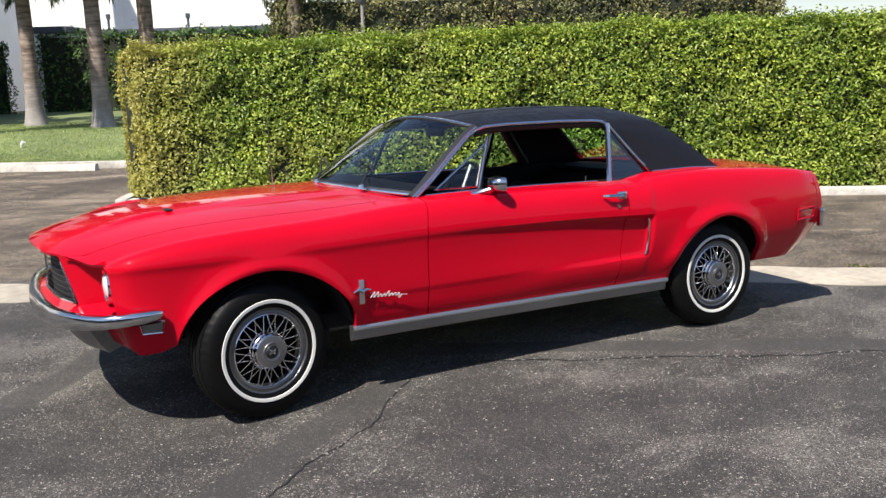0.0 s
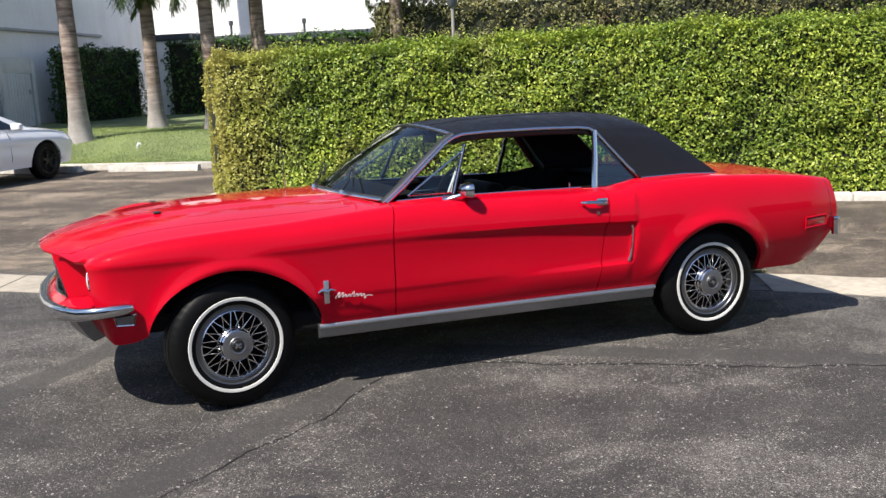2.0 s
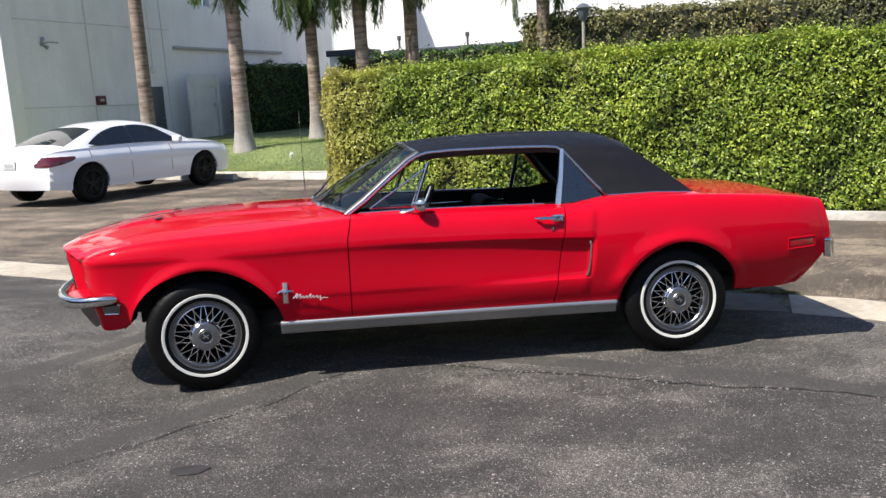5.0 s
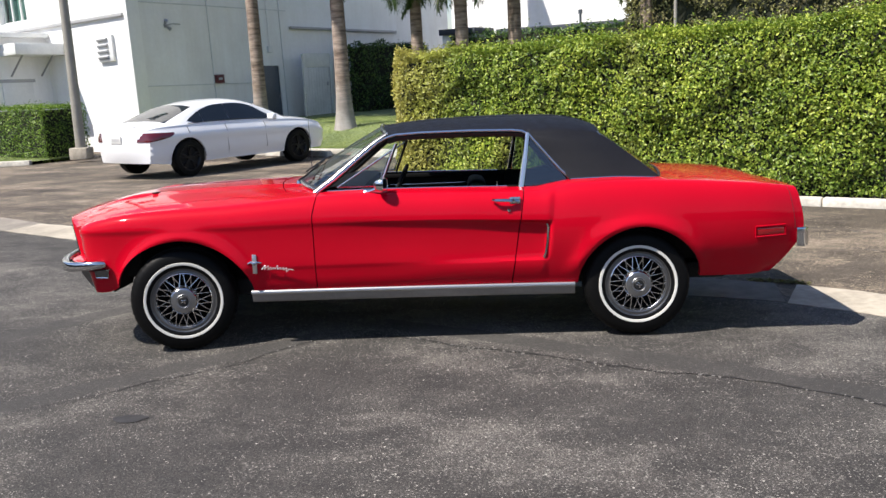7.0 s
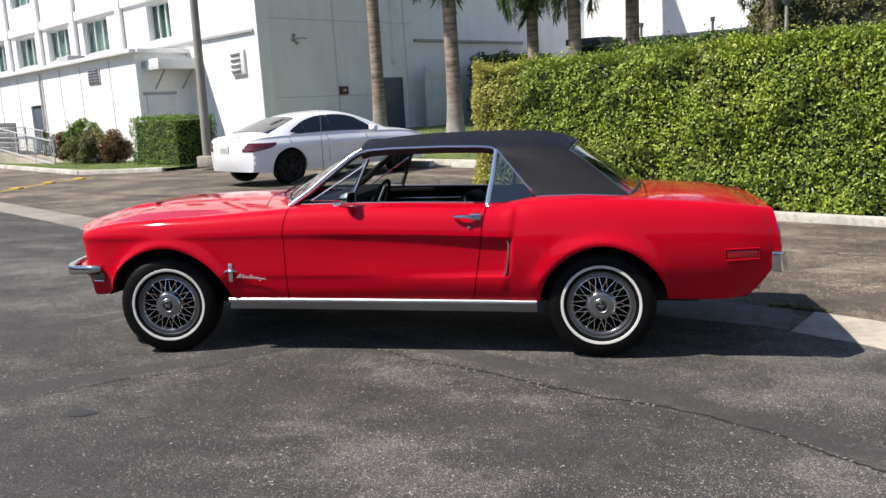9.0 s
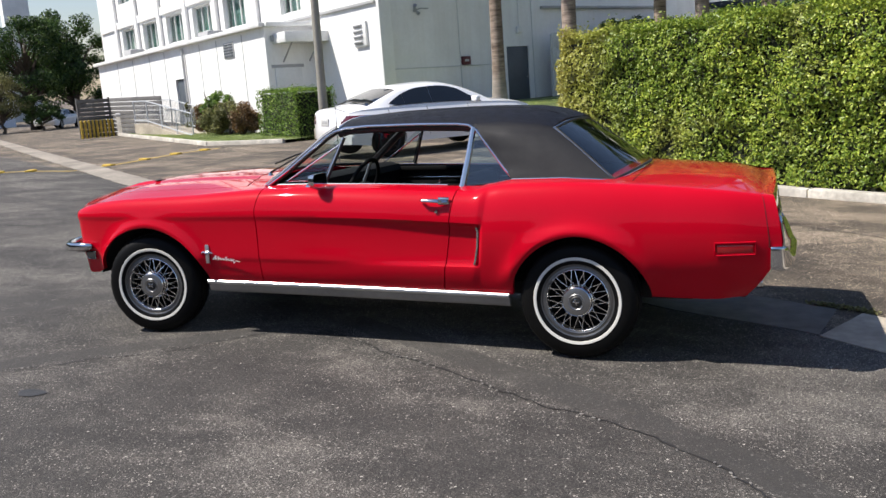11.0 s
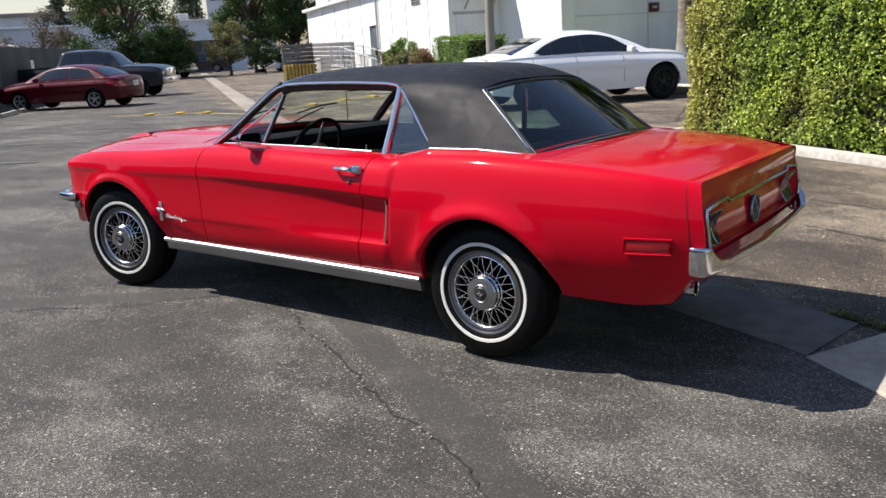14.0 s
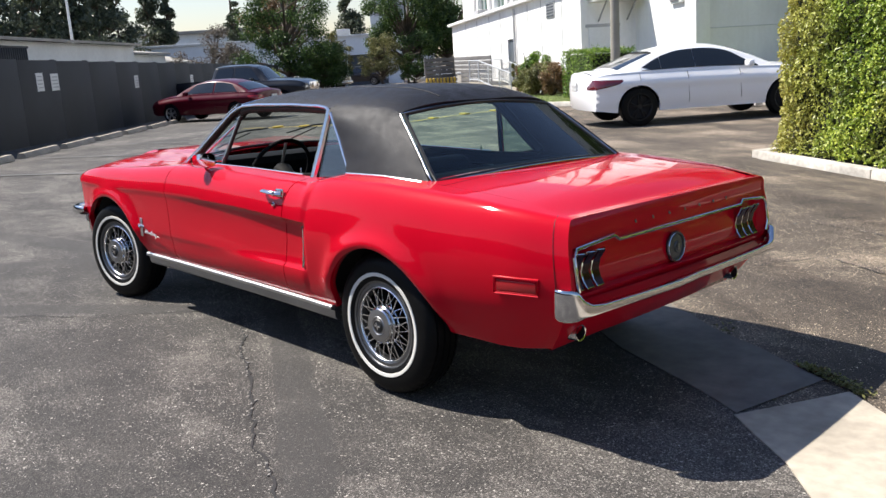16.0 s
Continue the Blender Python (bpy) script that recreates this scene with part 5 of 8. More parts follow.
def leaf_mesh(name, pos, nrm, length, width, rng, droop=0.25, spread=0.65):
    """Folded leaves at the given places, facing roughly along the normals."""
    k = len(pos)
    n = nrm + rng.normal(0, spread, (k, 3))
    n /= np.linalg.norm(n, axis=1)[:, None] + 1e-9
    d = rng.normal(0, 1, (k, 3)) + np.array((0, 0, -droop))
    d -= n * (d * n).sum(1)[:, None]
    d /= np.linalg.norm(d, axis=1)[:, None] + 1e-9
    s = np.cross(n, d)
    ln = (length * rng.uniform(0.65, 1.3, k))[:, None]
    wd = (width * rng.uniform(0.7, 1.25, k))[:, None]
    a = pos - d * ln * 0.5
    tip = pos + d * ln * 0.5 - n * ln * 0.12
    lft = pos + s * wd * 0.5 + n * wd * 0.22
    rgt = pos - s * wd * 0.5 + n * wd * 0.22
    verts = np.stack([a, lft, tip, rgt], 1).reshape(-1, 3)
    me = bpy.data.meshes.new(name)
    me.vertices.add(4 * k)
    me.vertices.foreach_set("co", verts.ravel())
    i = np.arange(k) * 4
    tri = np.stack([i, i + 2, i + 1, i, i + 3, i + 2], 1).reshape(-1)
    me.loops.add(6 * k)
    me.loops.foreach_set("vertex_index", tri.astype(np.int32))
    me.polygons.add(2 * k)
    me.polygons.foreach_set("loop_start", (np.arange(2 * k) * 3).astype(np.int32))
    me.update(calc_edges=True)
    return me


CLIPPED_LEAF = leaf_material("clipped_shrub_leaf", (0.05, 0.10, 0.012), (0.12, 0.22, 0.025), (0.24, 0.36, 0.06))
HEDGE_LEAF = leaf_material("glossy_hedge_leaf", (0.10, 0.165, 0.020), (0.235, 0.335, 0.042), (0.43, 0.50, 0.088), 0.36, yellow=(0.50, 0.43, 0.12), brown=(0.34, 0.30, 0.10))
DARK_LEAF = leaf_material("dark_ivy_leaf", (0.02, 0.05, 0.014), (0.05, 0.11, 0.026), (0.13, 0.21, 0.05))
DRY_LEAF = leaf_material("olive_hedge_leaf", (0.085, 0.085, 0.032), (0.17, 0.165, 0.065), (0.27, 0.265, 0.11), brown=(0.22, 0.15, 0.09))
# near-black filler: the shade between the leaves is put into its colour
CORE = plain("hedge_inner_shade", (0.018, 0.022, 0.009), 0.9, 30, 0.4)


def hedge(name, pts, z0, heights, density, size, material, label, seed=1, m=None, category="hedge", rough=0.05, ends=True):
    """A clipped hedge: pts is the footprint from its first corner on, in its own axes; heights at each corner."""
    rng = np.random.default_rng(seed)
    thing = empty(name, m, label=label, category=category)
    k = len(pts)
    cx, cy = sum(p[0] for p in pts) / k, sum(p[1] for p in pts) / k
    pos, nrm = [], []
    for i in range(k):
        (x0, y0), (x1, y1) = pts[i], pts[(i + 1) % k]
        h0, h1 = heights[i], heights[(i + 1) % k]
        ln = math.hypot(x1 - x0, y1 - y0)
        c = int(ln * ((h0 + h1) / 2 - z0) * density)
        u, w = rng.random(c), rng.random(c)
        n2 = np.array(((y1 - y0) / ln, -(x1 - x0) / ln, 0))
        z = z0 + w * (h0 + (h1 - h0) * u - z0)
        p = np.stack([x0 + (x1 - x0) * u, y0 + (y1 - y0) * u, z], 1)
        dip = rng.random(c) ** 1.6 * 0.13
        lump = np.array([noise.noise((q[0] * 2.2, q[1] * 2.2 + 7, q[2] * 2.2)) + 0.45 * noise.noise((q[0] * 8, q[1] * 8, q[2] * 8)) for q in p]) * rough
        # the upper edge is rounded by the shears
        top = np.clip((w - 0.90) / 0.10, 0, 1) ** 2 * 0.10
        p += n2 * (lump - dip - top)[:, None]
        pos.append(p)
        nrm.append(np.tile(n2 + np.array((0, 0, 0.35)), (c, 1)))
    xs, ys = [p[0] for p in pts], [p[1] for p in pts]
    area = (max(xs) - min(xs)) * (max(ys) - min(ys))
    c = int(area * density * 0.8)
    p = np.stack([rng.uniform(min(xs), max(xs), c), rng.uniform(min(ys), max(ys), c)], 1)
    inside = np.zeros(c, bool)
    for i in range(k):
        (x0, y0), (x1, y1) = pts[i], pts[(i + 1) % k]
        cross = ((y0 > p[:, 1]) != (y1 > p[:, 1])) & (p[:, 0] < (x1 - x0) * (p[:, 1] - y0) / ((y1 - y0) + 1e-9) + x0)
        inside ^= cross
    p = p[inside]
    zt = np.interp(p[:, 0], sorted(xs), [heights[xs.index(x)] for x in sorted(xs)])
    lump = np.array([noise.noise((q[0] * 1.8, q[1] * 1.8, 3)) for q in p]) * rough
    stray = rng.exponential(0.030, len(p))
    pos.append(np.stack([p[:, 0], p[:, 1], zt + lump - 0.02 + stray - rng.random(len(p)) * 0.06], 1))
    nrm.append(np.tile(np.array((0, 0, 1.0)), (len(p), 1)))
    me = leaf_mesh("leaves", np.concatenate(pos), np.concatenate(nrm), size, size * 0.55, rng)
    me.materials.append(material)
    lv = new("leaves", me)
    lv.parent = thing
    tagged(lv, kind="stuff")
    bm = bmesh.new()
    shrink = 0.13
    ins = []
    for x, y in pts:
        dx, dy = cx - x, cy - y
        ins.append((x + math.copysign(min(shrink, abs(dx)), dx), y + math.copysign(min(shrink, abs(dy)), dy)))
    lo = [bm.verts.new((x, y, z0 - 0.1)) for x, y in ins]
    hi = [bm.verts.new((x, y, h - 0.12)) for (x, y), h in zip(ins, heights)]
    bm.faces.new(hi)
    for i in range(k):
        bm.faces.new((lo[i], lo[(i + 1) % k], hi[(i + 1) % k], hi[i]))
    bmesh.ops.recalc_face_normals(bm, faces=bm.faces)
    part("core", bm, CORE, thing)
    return thing


hedge("hedge", [(0.12, 0.18), (3.0, 0.16), (6.5, 0.15), (10.0, 0.15), (17.0, 0.15), (17.0, 1.55), (0.75, 1.55), (-0.30, 0.70)], 0.10,
      [1.94, 2.00, 2.07, 2.11, 2.14, 2.14, 1.96, 1.93], 3000, 0.049, HEDGE_LEAF, "tall clipped green hedge beside the parking lot", 2, lot_pose(0, 0), rough=0.14)
hedge("hedge", [(-1.1, 12.5), (12.0, 12.5), (12.0, 14.5), (-1.4, 14.5)], 0.4, [3.62, 3.50, 3.55, 3.7], 420, 0.09, DRY_LEAF, "loose olive hedge behind the garden", 3, lot_pose(0, 0), rough=0.35)
hedge("hedge", [(-16.4, 3.45), (-13.4, 3.2), (-13.4, 4.6), (-16.4, 4.6)], -0.1, [1.36, 1.36, 1.36, 1.36], 700, 0.06, CLIPPED_LEAF, "square clipped hedge beside a lamp pole", 4, lot_pose(0, 0))
hedge("ivy_hedge", [(-13.2, 15.6), (-12.3, 15.6), (-12.3, 19.9), (-13.2, 19.9)], 0.4, [2.95, 3.05, 3.1, 3.0], 350, 0.10, DARK_LEAF, "dark ivy growing up a white wall", 5, lot_pose(0, 0), rough=0.3)
hedge("ivy_hedge", [(-11.5, 20.2), (14.0, 20.2), (14.0, 21.6), (-11.5, 21.6)], 0.4, [3.35, 3.2, 3.2, 3.35], 130, 0.15, DARK_LEAF, "dark ivy covering a garden wall", 6, lot_pose(0, 0), rough=0.35)

# kerb round the hedge bed, in lengths
kerb = empty("kerb", kind="structure", label="pale concrete kerb round the hedge bed", category="kerb")
for i in range(9):
    a0, a1 = -0.03 + 2.0 * i, -0.03 + 2.0 * (i + 1) - 0.008
    part("kerb_stone", box(((a0 + a1) / 2, 0.075, -0.005), (a1 - a0, 0.15, 0.20), 0.022), KERB_WHITE, kerb, m=lot_pose(0, 0))
part("kerb_stone", box((-0.12, 0.55, -0.005), (0.15, 1.0, 0.20), 0.022), KERB_WHITE, kerb, m=lot_pose(0, 0, 0, 8))

# lawn on a slight rise
def lawn_z(a, b):
    return 0.11 + 0.40 * smooth_step(5.4, 9.0, b) + 0.10 * smooth_step(9, 20, b) + 0.025 * noise.noise((a * 0.5, b * 0.5, 0))


rows = []
for i in range(41):
    a = -13.75 + 20.0 * i / 40
    rows.append([(*lot(a, b), lawn_z(a, b)) for b in [5.36 + 0.4 * j for j in range(50)]])
lawn = tagged(part("lawn", sheet(rows), GRASS_SOIL), "mown green lawn rising under the palms", "lawn", kind="structure")
BLADE = leaf_material("grass_blade", (0.24, 0.31, 0.11), (0.32, 0.39, 0.14), (0.42, 0.48, 0.20), 0.6, 0.30)


def grass(a0, a1, b0, b1, count, zf, seed):
    rng = np.random.default_rng(seed)
    a, b = rng.uniform(a0, a1, count), b0 + (b1 - b0) * rng.random(count) ** 1.5
    p = np.array([(*lot(u, w), zf(u, w) + 0.02) for u, w in zip(a, b)])
    n2 = rng.normal(0, 1, (count, 3)) * np.array((1, 1, 0.25))
    me = leaf_mesh("grass", p, n2, 0.034, 0.011, rng, -2.2, 0.2)
    me.materials.append(BLADE)
    return tagged(new("grass", me), "short green lawn grass", "grass", kind="stuff")


def verge_b(a):
    """Front edge of the verge along the white building."""
    return lerp([-31.5, -15.8, -13.3], [3.75, 1.5, 2.7], a)


grass(-12.5, 0.8, 5.38, 12.5, 80000, lawn_z, 7)
grass(-30.0, -13.2, 2.1, 4.6, 26000, lambda a, b: ground_z(*lot(a, b)) + 0.10 if b > verge_b(a) + 0.1 else -0.6, 8)
part_rows = [[(*lot(a, b), ground_z(*lot(a, b)) + 0.09) for b in [verge_b(a) + (4.72 - verge_b(a)) * q for q in (0, 0.3, 0.6, 1.0)]] for a in (-31.5, -29, -26, -23, -20, -17.5, -15.6, -14.4, -13.3)]
tagged(part("verge", sheet(part_rows), GRASS_SOIL), "narrow grass verge along the white building", "lawn", kind="structure")
for a0, a1, b in ((-13.7, -9.8, 5.28), (-9.79, -5.8, 5.28), (-5.79, -1.8, 5.28), (-1.79, 2.5, 5.28)):
    part("kerb_stone", box(((a0 + a1) / 2, b, 0.035), (a1 - a0, 0.15, 0.18), 0.015), KERB_WHITE, kerb, m=lot_pose(0, 0))
for a0, a1 in ((-31.5, -27.6), (-27.6, -23.7), (-23.7, -19.8), (-19.8, -15.82), (-15.8, -13.3)):
    (x0, y0), (x1, y1) = lot(a0, verge_b(a0)), lot(a1, verge_b(a1))
    z0, z1 = ground_z(x0, y0), ground_z(x1, y1)
    ln = math.hypot(x1 - x0, y1 - y0)
    part("kerb_stone", box((0, 0, 0), (ln - 0.01, 0.15, 0.24), 0.015), KERB_WHITE, kerb, m=pose((x0 + x1) / 2, (y0 + y1) / 2, (z0 + z1) / 2, 0, -math.degrees(math.atan2(z1 - z0, ln)), math.degrees(math.atan2(y1 - y0, x1 - x0))))

# dry leaves and weeds caught along the far edge of the gutter
rng = np.random.default_rng(91)
lit = []
while len(lit) < 900:
    x = 1.6 + 4.4 * rng.random() ** 0.8
    if noise.noise((x * 2.3, 4.0, 0.0)) > 0.28 * rng.random():
        off = 0.57 + abs(rng.normal(0, 0.035))
        px, py = x + 0.57 * off, gutter_y(x) + 0.82 * off
        lit.append((px, py, ground_z(px, py) + 0.010 + 0.012 * rng.random()))
me = leaf_mesh("leaf_litter", np.array(lit), np.tile(np.array((0, 0, 1.0)), (len(lit), 1)), 0.030, 0.012, rng, 0.0, 0.6)
me.materials.append(DRY_LEAF)
tagged(new("leaf_litter", me), "dry leaves and weeds along the gutter's edge", "leaves", kind="stuff")

# palms
BARK = shader("ringed_palm_bark", (0.25, 0.21, 0.175), 0.9)
ringed = noise_tex(BARK, coords(BARK, (2.2, 2.2, 17.0)), 1.0, 7, 0.72)
stained = noise_tex(BARK, coords(BARK), 2.2, 6, 0.65)
bark = mixed(BARK, 1.0, ramp(BARK, ringed, [(0.36, (0.10, 0.078, 0.066)), (0.50, (0.23, 0.185, 0.155)), (0.66, (0.36, 0.30, 0.26))]), ramp(BARK, stained, [(0.35, (0.72, 0.62, 0.55)), (0.65, (1.15, 1.12, 1.1))]), "MULTIPLY")
up = BARK.node_tree.nodes.new("ShaderNodeSeparateXYZ")
join(BARK, coords(BARK), up.inputs[0])
foot = node(BARK, "ShaderNodeMapRange", **{"From Min": 0.35, "From Max": 1.35, "To Min": 0.75, "To Max": 0.0})
join(BARK, up.outputs["Z"], foot.inputs["Value"])
base(BARK, mixed(BARK, foot.outputs[0], bark, ramp(BARK, stained, [(0.3, (0.24, 0.225, 0.21)), (0.7, (0.44, 0.42, 0.39))])))
bump(BARK, ringed, 0.6, 0.012)
FROND = leaf_material("palm_frond", (0.03, 0.06, 0.015), (0.06, 0.11, 0.025), (0.12, 0.17, 0.045), 0.45, 0.2)


def frond_mesh(seed, dead=0.0, curl=0.155):
    rng = random.Random(seed)
    spine = [(0.0, 0.0)]
    g = 0.75 - dead
    for i in range(16):
        spine.append((spine[-1][0] + 0.17 * math.cos(g), spine[-1][1] + 0.17 * math.sin(g)))
        g -= curl
    bm = bmesh.new()
    tube_into(bm, [(x, 0, z) for x, z in spine], [0.028 * (1 - 0.055 * i) for i in range(17)], 5)
    for i in range(4, 68):
        t = i / 68 * 16
        k = min(15, int(t))
        f = t - k
        x, z = (spine[k][q] + (spine[k + 1][q] - spine[k][q]) * f for q in (0, 1))
        ln = 0.55 * math.sin(math.pi * min(1, 0.2 + 0.8 * i / 68)) ** 0.7 + 0.12
        for s in (-1, 1):
            tip = Vector((x + 0.22 + rng.uniform(-0.05, 0.05), s * ln * rng.uniform(0.55, 0.8), z - ln * rng.uniform(0.5, 0.85)))
            r = Vector((x, 0, z))
            mid = r.lerp(tip, 0.45) + Vector((0, 0, 0.06))
            w = Vector((0.016, 0, 0.004))
            bm.faces.new([bm.verts.new(q) for q in (r - w * 0.6, r + w * 0.6, mid + w, mid - w)])
            bm.faces.new([bm.verts.new(q) for q in (mid - w, mid + w, tip)])
    me = mesh_of(bm, "frond", 60)
    me.materials.append(FROND)
    return me


FRONDS = [frond_mesh(i, 0.0) for i in range(3)] + [frond_mesh(5, 0.9, 0.075)]


def palm(x, y, z, height, r, lean, seed, label, hang=20):
    rng = random.Random(seed)
    th = empty("palm_tree", pose(x, y, z), label=label, category="palm", group="palms on the lawn")
    path, rad = [], []
    for i in range(141):
        t = i / 140
        h = height * t
        path.append((lean[0] * t * t * height, lean[1] * t * t * height, h - 0.12))
        flare = 0.16 * math.exp(-h / 0.45)
        rad.append(r * (1 - 0.18 * t) + flare + (0.003 if i % 2 else -0.003) * (0.4 + rng.random()) * (1 if t > 0.12 else 0.3))
    part("trunk", tube(path, rad, 14), BARK, th, smooth=60)
    top = Vector(path[-1])
    for i in range(36):
        me = FRONDS[i % 3] if i < hang else FRONDS[3]
        f = new("frond", me)
        f.parent = th
        tilt = rng.uniform(-38, 45) if i < hang else rng.uniform(18, 62)
        f.matrix_basis = Matrix.Translation(top) @ pose(0, 0, 0, 0, tilt, i * 137.5 + rng.uniform(-15, 15)) @ Matrix.Scale(rng.uniform(0.85, 1.15), 4)
    return th


palm(-5.70, 20.7, 0.30, 8.4, 0.20, (-0.016, 0), 1, "tall palm with ringed brown trunk by a white wall")
palm(-2.72, 17.4, 0.42, 6.5, 0.20, (-0.020, 0.004), 2, "palm with pale flared trunk on the lawn", 14)
palm(-0.85, 20.6, 0.50, 6.05, 0.19, (-0.010, 0), 3, "palm with pale foot and hanging green fronds", 10)
palm(0.48, 18.2, 0.48, 6.0, 0.19, (-0.012, 0), 4, "palm with ringed trunk behind the hedge", 14)
palm(2.02, 20.1, 0.50, 6.4, 0.21, (-0.005, 0), 5, "palm with grey trunk behind the hedge")
palm(5.40, 18.0, 0.50, 6.0, 0.20, (0.004, 0), 6, "palm with grey trunk behind the hedge")

# broad trees far off
TRUNK = plain("tree_bark", (0.10, 0.075, 0.055), 0.9, 20, 0.3, 0.01)
TREE_LEAF = leaf_material("tree_leaf", (0.018, 0.045, 0.012), (0.045, 0.09, 0.02), (0.10, 0.16, 0.04))
# the needles are paler than their own green: distance haze is in the colour
PINE_LEAF = leaf_material("hazed_pine_needles", (0.05, 0.066, 0.045), (0.085, 0.105, 0.07), (0.14, 0.16, 0.105))
RUST_LEAF = leaf_material("dry_tree_leaf", (0.10, 0.06, 0.03), (0.20, 0.12, 0.06), (0.28, 0.17, 0.09))
BARE = leaf_material("bare_twigs", (0.09, 0.075, 0.065), (0.16, 0.135, 0.12), (0.24, 0.21, 0.19), 0.8)


def tree(name, x, y, height, spread, clear, leaf, size, count, seed, label, category="tree", shape="round"):
    rng = np.random.default_rng(seed)
    rnd = random.Random(seed)
    th = empty(name, pose(x, y, ground_z(x, y)), label=label, category=category)
    bm = bmesh.new()
    k = 9
    tube_into(bm, [(rnd.uniform(-0.1, 0.1) * i, rnd.uniform(-0.1, 0.1) * i, (height * 0.8) * i / k - 0.1) for i in range(k + 1)], [max(0.03, 0.035 * height * (1 - 0.95 * i / k) ** 0.8 * (0.8 if shape == "round" else 0.5)) for i in range(k + 1)], 8)
    clumps = []
    for i in range(46 if shape == "round" else 44):
        if shape == "round":
            g, rr = rnd.uniform(0, 6.283), spread * math.sqrt(rnd.random()) * 0.95
            zz = clear + (height - clear) * (0.12 + 0.78 * rnd.random()) * math.sqrt(max(0.1, 1 - (rr / (spread * 1.15)) ** 2))
            size_c = rnd.uniform(0.20, 0.34) * spread
        else:
            f = rnd.random() ** 1.3
            g, rr = rnd.uniform(0, 6.283), spread * (1 - f) * rnd.uniform(0.15, 1.0)
            zz = clear + (height - clear) * f
            size_c = (0.30 * (1 - f) + 0.12) * spread
        c = Vector((rr * math.cos(g), rr * math.sin(g), zz))
        clumps.append((c, size_c))
        tube_into(bm, [(0, 0, max(0.3, min(height * 0.75, c.z * (0.55 if shape == "round" else 0.95)))), tuple(c * 0.6 + Vector((0, 0, c.z * 0.3))), tuple(c)], [0.012 * height, 0.006 * height, 0.01], 5)
    bmesh.ops.recalc_face_normals(bm, faces=bm.faces)
    part("trunk", bm, TRUNK, th)
    per = (2 if shape == "round" else 1) * count // len(clumps)
    pos, nrm = [], []
    for c, sc in clumps:
        v3 = rng.normal(0, 1, (per, 3))
        v3 /= np.linalg.norm(v3, axis=1)[:, None]
        rad = rng.random(per)[:, None] ** 0.45
        pos.append(np.array(c) + v3 * rad * sc * np.array((1, 1, 0.72)))
        nrm.append(v3 + np.array((0, 0, 0.4)))
    me = leaf_mesh("crown", np.concatenate(pos), np.concatenate(nrm), size * 0.68, size * 0.42, rng)
    me.materials.append(leaf)
    cr = new("crown", me)
    cr.parent = th
    return th


def bush(x, y, r, h, leaf, seed, label, z=0.1):
    rng = np.random.default_rng(seed)
    rnd = random.Random(seed)
    th = empty("shrub", pose(x, y, z), label=label, category="shrub")
    bm = bmesh.new()
    for i in range(7):
        g = rnd.uniform(0, 6.283)
        tube_into(bm, [(0, 0, -0.05), (0.5 * r * math.cos(g), 0.5 * r * math.sin(g), h * 0.4), (0.8 * r * math.cos(g), 0.8 * r * math.sin(g), h * rnd.uniform(0.6, 0.95))], [0.03, 0.02, 0.008], 5)
    part("stems", bm, TRUNK, th)
    pos, nrm = [], []
    for i in range(16):
        g, rr, zz = rnd.uniform(0, 6.283), r * math.sqrt(rnd.random()) * 0.8, h * rnd.uniform(0.2, 0.82)
        v3 = rng.normal(0, 1, (220, 3))
        v3 /= np.linalg.norm(v3, axis=1)[:, None]
        pos.append(np.array((rr * math.cos(g), rr * math.sin(g), zz)) + v3 * rng.random(220)[:, None] ** 0.4 * 0.34 * r)
        nrm.append(v3 + np.array((0, 0, 0.5)))
    me = leaf_mesh("foliage", np.concatenate(pos), np.concatenate(nrm), 0.10, 0.05, rng)
    me.materials.append(leaf)
    ob = new("foliage", me)
    ob.parent = th
    return th


for i, (a, b, r, h, lf) in enumerate(((-24.6, 4.62, 0.35, 1.35, DRY_LEAF), (-23.4, 4.62, 0.4, 1.3, RUST_LEAF), (-22.0, 4.3, 0.6, 1.4, RUST_LEAF), (-21.1, 4.2, 0.62, 1.75, CLIPPED_LEAF), (-20.4, 3.85, 0.7, 1.2, DRY_LEAF), (-19.5, 3.8, 0.65, 1.05, DRY_LEAF), (-18.6, 3.9, 0.65, 1.15, RUST_LEAF))):
    bush(*lot(a, b), r, h, lf, 40 + i, "ragged green shrub against the white building", ground_z(*lot(a, b)) + 0.08)

tree("tree", -48.6, 43.8, 9.6, 3.3, 2.0, TREE_LEAF, 0.26, 11000, 13, "broad dark tree by the end of the white building")
tree("tree", -48.0, 47.6, 9.9, 3.1, 1.6, TREE_LEAF, 0.28, 9000, 15, "dark tree beside the white building")
tree("tree", -46.6, 39.3, 4.4, 1.7, 0.8, DRY_LEAF, 0.17, 4500, 14, "small olive tree at the end of the lot")
tree("tree", -45.4, 41.6, 3.2, 1.3, 0.5, TREE_LEAF, 0.17, 3500, 31, "small green tree beside a lamp post")
tree("tree", -49.6, 36.0, 4.3, 2.1, 0.3, TREE_LEAF, 0.20, 6500, 12, "dense green tree beside the warehouse")
tree("tree", -52.0, 39.2, 4.9, 1.5, 0.8, DRY_LEAF, 0.20, 3500, 32, "thin olive tree before the warehouse wall")
tree("tree", -51.6, 34.4, 9.6, 3.7, 1.2, TREE_LEAF, 0.26, 9000, 11, "broad dark green tree beyond the parked cars")
tree("tree", -56.4, 31.0, 5.6, 2.9, 0.6, BARE, 0.22, 4500, 16, "bare grey-brown tree behind the fence")
tree("tree", -75.0, 49.0, 12.5, 3.4, 3.0, RUST_LEAF, 0.34, 4500, 17, "tall rust-brown tree in the distance")
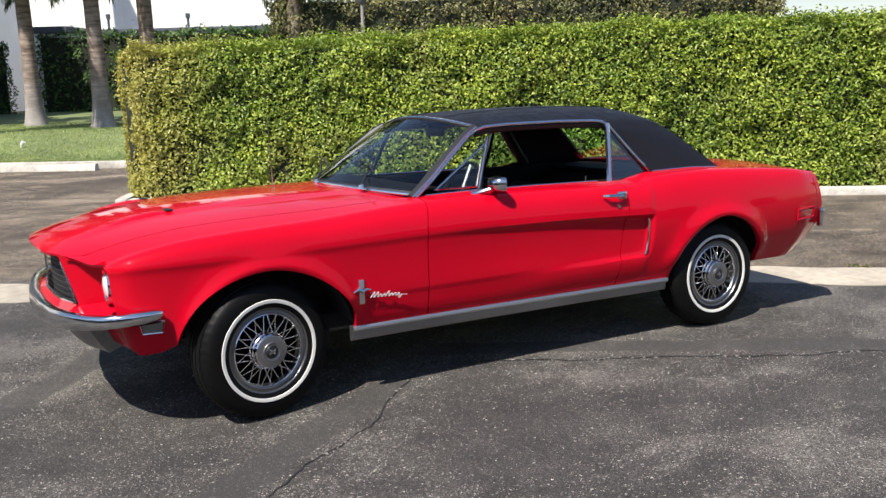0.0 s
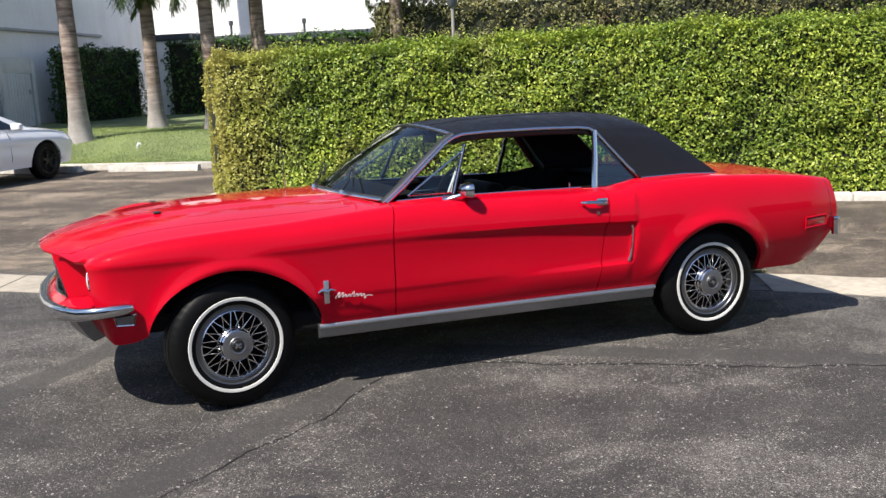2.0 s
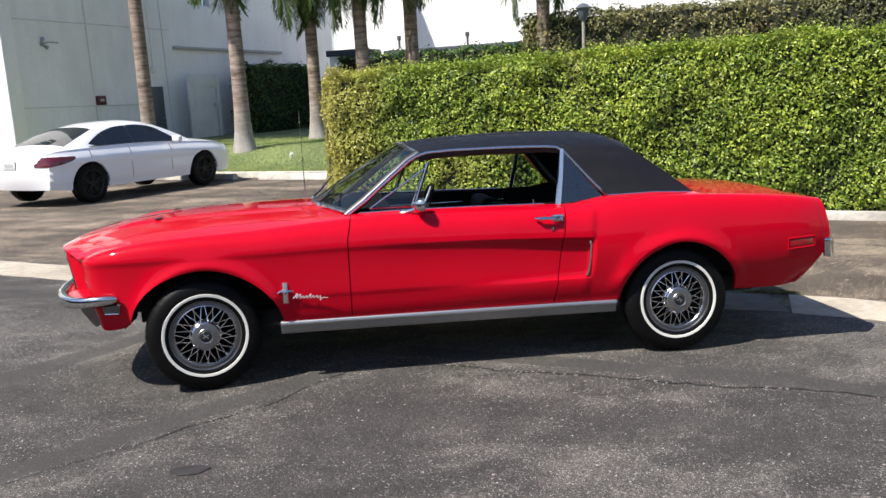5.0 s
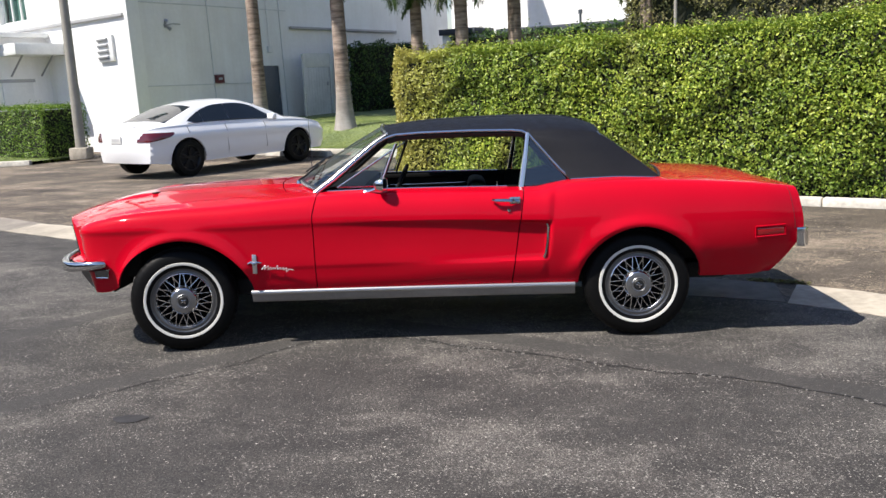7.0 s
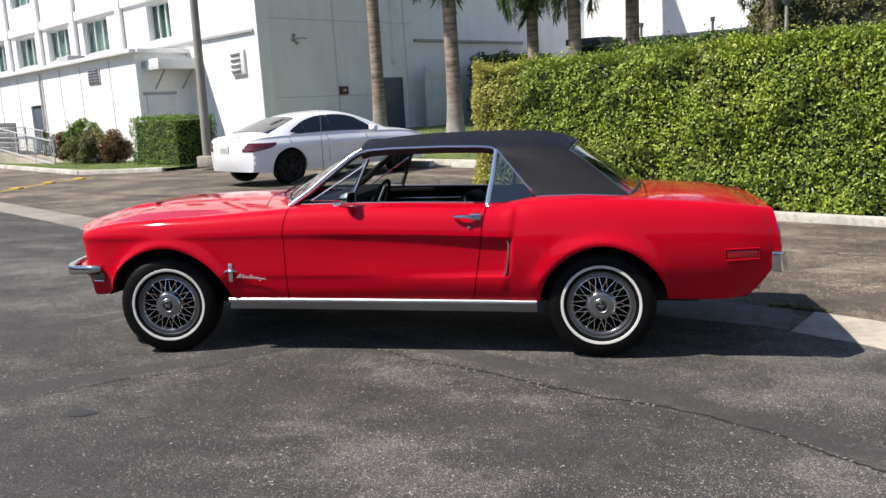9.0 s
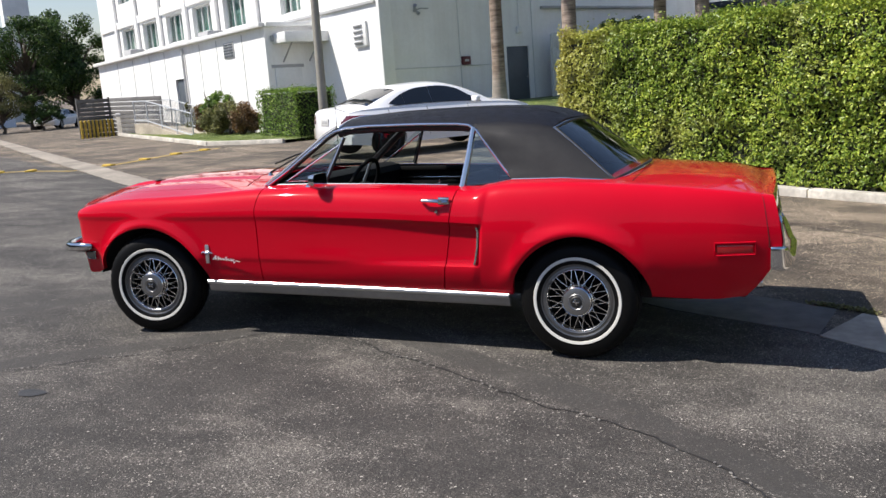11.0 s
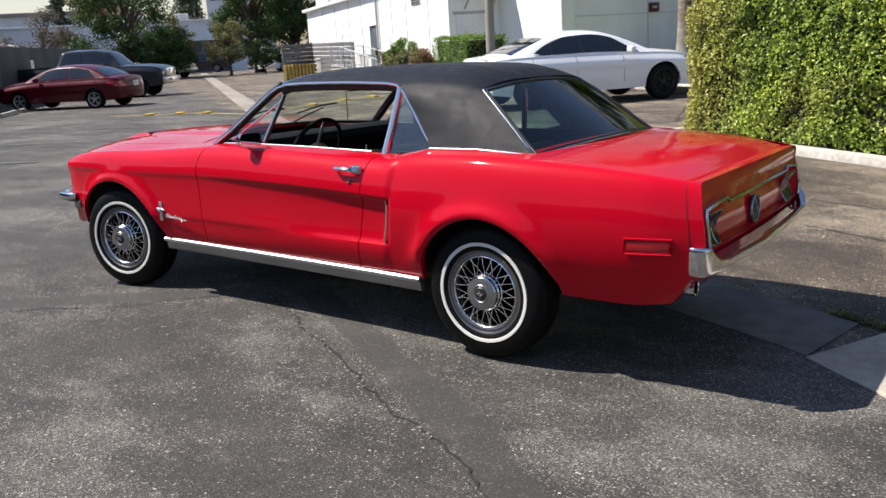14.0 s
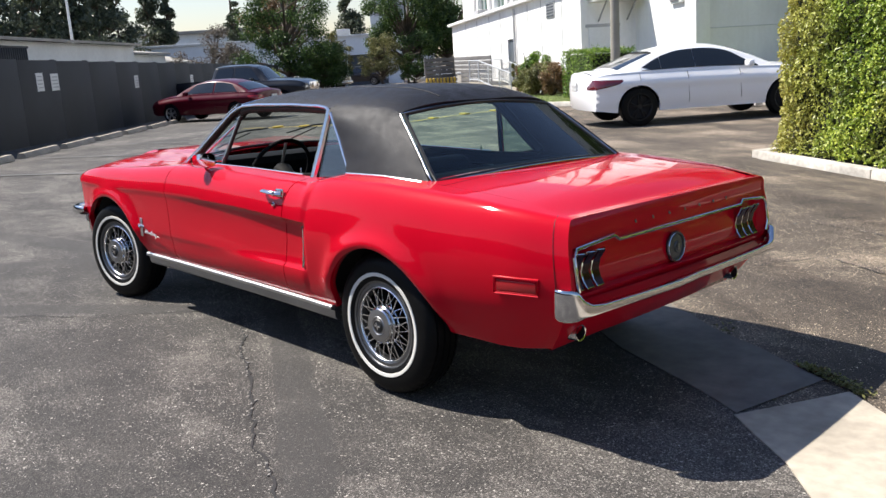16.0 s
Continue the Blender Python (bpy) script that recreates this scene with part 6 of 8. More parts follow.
bush(-46.2, 29.4, 1.3, 1.9, BLADE, 61, "bright green shrub at the fence's end", ground_z(-46.2, 29.4))
for i, (x, y, h, sp) in enumerate(((-92.0, 54.0, 12.5, 2.8), (-90.5, 58.0, 14.0, 3.4), (-84.0, 65.5, 12.5, 3.6), (-80.0, 28.6, 14.5, 4.2), (-78.0, 33.0, 13.0, 4.0), (-76.0, 24.0, 15.0, 4.6), (-82.0, 38.5, 12.5, 3.6), (-70.0, 19.0, 13.5, 4.4), (-59.5, 16.0, 12.5, 3.6), (-58.1, 18.9, 11.5, 3.2), (-60.5, 22.6, 11.5, 3.4), (-65.5, 26.4, 11.0, 3.2), (-80.7, 39.9, 10.5, 2.4))):
    tree("pine_tree", x, y, h, sp, 2.0, PINE_LEAF, 0.5, 6500, 20 + i, "tall dark conifer on the skyline", "tree", "cone")

# ---- buildings ----
STUCCO = plain("white_stucco", (0.86, 0.855, 0.84), 0.85, 9, 0.05, 0.004)
runs = ramp(STUCCO, noise_tex(STUCCO, coords(STUCCO, (2.2, 2.2, 0.18)), 1.0, 6, 0.7), [(0.36, (0.945, 0.935, 0.92)), (0.60, (1, 1, 1))])
base(STUCCO, mixed(STUCCO, 1.0, STUCCO.node_tree.nodes["Principled BSDF"].inputs["Base Color"].links[0].from_socket, runs, "MULTIPLY"))
TRIM_WHITE = plain("white_painted_trim", (0.74, 0.74, 0.72), 0.6, 20, 0.08)
PALE_JOINT = plain("painted_joint", (0.66, 0.67, 0.66), 0.8, 20, 0.08)
GROOVE = plain("grey_joint", (0.42, 0.42, 0.42), 0.85, 20, 0.1)
COPING = plain("dark_blue_coping", (0.05, 0.06, 0.08), 0.6, 20, 0.15)
DOOR_GREY = plain("slate_grey_door", (0.085, 0.10, 0.115), 0.5, 20, 0.12)
BOARD_WHITE = plain("white_gate_boards", (0.66, 0.66, 0.63), 0.7, 16, 0.12)
CURTAIN = plain("teal_curtain", (0.20, 0.33, 0.33), 0.8, 30, 0.2)
ALARM_RED = plain("dark_red_box", (0.10, 0.015, 0.02), 0.5, 20, 0.2)
METAL_GREY = plain("galvanised_metal", (0.42, 0.43, 0.43), 0.42, 30, 0.15, metal=0.7)
RAIL_GREY = plain("pale_grey_railing", (0.46, 0.48, 0.50), 0.5, 30, 0.1)


def wall_holes(u0, u1, z0, z1, holes, thick):
    """A wall in the plane v = 0, from u0 to u1, with square openings (ua, ub, za, zb) right through it."""
    us = sorted({u0, u1, *[h[0] for h in holes], *[h[1] for h in holes]})
    zs = sorted({z0, z1, *[h[2] for h in holes], *[h[3] for h in holes]})
    bm = bmesh.new()
    for a, b in zip(us, us[1:]):
        for c, d in zip(zs, zs[1:]):
            um, zm = (a + b) / 2, (c + d) / 2
            if any(h[0] < um < h[1] and h[2] < zm < h[3] for h in holes):
                continue
            for v0 in (0, thick):
                bm.faces.new([bm.verts.new((u, v0, z)) for u, z in ((a, c), (b, c), (b, d), (a, d))])
    for ua, ub, za, zb in holes:
        ring = [(ua, za), (ub, za), (ub, zb), (ua, zb)]
        grid_into(bm, [[(u, 0, z) for u, z in ring], [(u, thick, z) for u, z in ring]], closed_v=True)
    ring = [(u0, z0), (u1, z0), (u1, z1), (u0, z1)]
    grid_into(bm, [[(u, 0, z) for u, z in ring], [(u, thick, z) for u, z in ring]], closed_v=True)
    bmesh.ops.remove_doubles(bm, verts=bm.verts, dist=1e-4)
    bmesh.ops.recalc_face_normals(bm, faces=bm.faces)
    return bm


def window_unit(parent, m, w, h, leaves=3):
    """Frame, panes and a drawn curtain in an opening whose lower left corner is the origin."""
    win = empty("window", m, parent)
    for z in (0.03, h - 0.03):
        part("frame", box((w / 2, 0.06, z), (w, 0.07, 0.06), 0.006), TRIM_WHITE, win)
    for i in range(leaves + 1):
        part("mullion", box((0.03 + (w - 0.06) * i / leaves, 0.06, h / 2), (0.055, 0.065, h - 0.12), 0.005), TRIM_WHITE, win)
    for i in range(leaves):
        g = part("pane", box((0.03 + (w - 0.06) * (i + 0.5) / leaves, 0.085, h / 2), ((w - 0.06) / leaves - 0.05, 0.008, h - 0.12)), GLASS, win)
        g.visible_shadow = False
    rows = [[(0.05 + (w - 0.1) * i / 60, 0.20 + 0.025 * math.sin(i * 1.25), z) for z in (0.02, h - 0.02)] for i in range(61) if not 24 < i < 30]
    part("curtain", sheet(rows), CURTAIN, win)
    part("sill", box((w / 2, -0.03, -0.03), (w + 0.1, 0.12, 0.06), 0.008), TRIM_WHITE, win)
    return win


office = empty("office_building", lot_pose(0, 0) @ pose(-11.5, 0, 0, 0, -1.55, 0) @ pose(11.5, 0, 0), label="white stucco office building with curtained windows", category="building")
CORNER, FACE, SIDE_A, LOWB, LOWA = (-13.8, 6.6), 6.6, -13.8, 4.7, -17.85
cols = [(-20.15, -18.65), (-25.1, -23.1), (-28.35, -26.35), (-31.55, -29.55), (-34.8, -32.8), (-38.0, -36.0), (-16.4, -14.9)]
holes = [(a, b, 4.2, 5.45) for a, b in cols[:-1]] + [(a, b, 6.75, 8.0) for a, b in cols]
front = part("wall", wall_holes(-41.5, -13.8, -1.2, 10.5, holes, 0.28), STUCCO, office, m=pose(0, FACE, 0))
for ua, ub, za, zb in holes:
    window_unit(office, pose(ua, FACE + 0.12, za), ub - ua, zb - za)
for a in (-22.0, -25.72, -28.95, -32.2, -35.4, -38.6):
    part("pilaster", box((a, FACE - 0.07, 7.15), (0.34, 0.14, 6.3), 0.012), STUCCO, office)
    part("pilaster_joint", box((a + 0.19, FACE - 0.012, 7.15), (0.03, 0.02, 6.3)), GROOVE, office)
for z in (5.72, 8.25):
    part("floor_band", box((-30.0, FACE - 0.045, z), (22.6, 0.09, 0.34), 0.012), STUCCO, office)
for ua, ub, za, zb in holes[:5]:
    for k in range(4):
        part("panel_joint", box((ua + (ub - ua) * (k + 0.5) / 4, FACE - 0.006, za - 0.16), (0.02, 0.014, 0.22)), PALE_JOINT, office)
part("back_room", box((-27.7, FACE + 1.2, 5.2), (27.4, 0.05, 10)), GROOVE, office)
# end wall in shade, with panel joints
end_holes = [(11.72, 12.74, 0.40, 2.40), (14.45, 15.65, 5.2, 6.4)]
part("wall", wall_holes(FACE + 0.28, 24.0, -0.3, 10.5, end_holes, 0.28), STUCCO, office, m=pose(SIDE_A, 0, 0, 0, 0, 90))
window_unit(office, pose(SIDE_A - 0.12, 14.45, 5.2, 0, 0, 90), 1.2, 1.2, 2)
for b0, b1, z in ((6.95, 11.6, 1.84), (6.95, 13.3, 4.28), (13.4, 19.9, 3.64), (6.95, 19.9, 7.3)):
    part("joint", box((SIDE_A + 0.012, (b0 + b1) / 2, z), (0.03, b1 - b0, 0.03), 0.004), PALE_JOINT, office)
for b in (9.66, 12.95):
    part("joint", box((SIDE_A + 0.012, b, 4.5), (0.03, 0.025, 8.6), 0.004), PALE_JOINT, office)
part("upper_wall", box((SIDE_A - 0.14, 15.4, 11.9), (0.28, 17.0, 2.8)), STUCCO, office)
part("corner_pier", box((SIDE_A + 0.05, FACE + 0.16, 5.1), (0.10, 0.44, 10.9), 0.015), STUCCO, office)
part("dark_ledge", box((SIDE_A + 0.05, 16.6, 3.70), (0.16, 6.4, 0.09), 0.01), GROOVE, office)
part("ledge", box((-27.7, FACE - 0.03, 3.92), (27.5, 0.10, 0.10), 0.01), GROOVE, office)
# louvred vent on the sunny face
vent = empty("wall_vent", pose(-14.86, FACE, 3.02), office)
part("frame", box((0, -0.04, 0), (0.72, 0.10, 0.76), 0.01), TRIM_WHITE, vent)
for i in range(4):
    part("slat", box((-0.06, -0.11, -0.26 + 0.17 * i), (0.46, 0.07, 0.085), 0.006, Matrix.Rotation(radians(25), 3, "X")), GROOVE, vent)
# service door, alarm, lamps
sd = empty("service_door", pose(SIDE_A, 12.23, 0.40, 0, 0, 90), office)
part("leaf", box((0, 0.06, 1.0), (1.0, 0.05, 2.0), 0.006), DOOR_GREY, sd)
part("knob", lathe([(0, 0.06), (0.03, 0.05), (0.012, 0.02), (0.012, 0)], 12), METAL_GREY, sd, m=pose(0.40, 0.03, 0.95, 0, 0, 180))
al = empty("alarm_box", pose(SIDE_A, 9.86, 2.0, 0, 0, 90), office)
part("case", box((0, -0.05, 0), (0.34, 0.10, 0.27), 0.01), ALARM_RED, al)
part("label_bar", box((0.0, -0.103, 0.0), (0.16, 0.006, 0.07)), GROOVE, al)
fl = empty("flood_lamp", pose(SIDE_A, 7.95, 3.62, 0, 0, 90), office)
part("plate", box((0, -0.02, 0), (0.12, 0.04, 0.12), 0.01), METAL_GREY, fl)
part("arm", tube([(0, -0.03, 0), (0.1, -0.2, 0.04), (0.32, -0.3, 0.02)], 0.02, 8), METAL_GREY, fl)
for dx, dz in ((-0.08, 0.14), (0.05, -0.12)):
    part("head", tube([(dx * 0.3, -0.05, dz * 0.3), (dx, -0.16, dz)], [0.03, 0.06], 10), METAL_GREY, fl)
mt = empty("meter_box", pose(SIDE_A, 12.3, 2.95, 0, 0, 90), office)
part("case", box((0, -0.05, 0), (0.2, 0.1, 0.22), 0.01), TRIM_WHITE, mt)
part("conduit", tube([(0, -0.04, 0.1), (0, -0.04, 2.5)], 0.018, 8), TRIM_WHITE, mt)

# low wing in front, with a canopy over its side door
LOWZ = 3.62
low_holes = [(-26.25, -25.2, 0.0, 2.35)]
part("wall", wall_holes(-36.4, LOWA, -1.0, LOWZ, low_holes, 0.22), STUCCO, office, m=pose(0, LOWB, 0))
part("roof", box(((-36.4 + LOWA) / 2, (LOWB + FACE) / 2, LOWZ - 0.1), (18.1, FACE - LOWB - 0.3, 0.2)), GROOVE, office)
part("wall", box((LOWA - 0.11, (LOWB + 0.22 + FACE) / 2, LOWZ / 2), (0.22, FACE - LOWB - 0.22, LOWZ)), STUCCO, office)
part("wall", box((-36.29, (LOWB + 0.22 + FACE) / 2, LOWZ / 2 - 0.4), (0.22, FACE - LOWB - 0.22, LOWZ + 0.8)), STUCCO, office)
part("coping", box(((-36.4 + LOWA) / 2, LOWB - 0.05, LOWZ + 0.03), (18.75, 0.34, 0.14), 0.02), TRIM_WHITE, office)
part("coping", box((LOWA + 0.05, (LOWB + FACE) / 2, LOWZ + 0.03), (0.34, FACE - LOWB, 0.14), 0.02), TRIM_WHITE, office)
for a in (-19.6, -21.8, -23.4, -27.2, -29.0, -31.2, -33.4):
    part("joint", box((a, LOWB - 0.006, 1.7), (0.03, 0.02, 3.6), 0.003), GROOVE, office)
part("downpipe", tube([(-25.0, LOWB - 0.08, -0.3), (-25.0, LOWB - 0.08, 3.5)], 0.05, 10), GROOVE, office)
sd = empty("side_door", pose(-25.72, LOWB, 0.0), office)
part("leaf", box((0, 0.1, 1.15), (1.0, 0.05, 2.3), 0.006), DOOR_GREY, sd)
gv = empty("wall_vent", pose(-20.72, LOWB, 3.06), office)
part("frame", box((0, -0.01, 0), (0.86, 0.05, 0.54), 0.008), GROOVE, gv)
for i in range(5):
    for j in range(2):
        part("slat", box((-0.2 + 0.4 * j, -0.045, -0.2 + 0.1 * i), (0.34, 0.03, 0.05), 0.004), DOOR_GREY, gv)
cn = empty("door_canopy", pose(LOWA, 5.75, 3.18), office)
part("slab", box((0.45, 0.1, 0.0), (0.95, 1.75, 0.34), 0.02), TRIM_WHITE, cn)
for b in (-0.45, 0.55):
    part("bracket", tube([(0.02, b, -0.75), (0.75, b, -0.16)], 0.028, 8), METAL_GREY, cn)
ed = empty("side_door", pose(LOWA, 5.45, 0.1, 0, 0, 90), office)
part("leaf", box((0, -0.02, 1.07), (1.0, 0.05, 2.14), 0.01), TRIM_WHITE, ed)
part("casing", box((0, -0.015, 2.19), (1.2, 0.05, 0.1), 0.01), GROOVE, ed)
wl = empty("wall_lamp", pose(LOWA, 4.98, 3.2, 0, 0, 90), office)
part("body", box((0, -0.06, 0), (0.16, 0.12, 0.2), 0.02), METAL_GREY, wl)
for i, (a, b, z) in enumerate(((-33.5, 5.6, 3.7), (-24.5, 5.7, 3.65))):
    unit = empty("roof_unit", pose(a, b, z), office)
    part("case", box((0, 0, 0.22), (1.0, 0.7, 0.42), 0.03), GROOVE, unit)
    part("fan_cover", lathe([(0, 0.05), (0.2, 0.04), (0.24, 0.0)], 20, axis="Z"), METAL_GREY, unit, m=pose(0, 0, 0.43))

# boarded gate in front of the wall
gate = empty("garden_gate", lot_pose(SIDE_A + 0.55, 13.25, 0.40, 90), label="white vertical-board gate beside the grey door", category="gate")
part("post", box((0.05, 0, 1.15), (0.1, 0.1, 2.3), 0.01), BOARD_WHITE, gate)
part("post", box((1.5, 0, 1.15), (0.1, 0.1, 2.3), 0.01), BOARD_WHITE, gate)
part("header", box((0.78, 0, 2.08), (1.4, 0.06, 0.5), 0.01), BOARD_WHITE, gate)
for i in range(9):
    part("board", box((0.19 + 0.14 * i, 0, 0.92), (0.132, 0.045, 1.80), 0.006), BOARD_WHITE, gate)
part("latch", box((1.28, -0.04, 1.25), (0.06, 0.05, 0.14), 0.008), METAL_GREY, gate)
part("side_board", box((1.57, 0.35, 1.1), (0.06, 0.8, 2.2), 0.008), BOARD_WHITE, gate)

# garden wall with dark coping and white hall behind it
gw = empty("garden_wall", lot_pose(0, 0), label="white garden wall with dark coping, ivy on it", category="wall")
part("pier", box((-11.25, 21.2, 1.75), (1.5, 1.4, 3.3), 0.02), STUCCO, gw)
part("wall", box((2.0, 21.9, 1.6), (25.0, 0.3, 3.4)), STUCCO, gw)
part("coping", box((-11.25, 21.2, 3.5), (1.7, 1.6, 0.24), 0.02), COPING, gw)
part("coping", box((2.2, 21.85, 3.42), (24.6, 0.5, 0.24), 0.02), COPING, gw)
hall = empty("white_hall", lot_pose(0, 0), label="large plain white hall behind the garden wall", category="building")
part("wall", box((5.75, 36.0, 4.5), (22.5, 16.0, 10.0)), STUCCO, hall)
part("parapet", box((6.0, 27.9, 9.4), (22.2, 0.4, 0.4), 0.03), TRIM_WHITE, hall)
part("wall", box((-10.5, 34.06, 4.2), (11.4, 12.0, 9.0)), STUCCO, hall)
for i, (a, z) in enumerate(((-6.5, 3.55), (-3.0, 3.55), (0.5, 3.5), (-9.5, 3.6))):
    pp = empty("vent_pipe", lot_pose(a, 21.9, z), label="small dark vent pipe on the wall", category="pipe", group="vent pipes on the wall")
    part("stack", tube([(0, 0, 0), (0, 0, 0.35)], 0.05, 8), DOOR_GREY, pp)
    part("cowl", tube([(0, 0, 0.33), (0, 0, 0.5)], 0.09, 8), DOOR_GREY, pp)

# garden lamp and tall lamp pole
POLE = plain("weathered_pole_paint", (0.30, 0.28, 0.24), 0.55, 20, 0.15)
gl = empty("garden_lamp", pose(4.63, 11.75, 0.4), label="dark garden lamp on a thin brown post", category="lamp")
part("post", tube([(0, 0, -0.2), (0, 0, 2.55)], 0.032, 12), POLE, gl)
part("head", lathe([(0.05, 2.55), (0.09, 2.60), (0.12, 2.76), (0.16, 2.79), (0.09, 2.86), (0, 2.89)], 20, axis="Z"), DOOR_GREY, gl)
lp = empty("lamp_pole", pose(-9.35, 16.15, 0.0), label="tall grey-brown steel lamp pole on concrete base", category="lamp pole")
part("base", box((0, 0, 0.14), (0.46, 0.46, 0.30), 0.03), CONCRETE, lp)
part("shaft", tube([(0, 0, 0.2), (0, 0, 9.0)], [0.13, 0.08], 14), POLE, lp)
part("head", box((0.5, 0, 9.0), (1.0, 0.3, 0.15), 0.04), POLE, lp)

# wheel stops by the lawn, lawn spotlight
def wheel_stop(m, label, length=1.9, mat=KERB_WHITE):
    bm = bmesh.new()
    grid_into(bm, [[(x, y, z) for y, z in ((-0.09, 0.0), (-0.085, 0.06), (-0.05, 0.12), (0.05, 0.12), (0.085, 0.06), (0.09, 0.0))] for x in (-length / 2, length / 2)])
    for x in (-length / 2, length / 2):
        bm.faces.new([bm.verts.new((x, y, z)) for y, z in ((-0.09, 0.0), (-0.085, 0.06), (-0.05, 0.12), (0.05, 0.12), (0.085, 0.06), (0.09, 0.0))])
    bmesh.ops.remove_doubles(bm, verts=bm.verts, dist=1e-4)
    bmesh.ops.recalc_face_normals(bm, faces=bm.faces)
    ob = part("wheel_stop", bm, mat, m=m)
    return tagged(ob, label, "wheel stop", "wheel stops")


for a in (-3.55, -6.1, -8.7):
    wheel_stop(lot_pose(a, 4.82), "whitewashed concrete wheel stop before the lawn")
sp = empty("lawn_light", pose(-1.5, 15.6, lawn_z(-5.2, 7.0)), label="small white spotlight in the lawn", category="lamp")
part("stake", tube([(0, 0, -0.1), (0, 0, 0.08)], 0.02, 8), TRIM_WHITE, sp)
part("head", tube([(0, 0, 0.06), (0.05, -0.03, 0.13)], [0.03, 0.045], 12), TRIM_WHITE, sp)

# ---- far side of the lot ----
FENCE_DARK = plain("charcoal_fence_panel", (0.035, 0.038, 0.042), 0.75, 8, 0.2, 0.004)
FD, FN = Vector((math.cos(radians(138.6)), math.sin(radians(138.6)))), Vector((-math.sin(radians(138.6)), math.cos(radians(138.6))))
FO = Vector((-15.2, 1.6))


def fence_pose(u, w=0.0, z=0.0):
    p = FO + FD * u + FN * w
    return pose(p.x, p.y, z, 0, 0, 138.6)


fence = empty("fence", fence_pose(0), label="long charcoal board fence with white notices", category="fence")
for i in range(26):
    z = ground_z(*(FO + FD * (-14 + 2.4 * i))) * 0.8
    part("panel", box((-14 + 2.4 * i, 0, 0.98 + z), (2.39, 0.06, 2.15), 0.006), FENCE_DARK, fence)
    part("post", box((-15.2 + 2.4 * i, 0.085, 1.0 + z), (0.1, 0.1, 2.2), 0.008), FENCE_DARK, fence)
for u, w, h, z in ((5.15, 0.42, 0.46, 1.41), (6.1, 0.5, 0.44, 1.39), (13.15, 0.44, 0.42, 1.22), (21.0, 0.5, 0.42, 1.1), (27.0, 0.5, 0.4, 0.95)):
    nt = empty("notice_board", fence_pose(u, -0.034, z), label="white notice board fixed to the dark fence", category="sign", group="notices on the fence")
    part("plate", box((0, 0, 0), (w, 0.012, h), 0.004), TRIM_WHITE, nt)
    for k in range(4):
        part("text_bar", box((0, -0.008, h * (0.3 - 0.2 * k)), (w * 0.7, 0.003, h * 0.06)), GROOVE, nt)
for u in (-3.6, -1.4, 0.85, 3.05, 5.2, 7.4, 9.7, 12.0):
    p = FO + FD * u + FN * -1.55
    wheel_stop(pose(p.x, p.y, ground_z(p.x, p.y), 0, 0, 138.6), "grey concrete wheel stop before the dark fence", 1.75, CONCRETE)
SHED_WALL = plain("pale_metal_siding", (0.72, 0.73, 0.71), 0.6, 6, 0.1)
SHED_ROOF = plain("weathered_roof", (0.33, 0.31, 0.27), 0.7, 6, 0.2)
for u0, u1, w, z1, rise in ((-14, 5.0, 6.0, 2.6, 0.5), (5.2, 24.0, 3.2, 2.75, 0.25), (24.2, 36.0, 5.0, 2.5, 0.35), (36.0, 60.0, 9.0, 2.2, 0.6)):
    sh = empty("shed", fence_pose((u0 + u1) / 2, w, 0), label="low pale metal shed behind the fence", category="shed")
    part("wall", box((0, 2.5, z1 / 2 - 0.5), (u1 - u0, 5.0, z1 + 1.0)), SHED_WALL, sh)
    bm = bmesh.new()
    grid_into(bm, [[(x, y, z) for y, z in ((-0.3, z1), (-0.3, z1 + 0.1), (2.5, z1 + rise + 0.1), (5.2, z1 + 0.1), (5.2, z1))] for x in (-(u1 - u0) / 2 - 0.2, (u1 - u0) / 2 + 0.2)])
    bmesh.ops.recalc_face_normals(bm, faces=bm.faces)
    part("roof", bm, SHED_ROOF, sh)
lou = empty("louvre_screen", fence_pose(6.0, 0.9, 2.05), label="dark slatted screen above the fence", category="screen")
for i in range(14):
    part("slat", box((-0.85 + 0.13 * i, 0, 0.1), (0.05, 0.05, 0.42), 0.004), FENCE_DARK, lou)
part("rail", box((0, 0, 0.3), (1.9, 0.07, 0.06), 0.004), FENCE_DARK, lou)

BLUE_WHITE = plain("pale_blue_white_wall", (0.84, 0.87, 0.90), 0.8, 3, 0.06)
gz = ground_z(-66, 53)
wh = empty("warehouse", pose(-66.6, 53.0, gz, 0, 0, 51.4), label="white warehouse with dark roller door at the lot's end", category="warehouse")
part("wall", wall_holes(-26, 4.4, -0.3, 4.85, [(-1.3, 2.9, 0.0, 3.05)], 0.4), BLUE_WHITE, wh)
part("wall", box((4.2, 8, 2.3), (0.4, 15, 5.0)), BLUE_WHITE, wh)
part("roof", box((-11, 8.2, 4.7), (29.4, 15.4, 0.2)), SHED_ROOF, wh)
part("parapet", box((-10.8, 0.1, 4.95), (30.6, 0.6, 0.24), 0.03), TRIM_WHITE, wh)
part("roller_door", box((0.8, 0.35, 1.5), (4.2, 0.06, 3.05)), DOOR_GREY, wh)
for x, w, h in ((-5.6, 2.9, 0.8), (-1.4, 1.4, 1.0), (-10.0, 2.0, 0.7)):
    part("roof_unit", box((x, 5.0, 4.8 + h / 2), (w, 1.6, h), 0.05), TRIM_WHITE, wh)
th_ = empty("distant_block", pose(-95, 82, -2.0, 0, 0, 50), label="tall pale office block in the distance", category="building")
part("wall", box((0, 4, 6.5), (6.0, 8, 13.0), 0.05), SHED_WALL, th_)
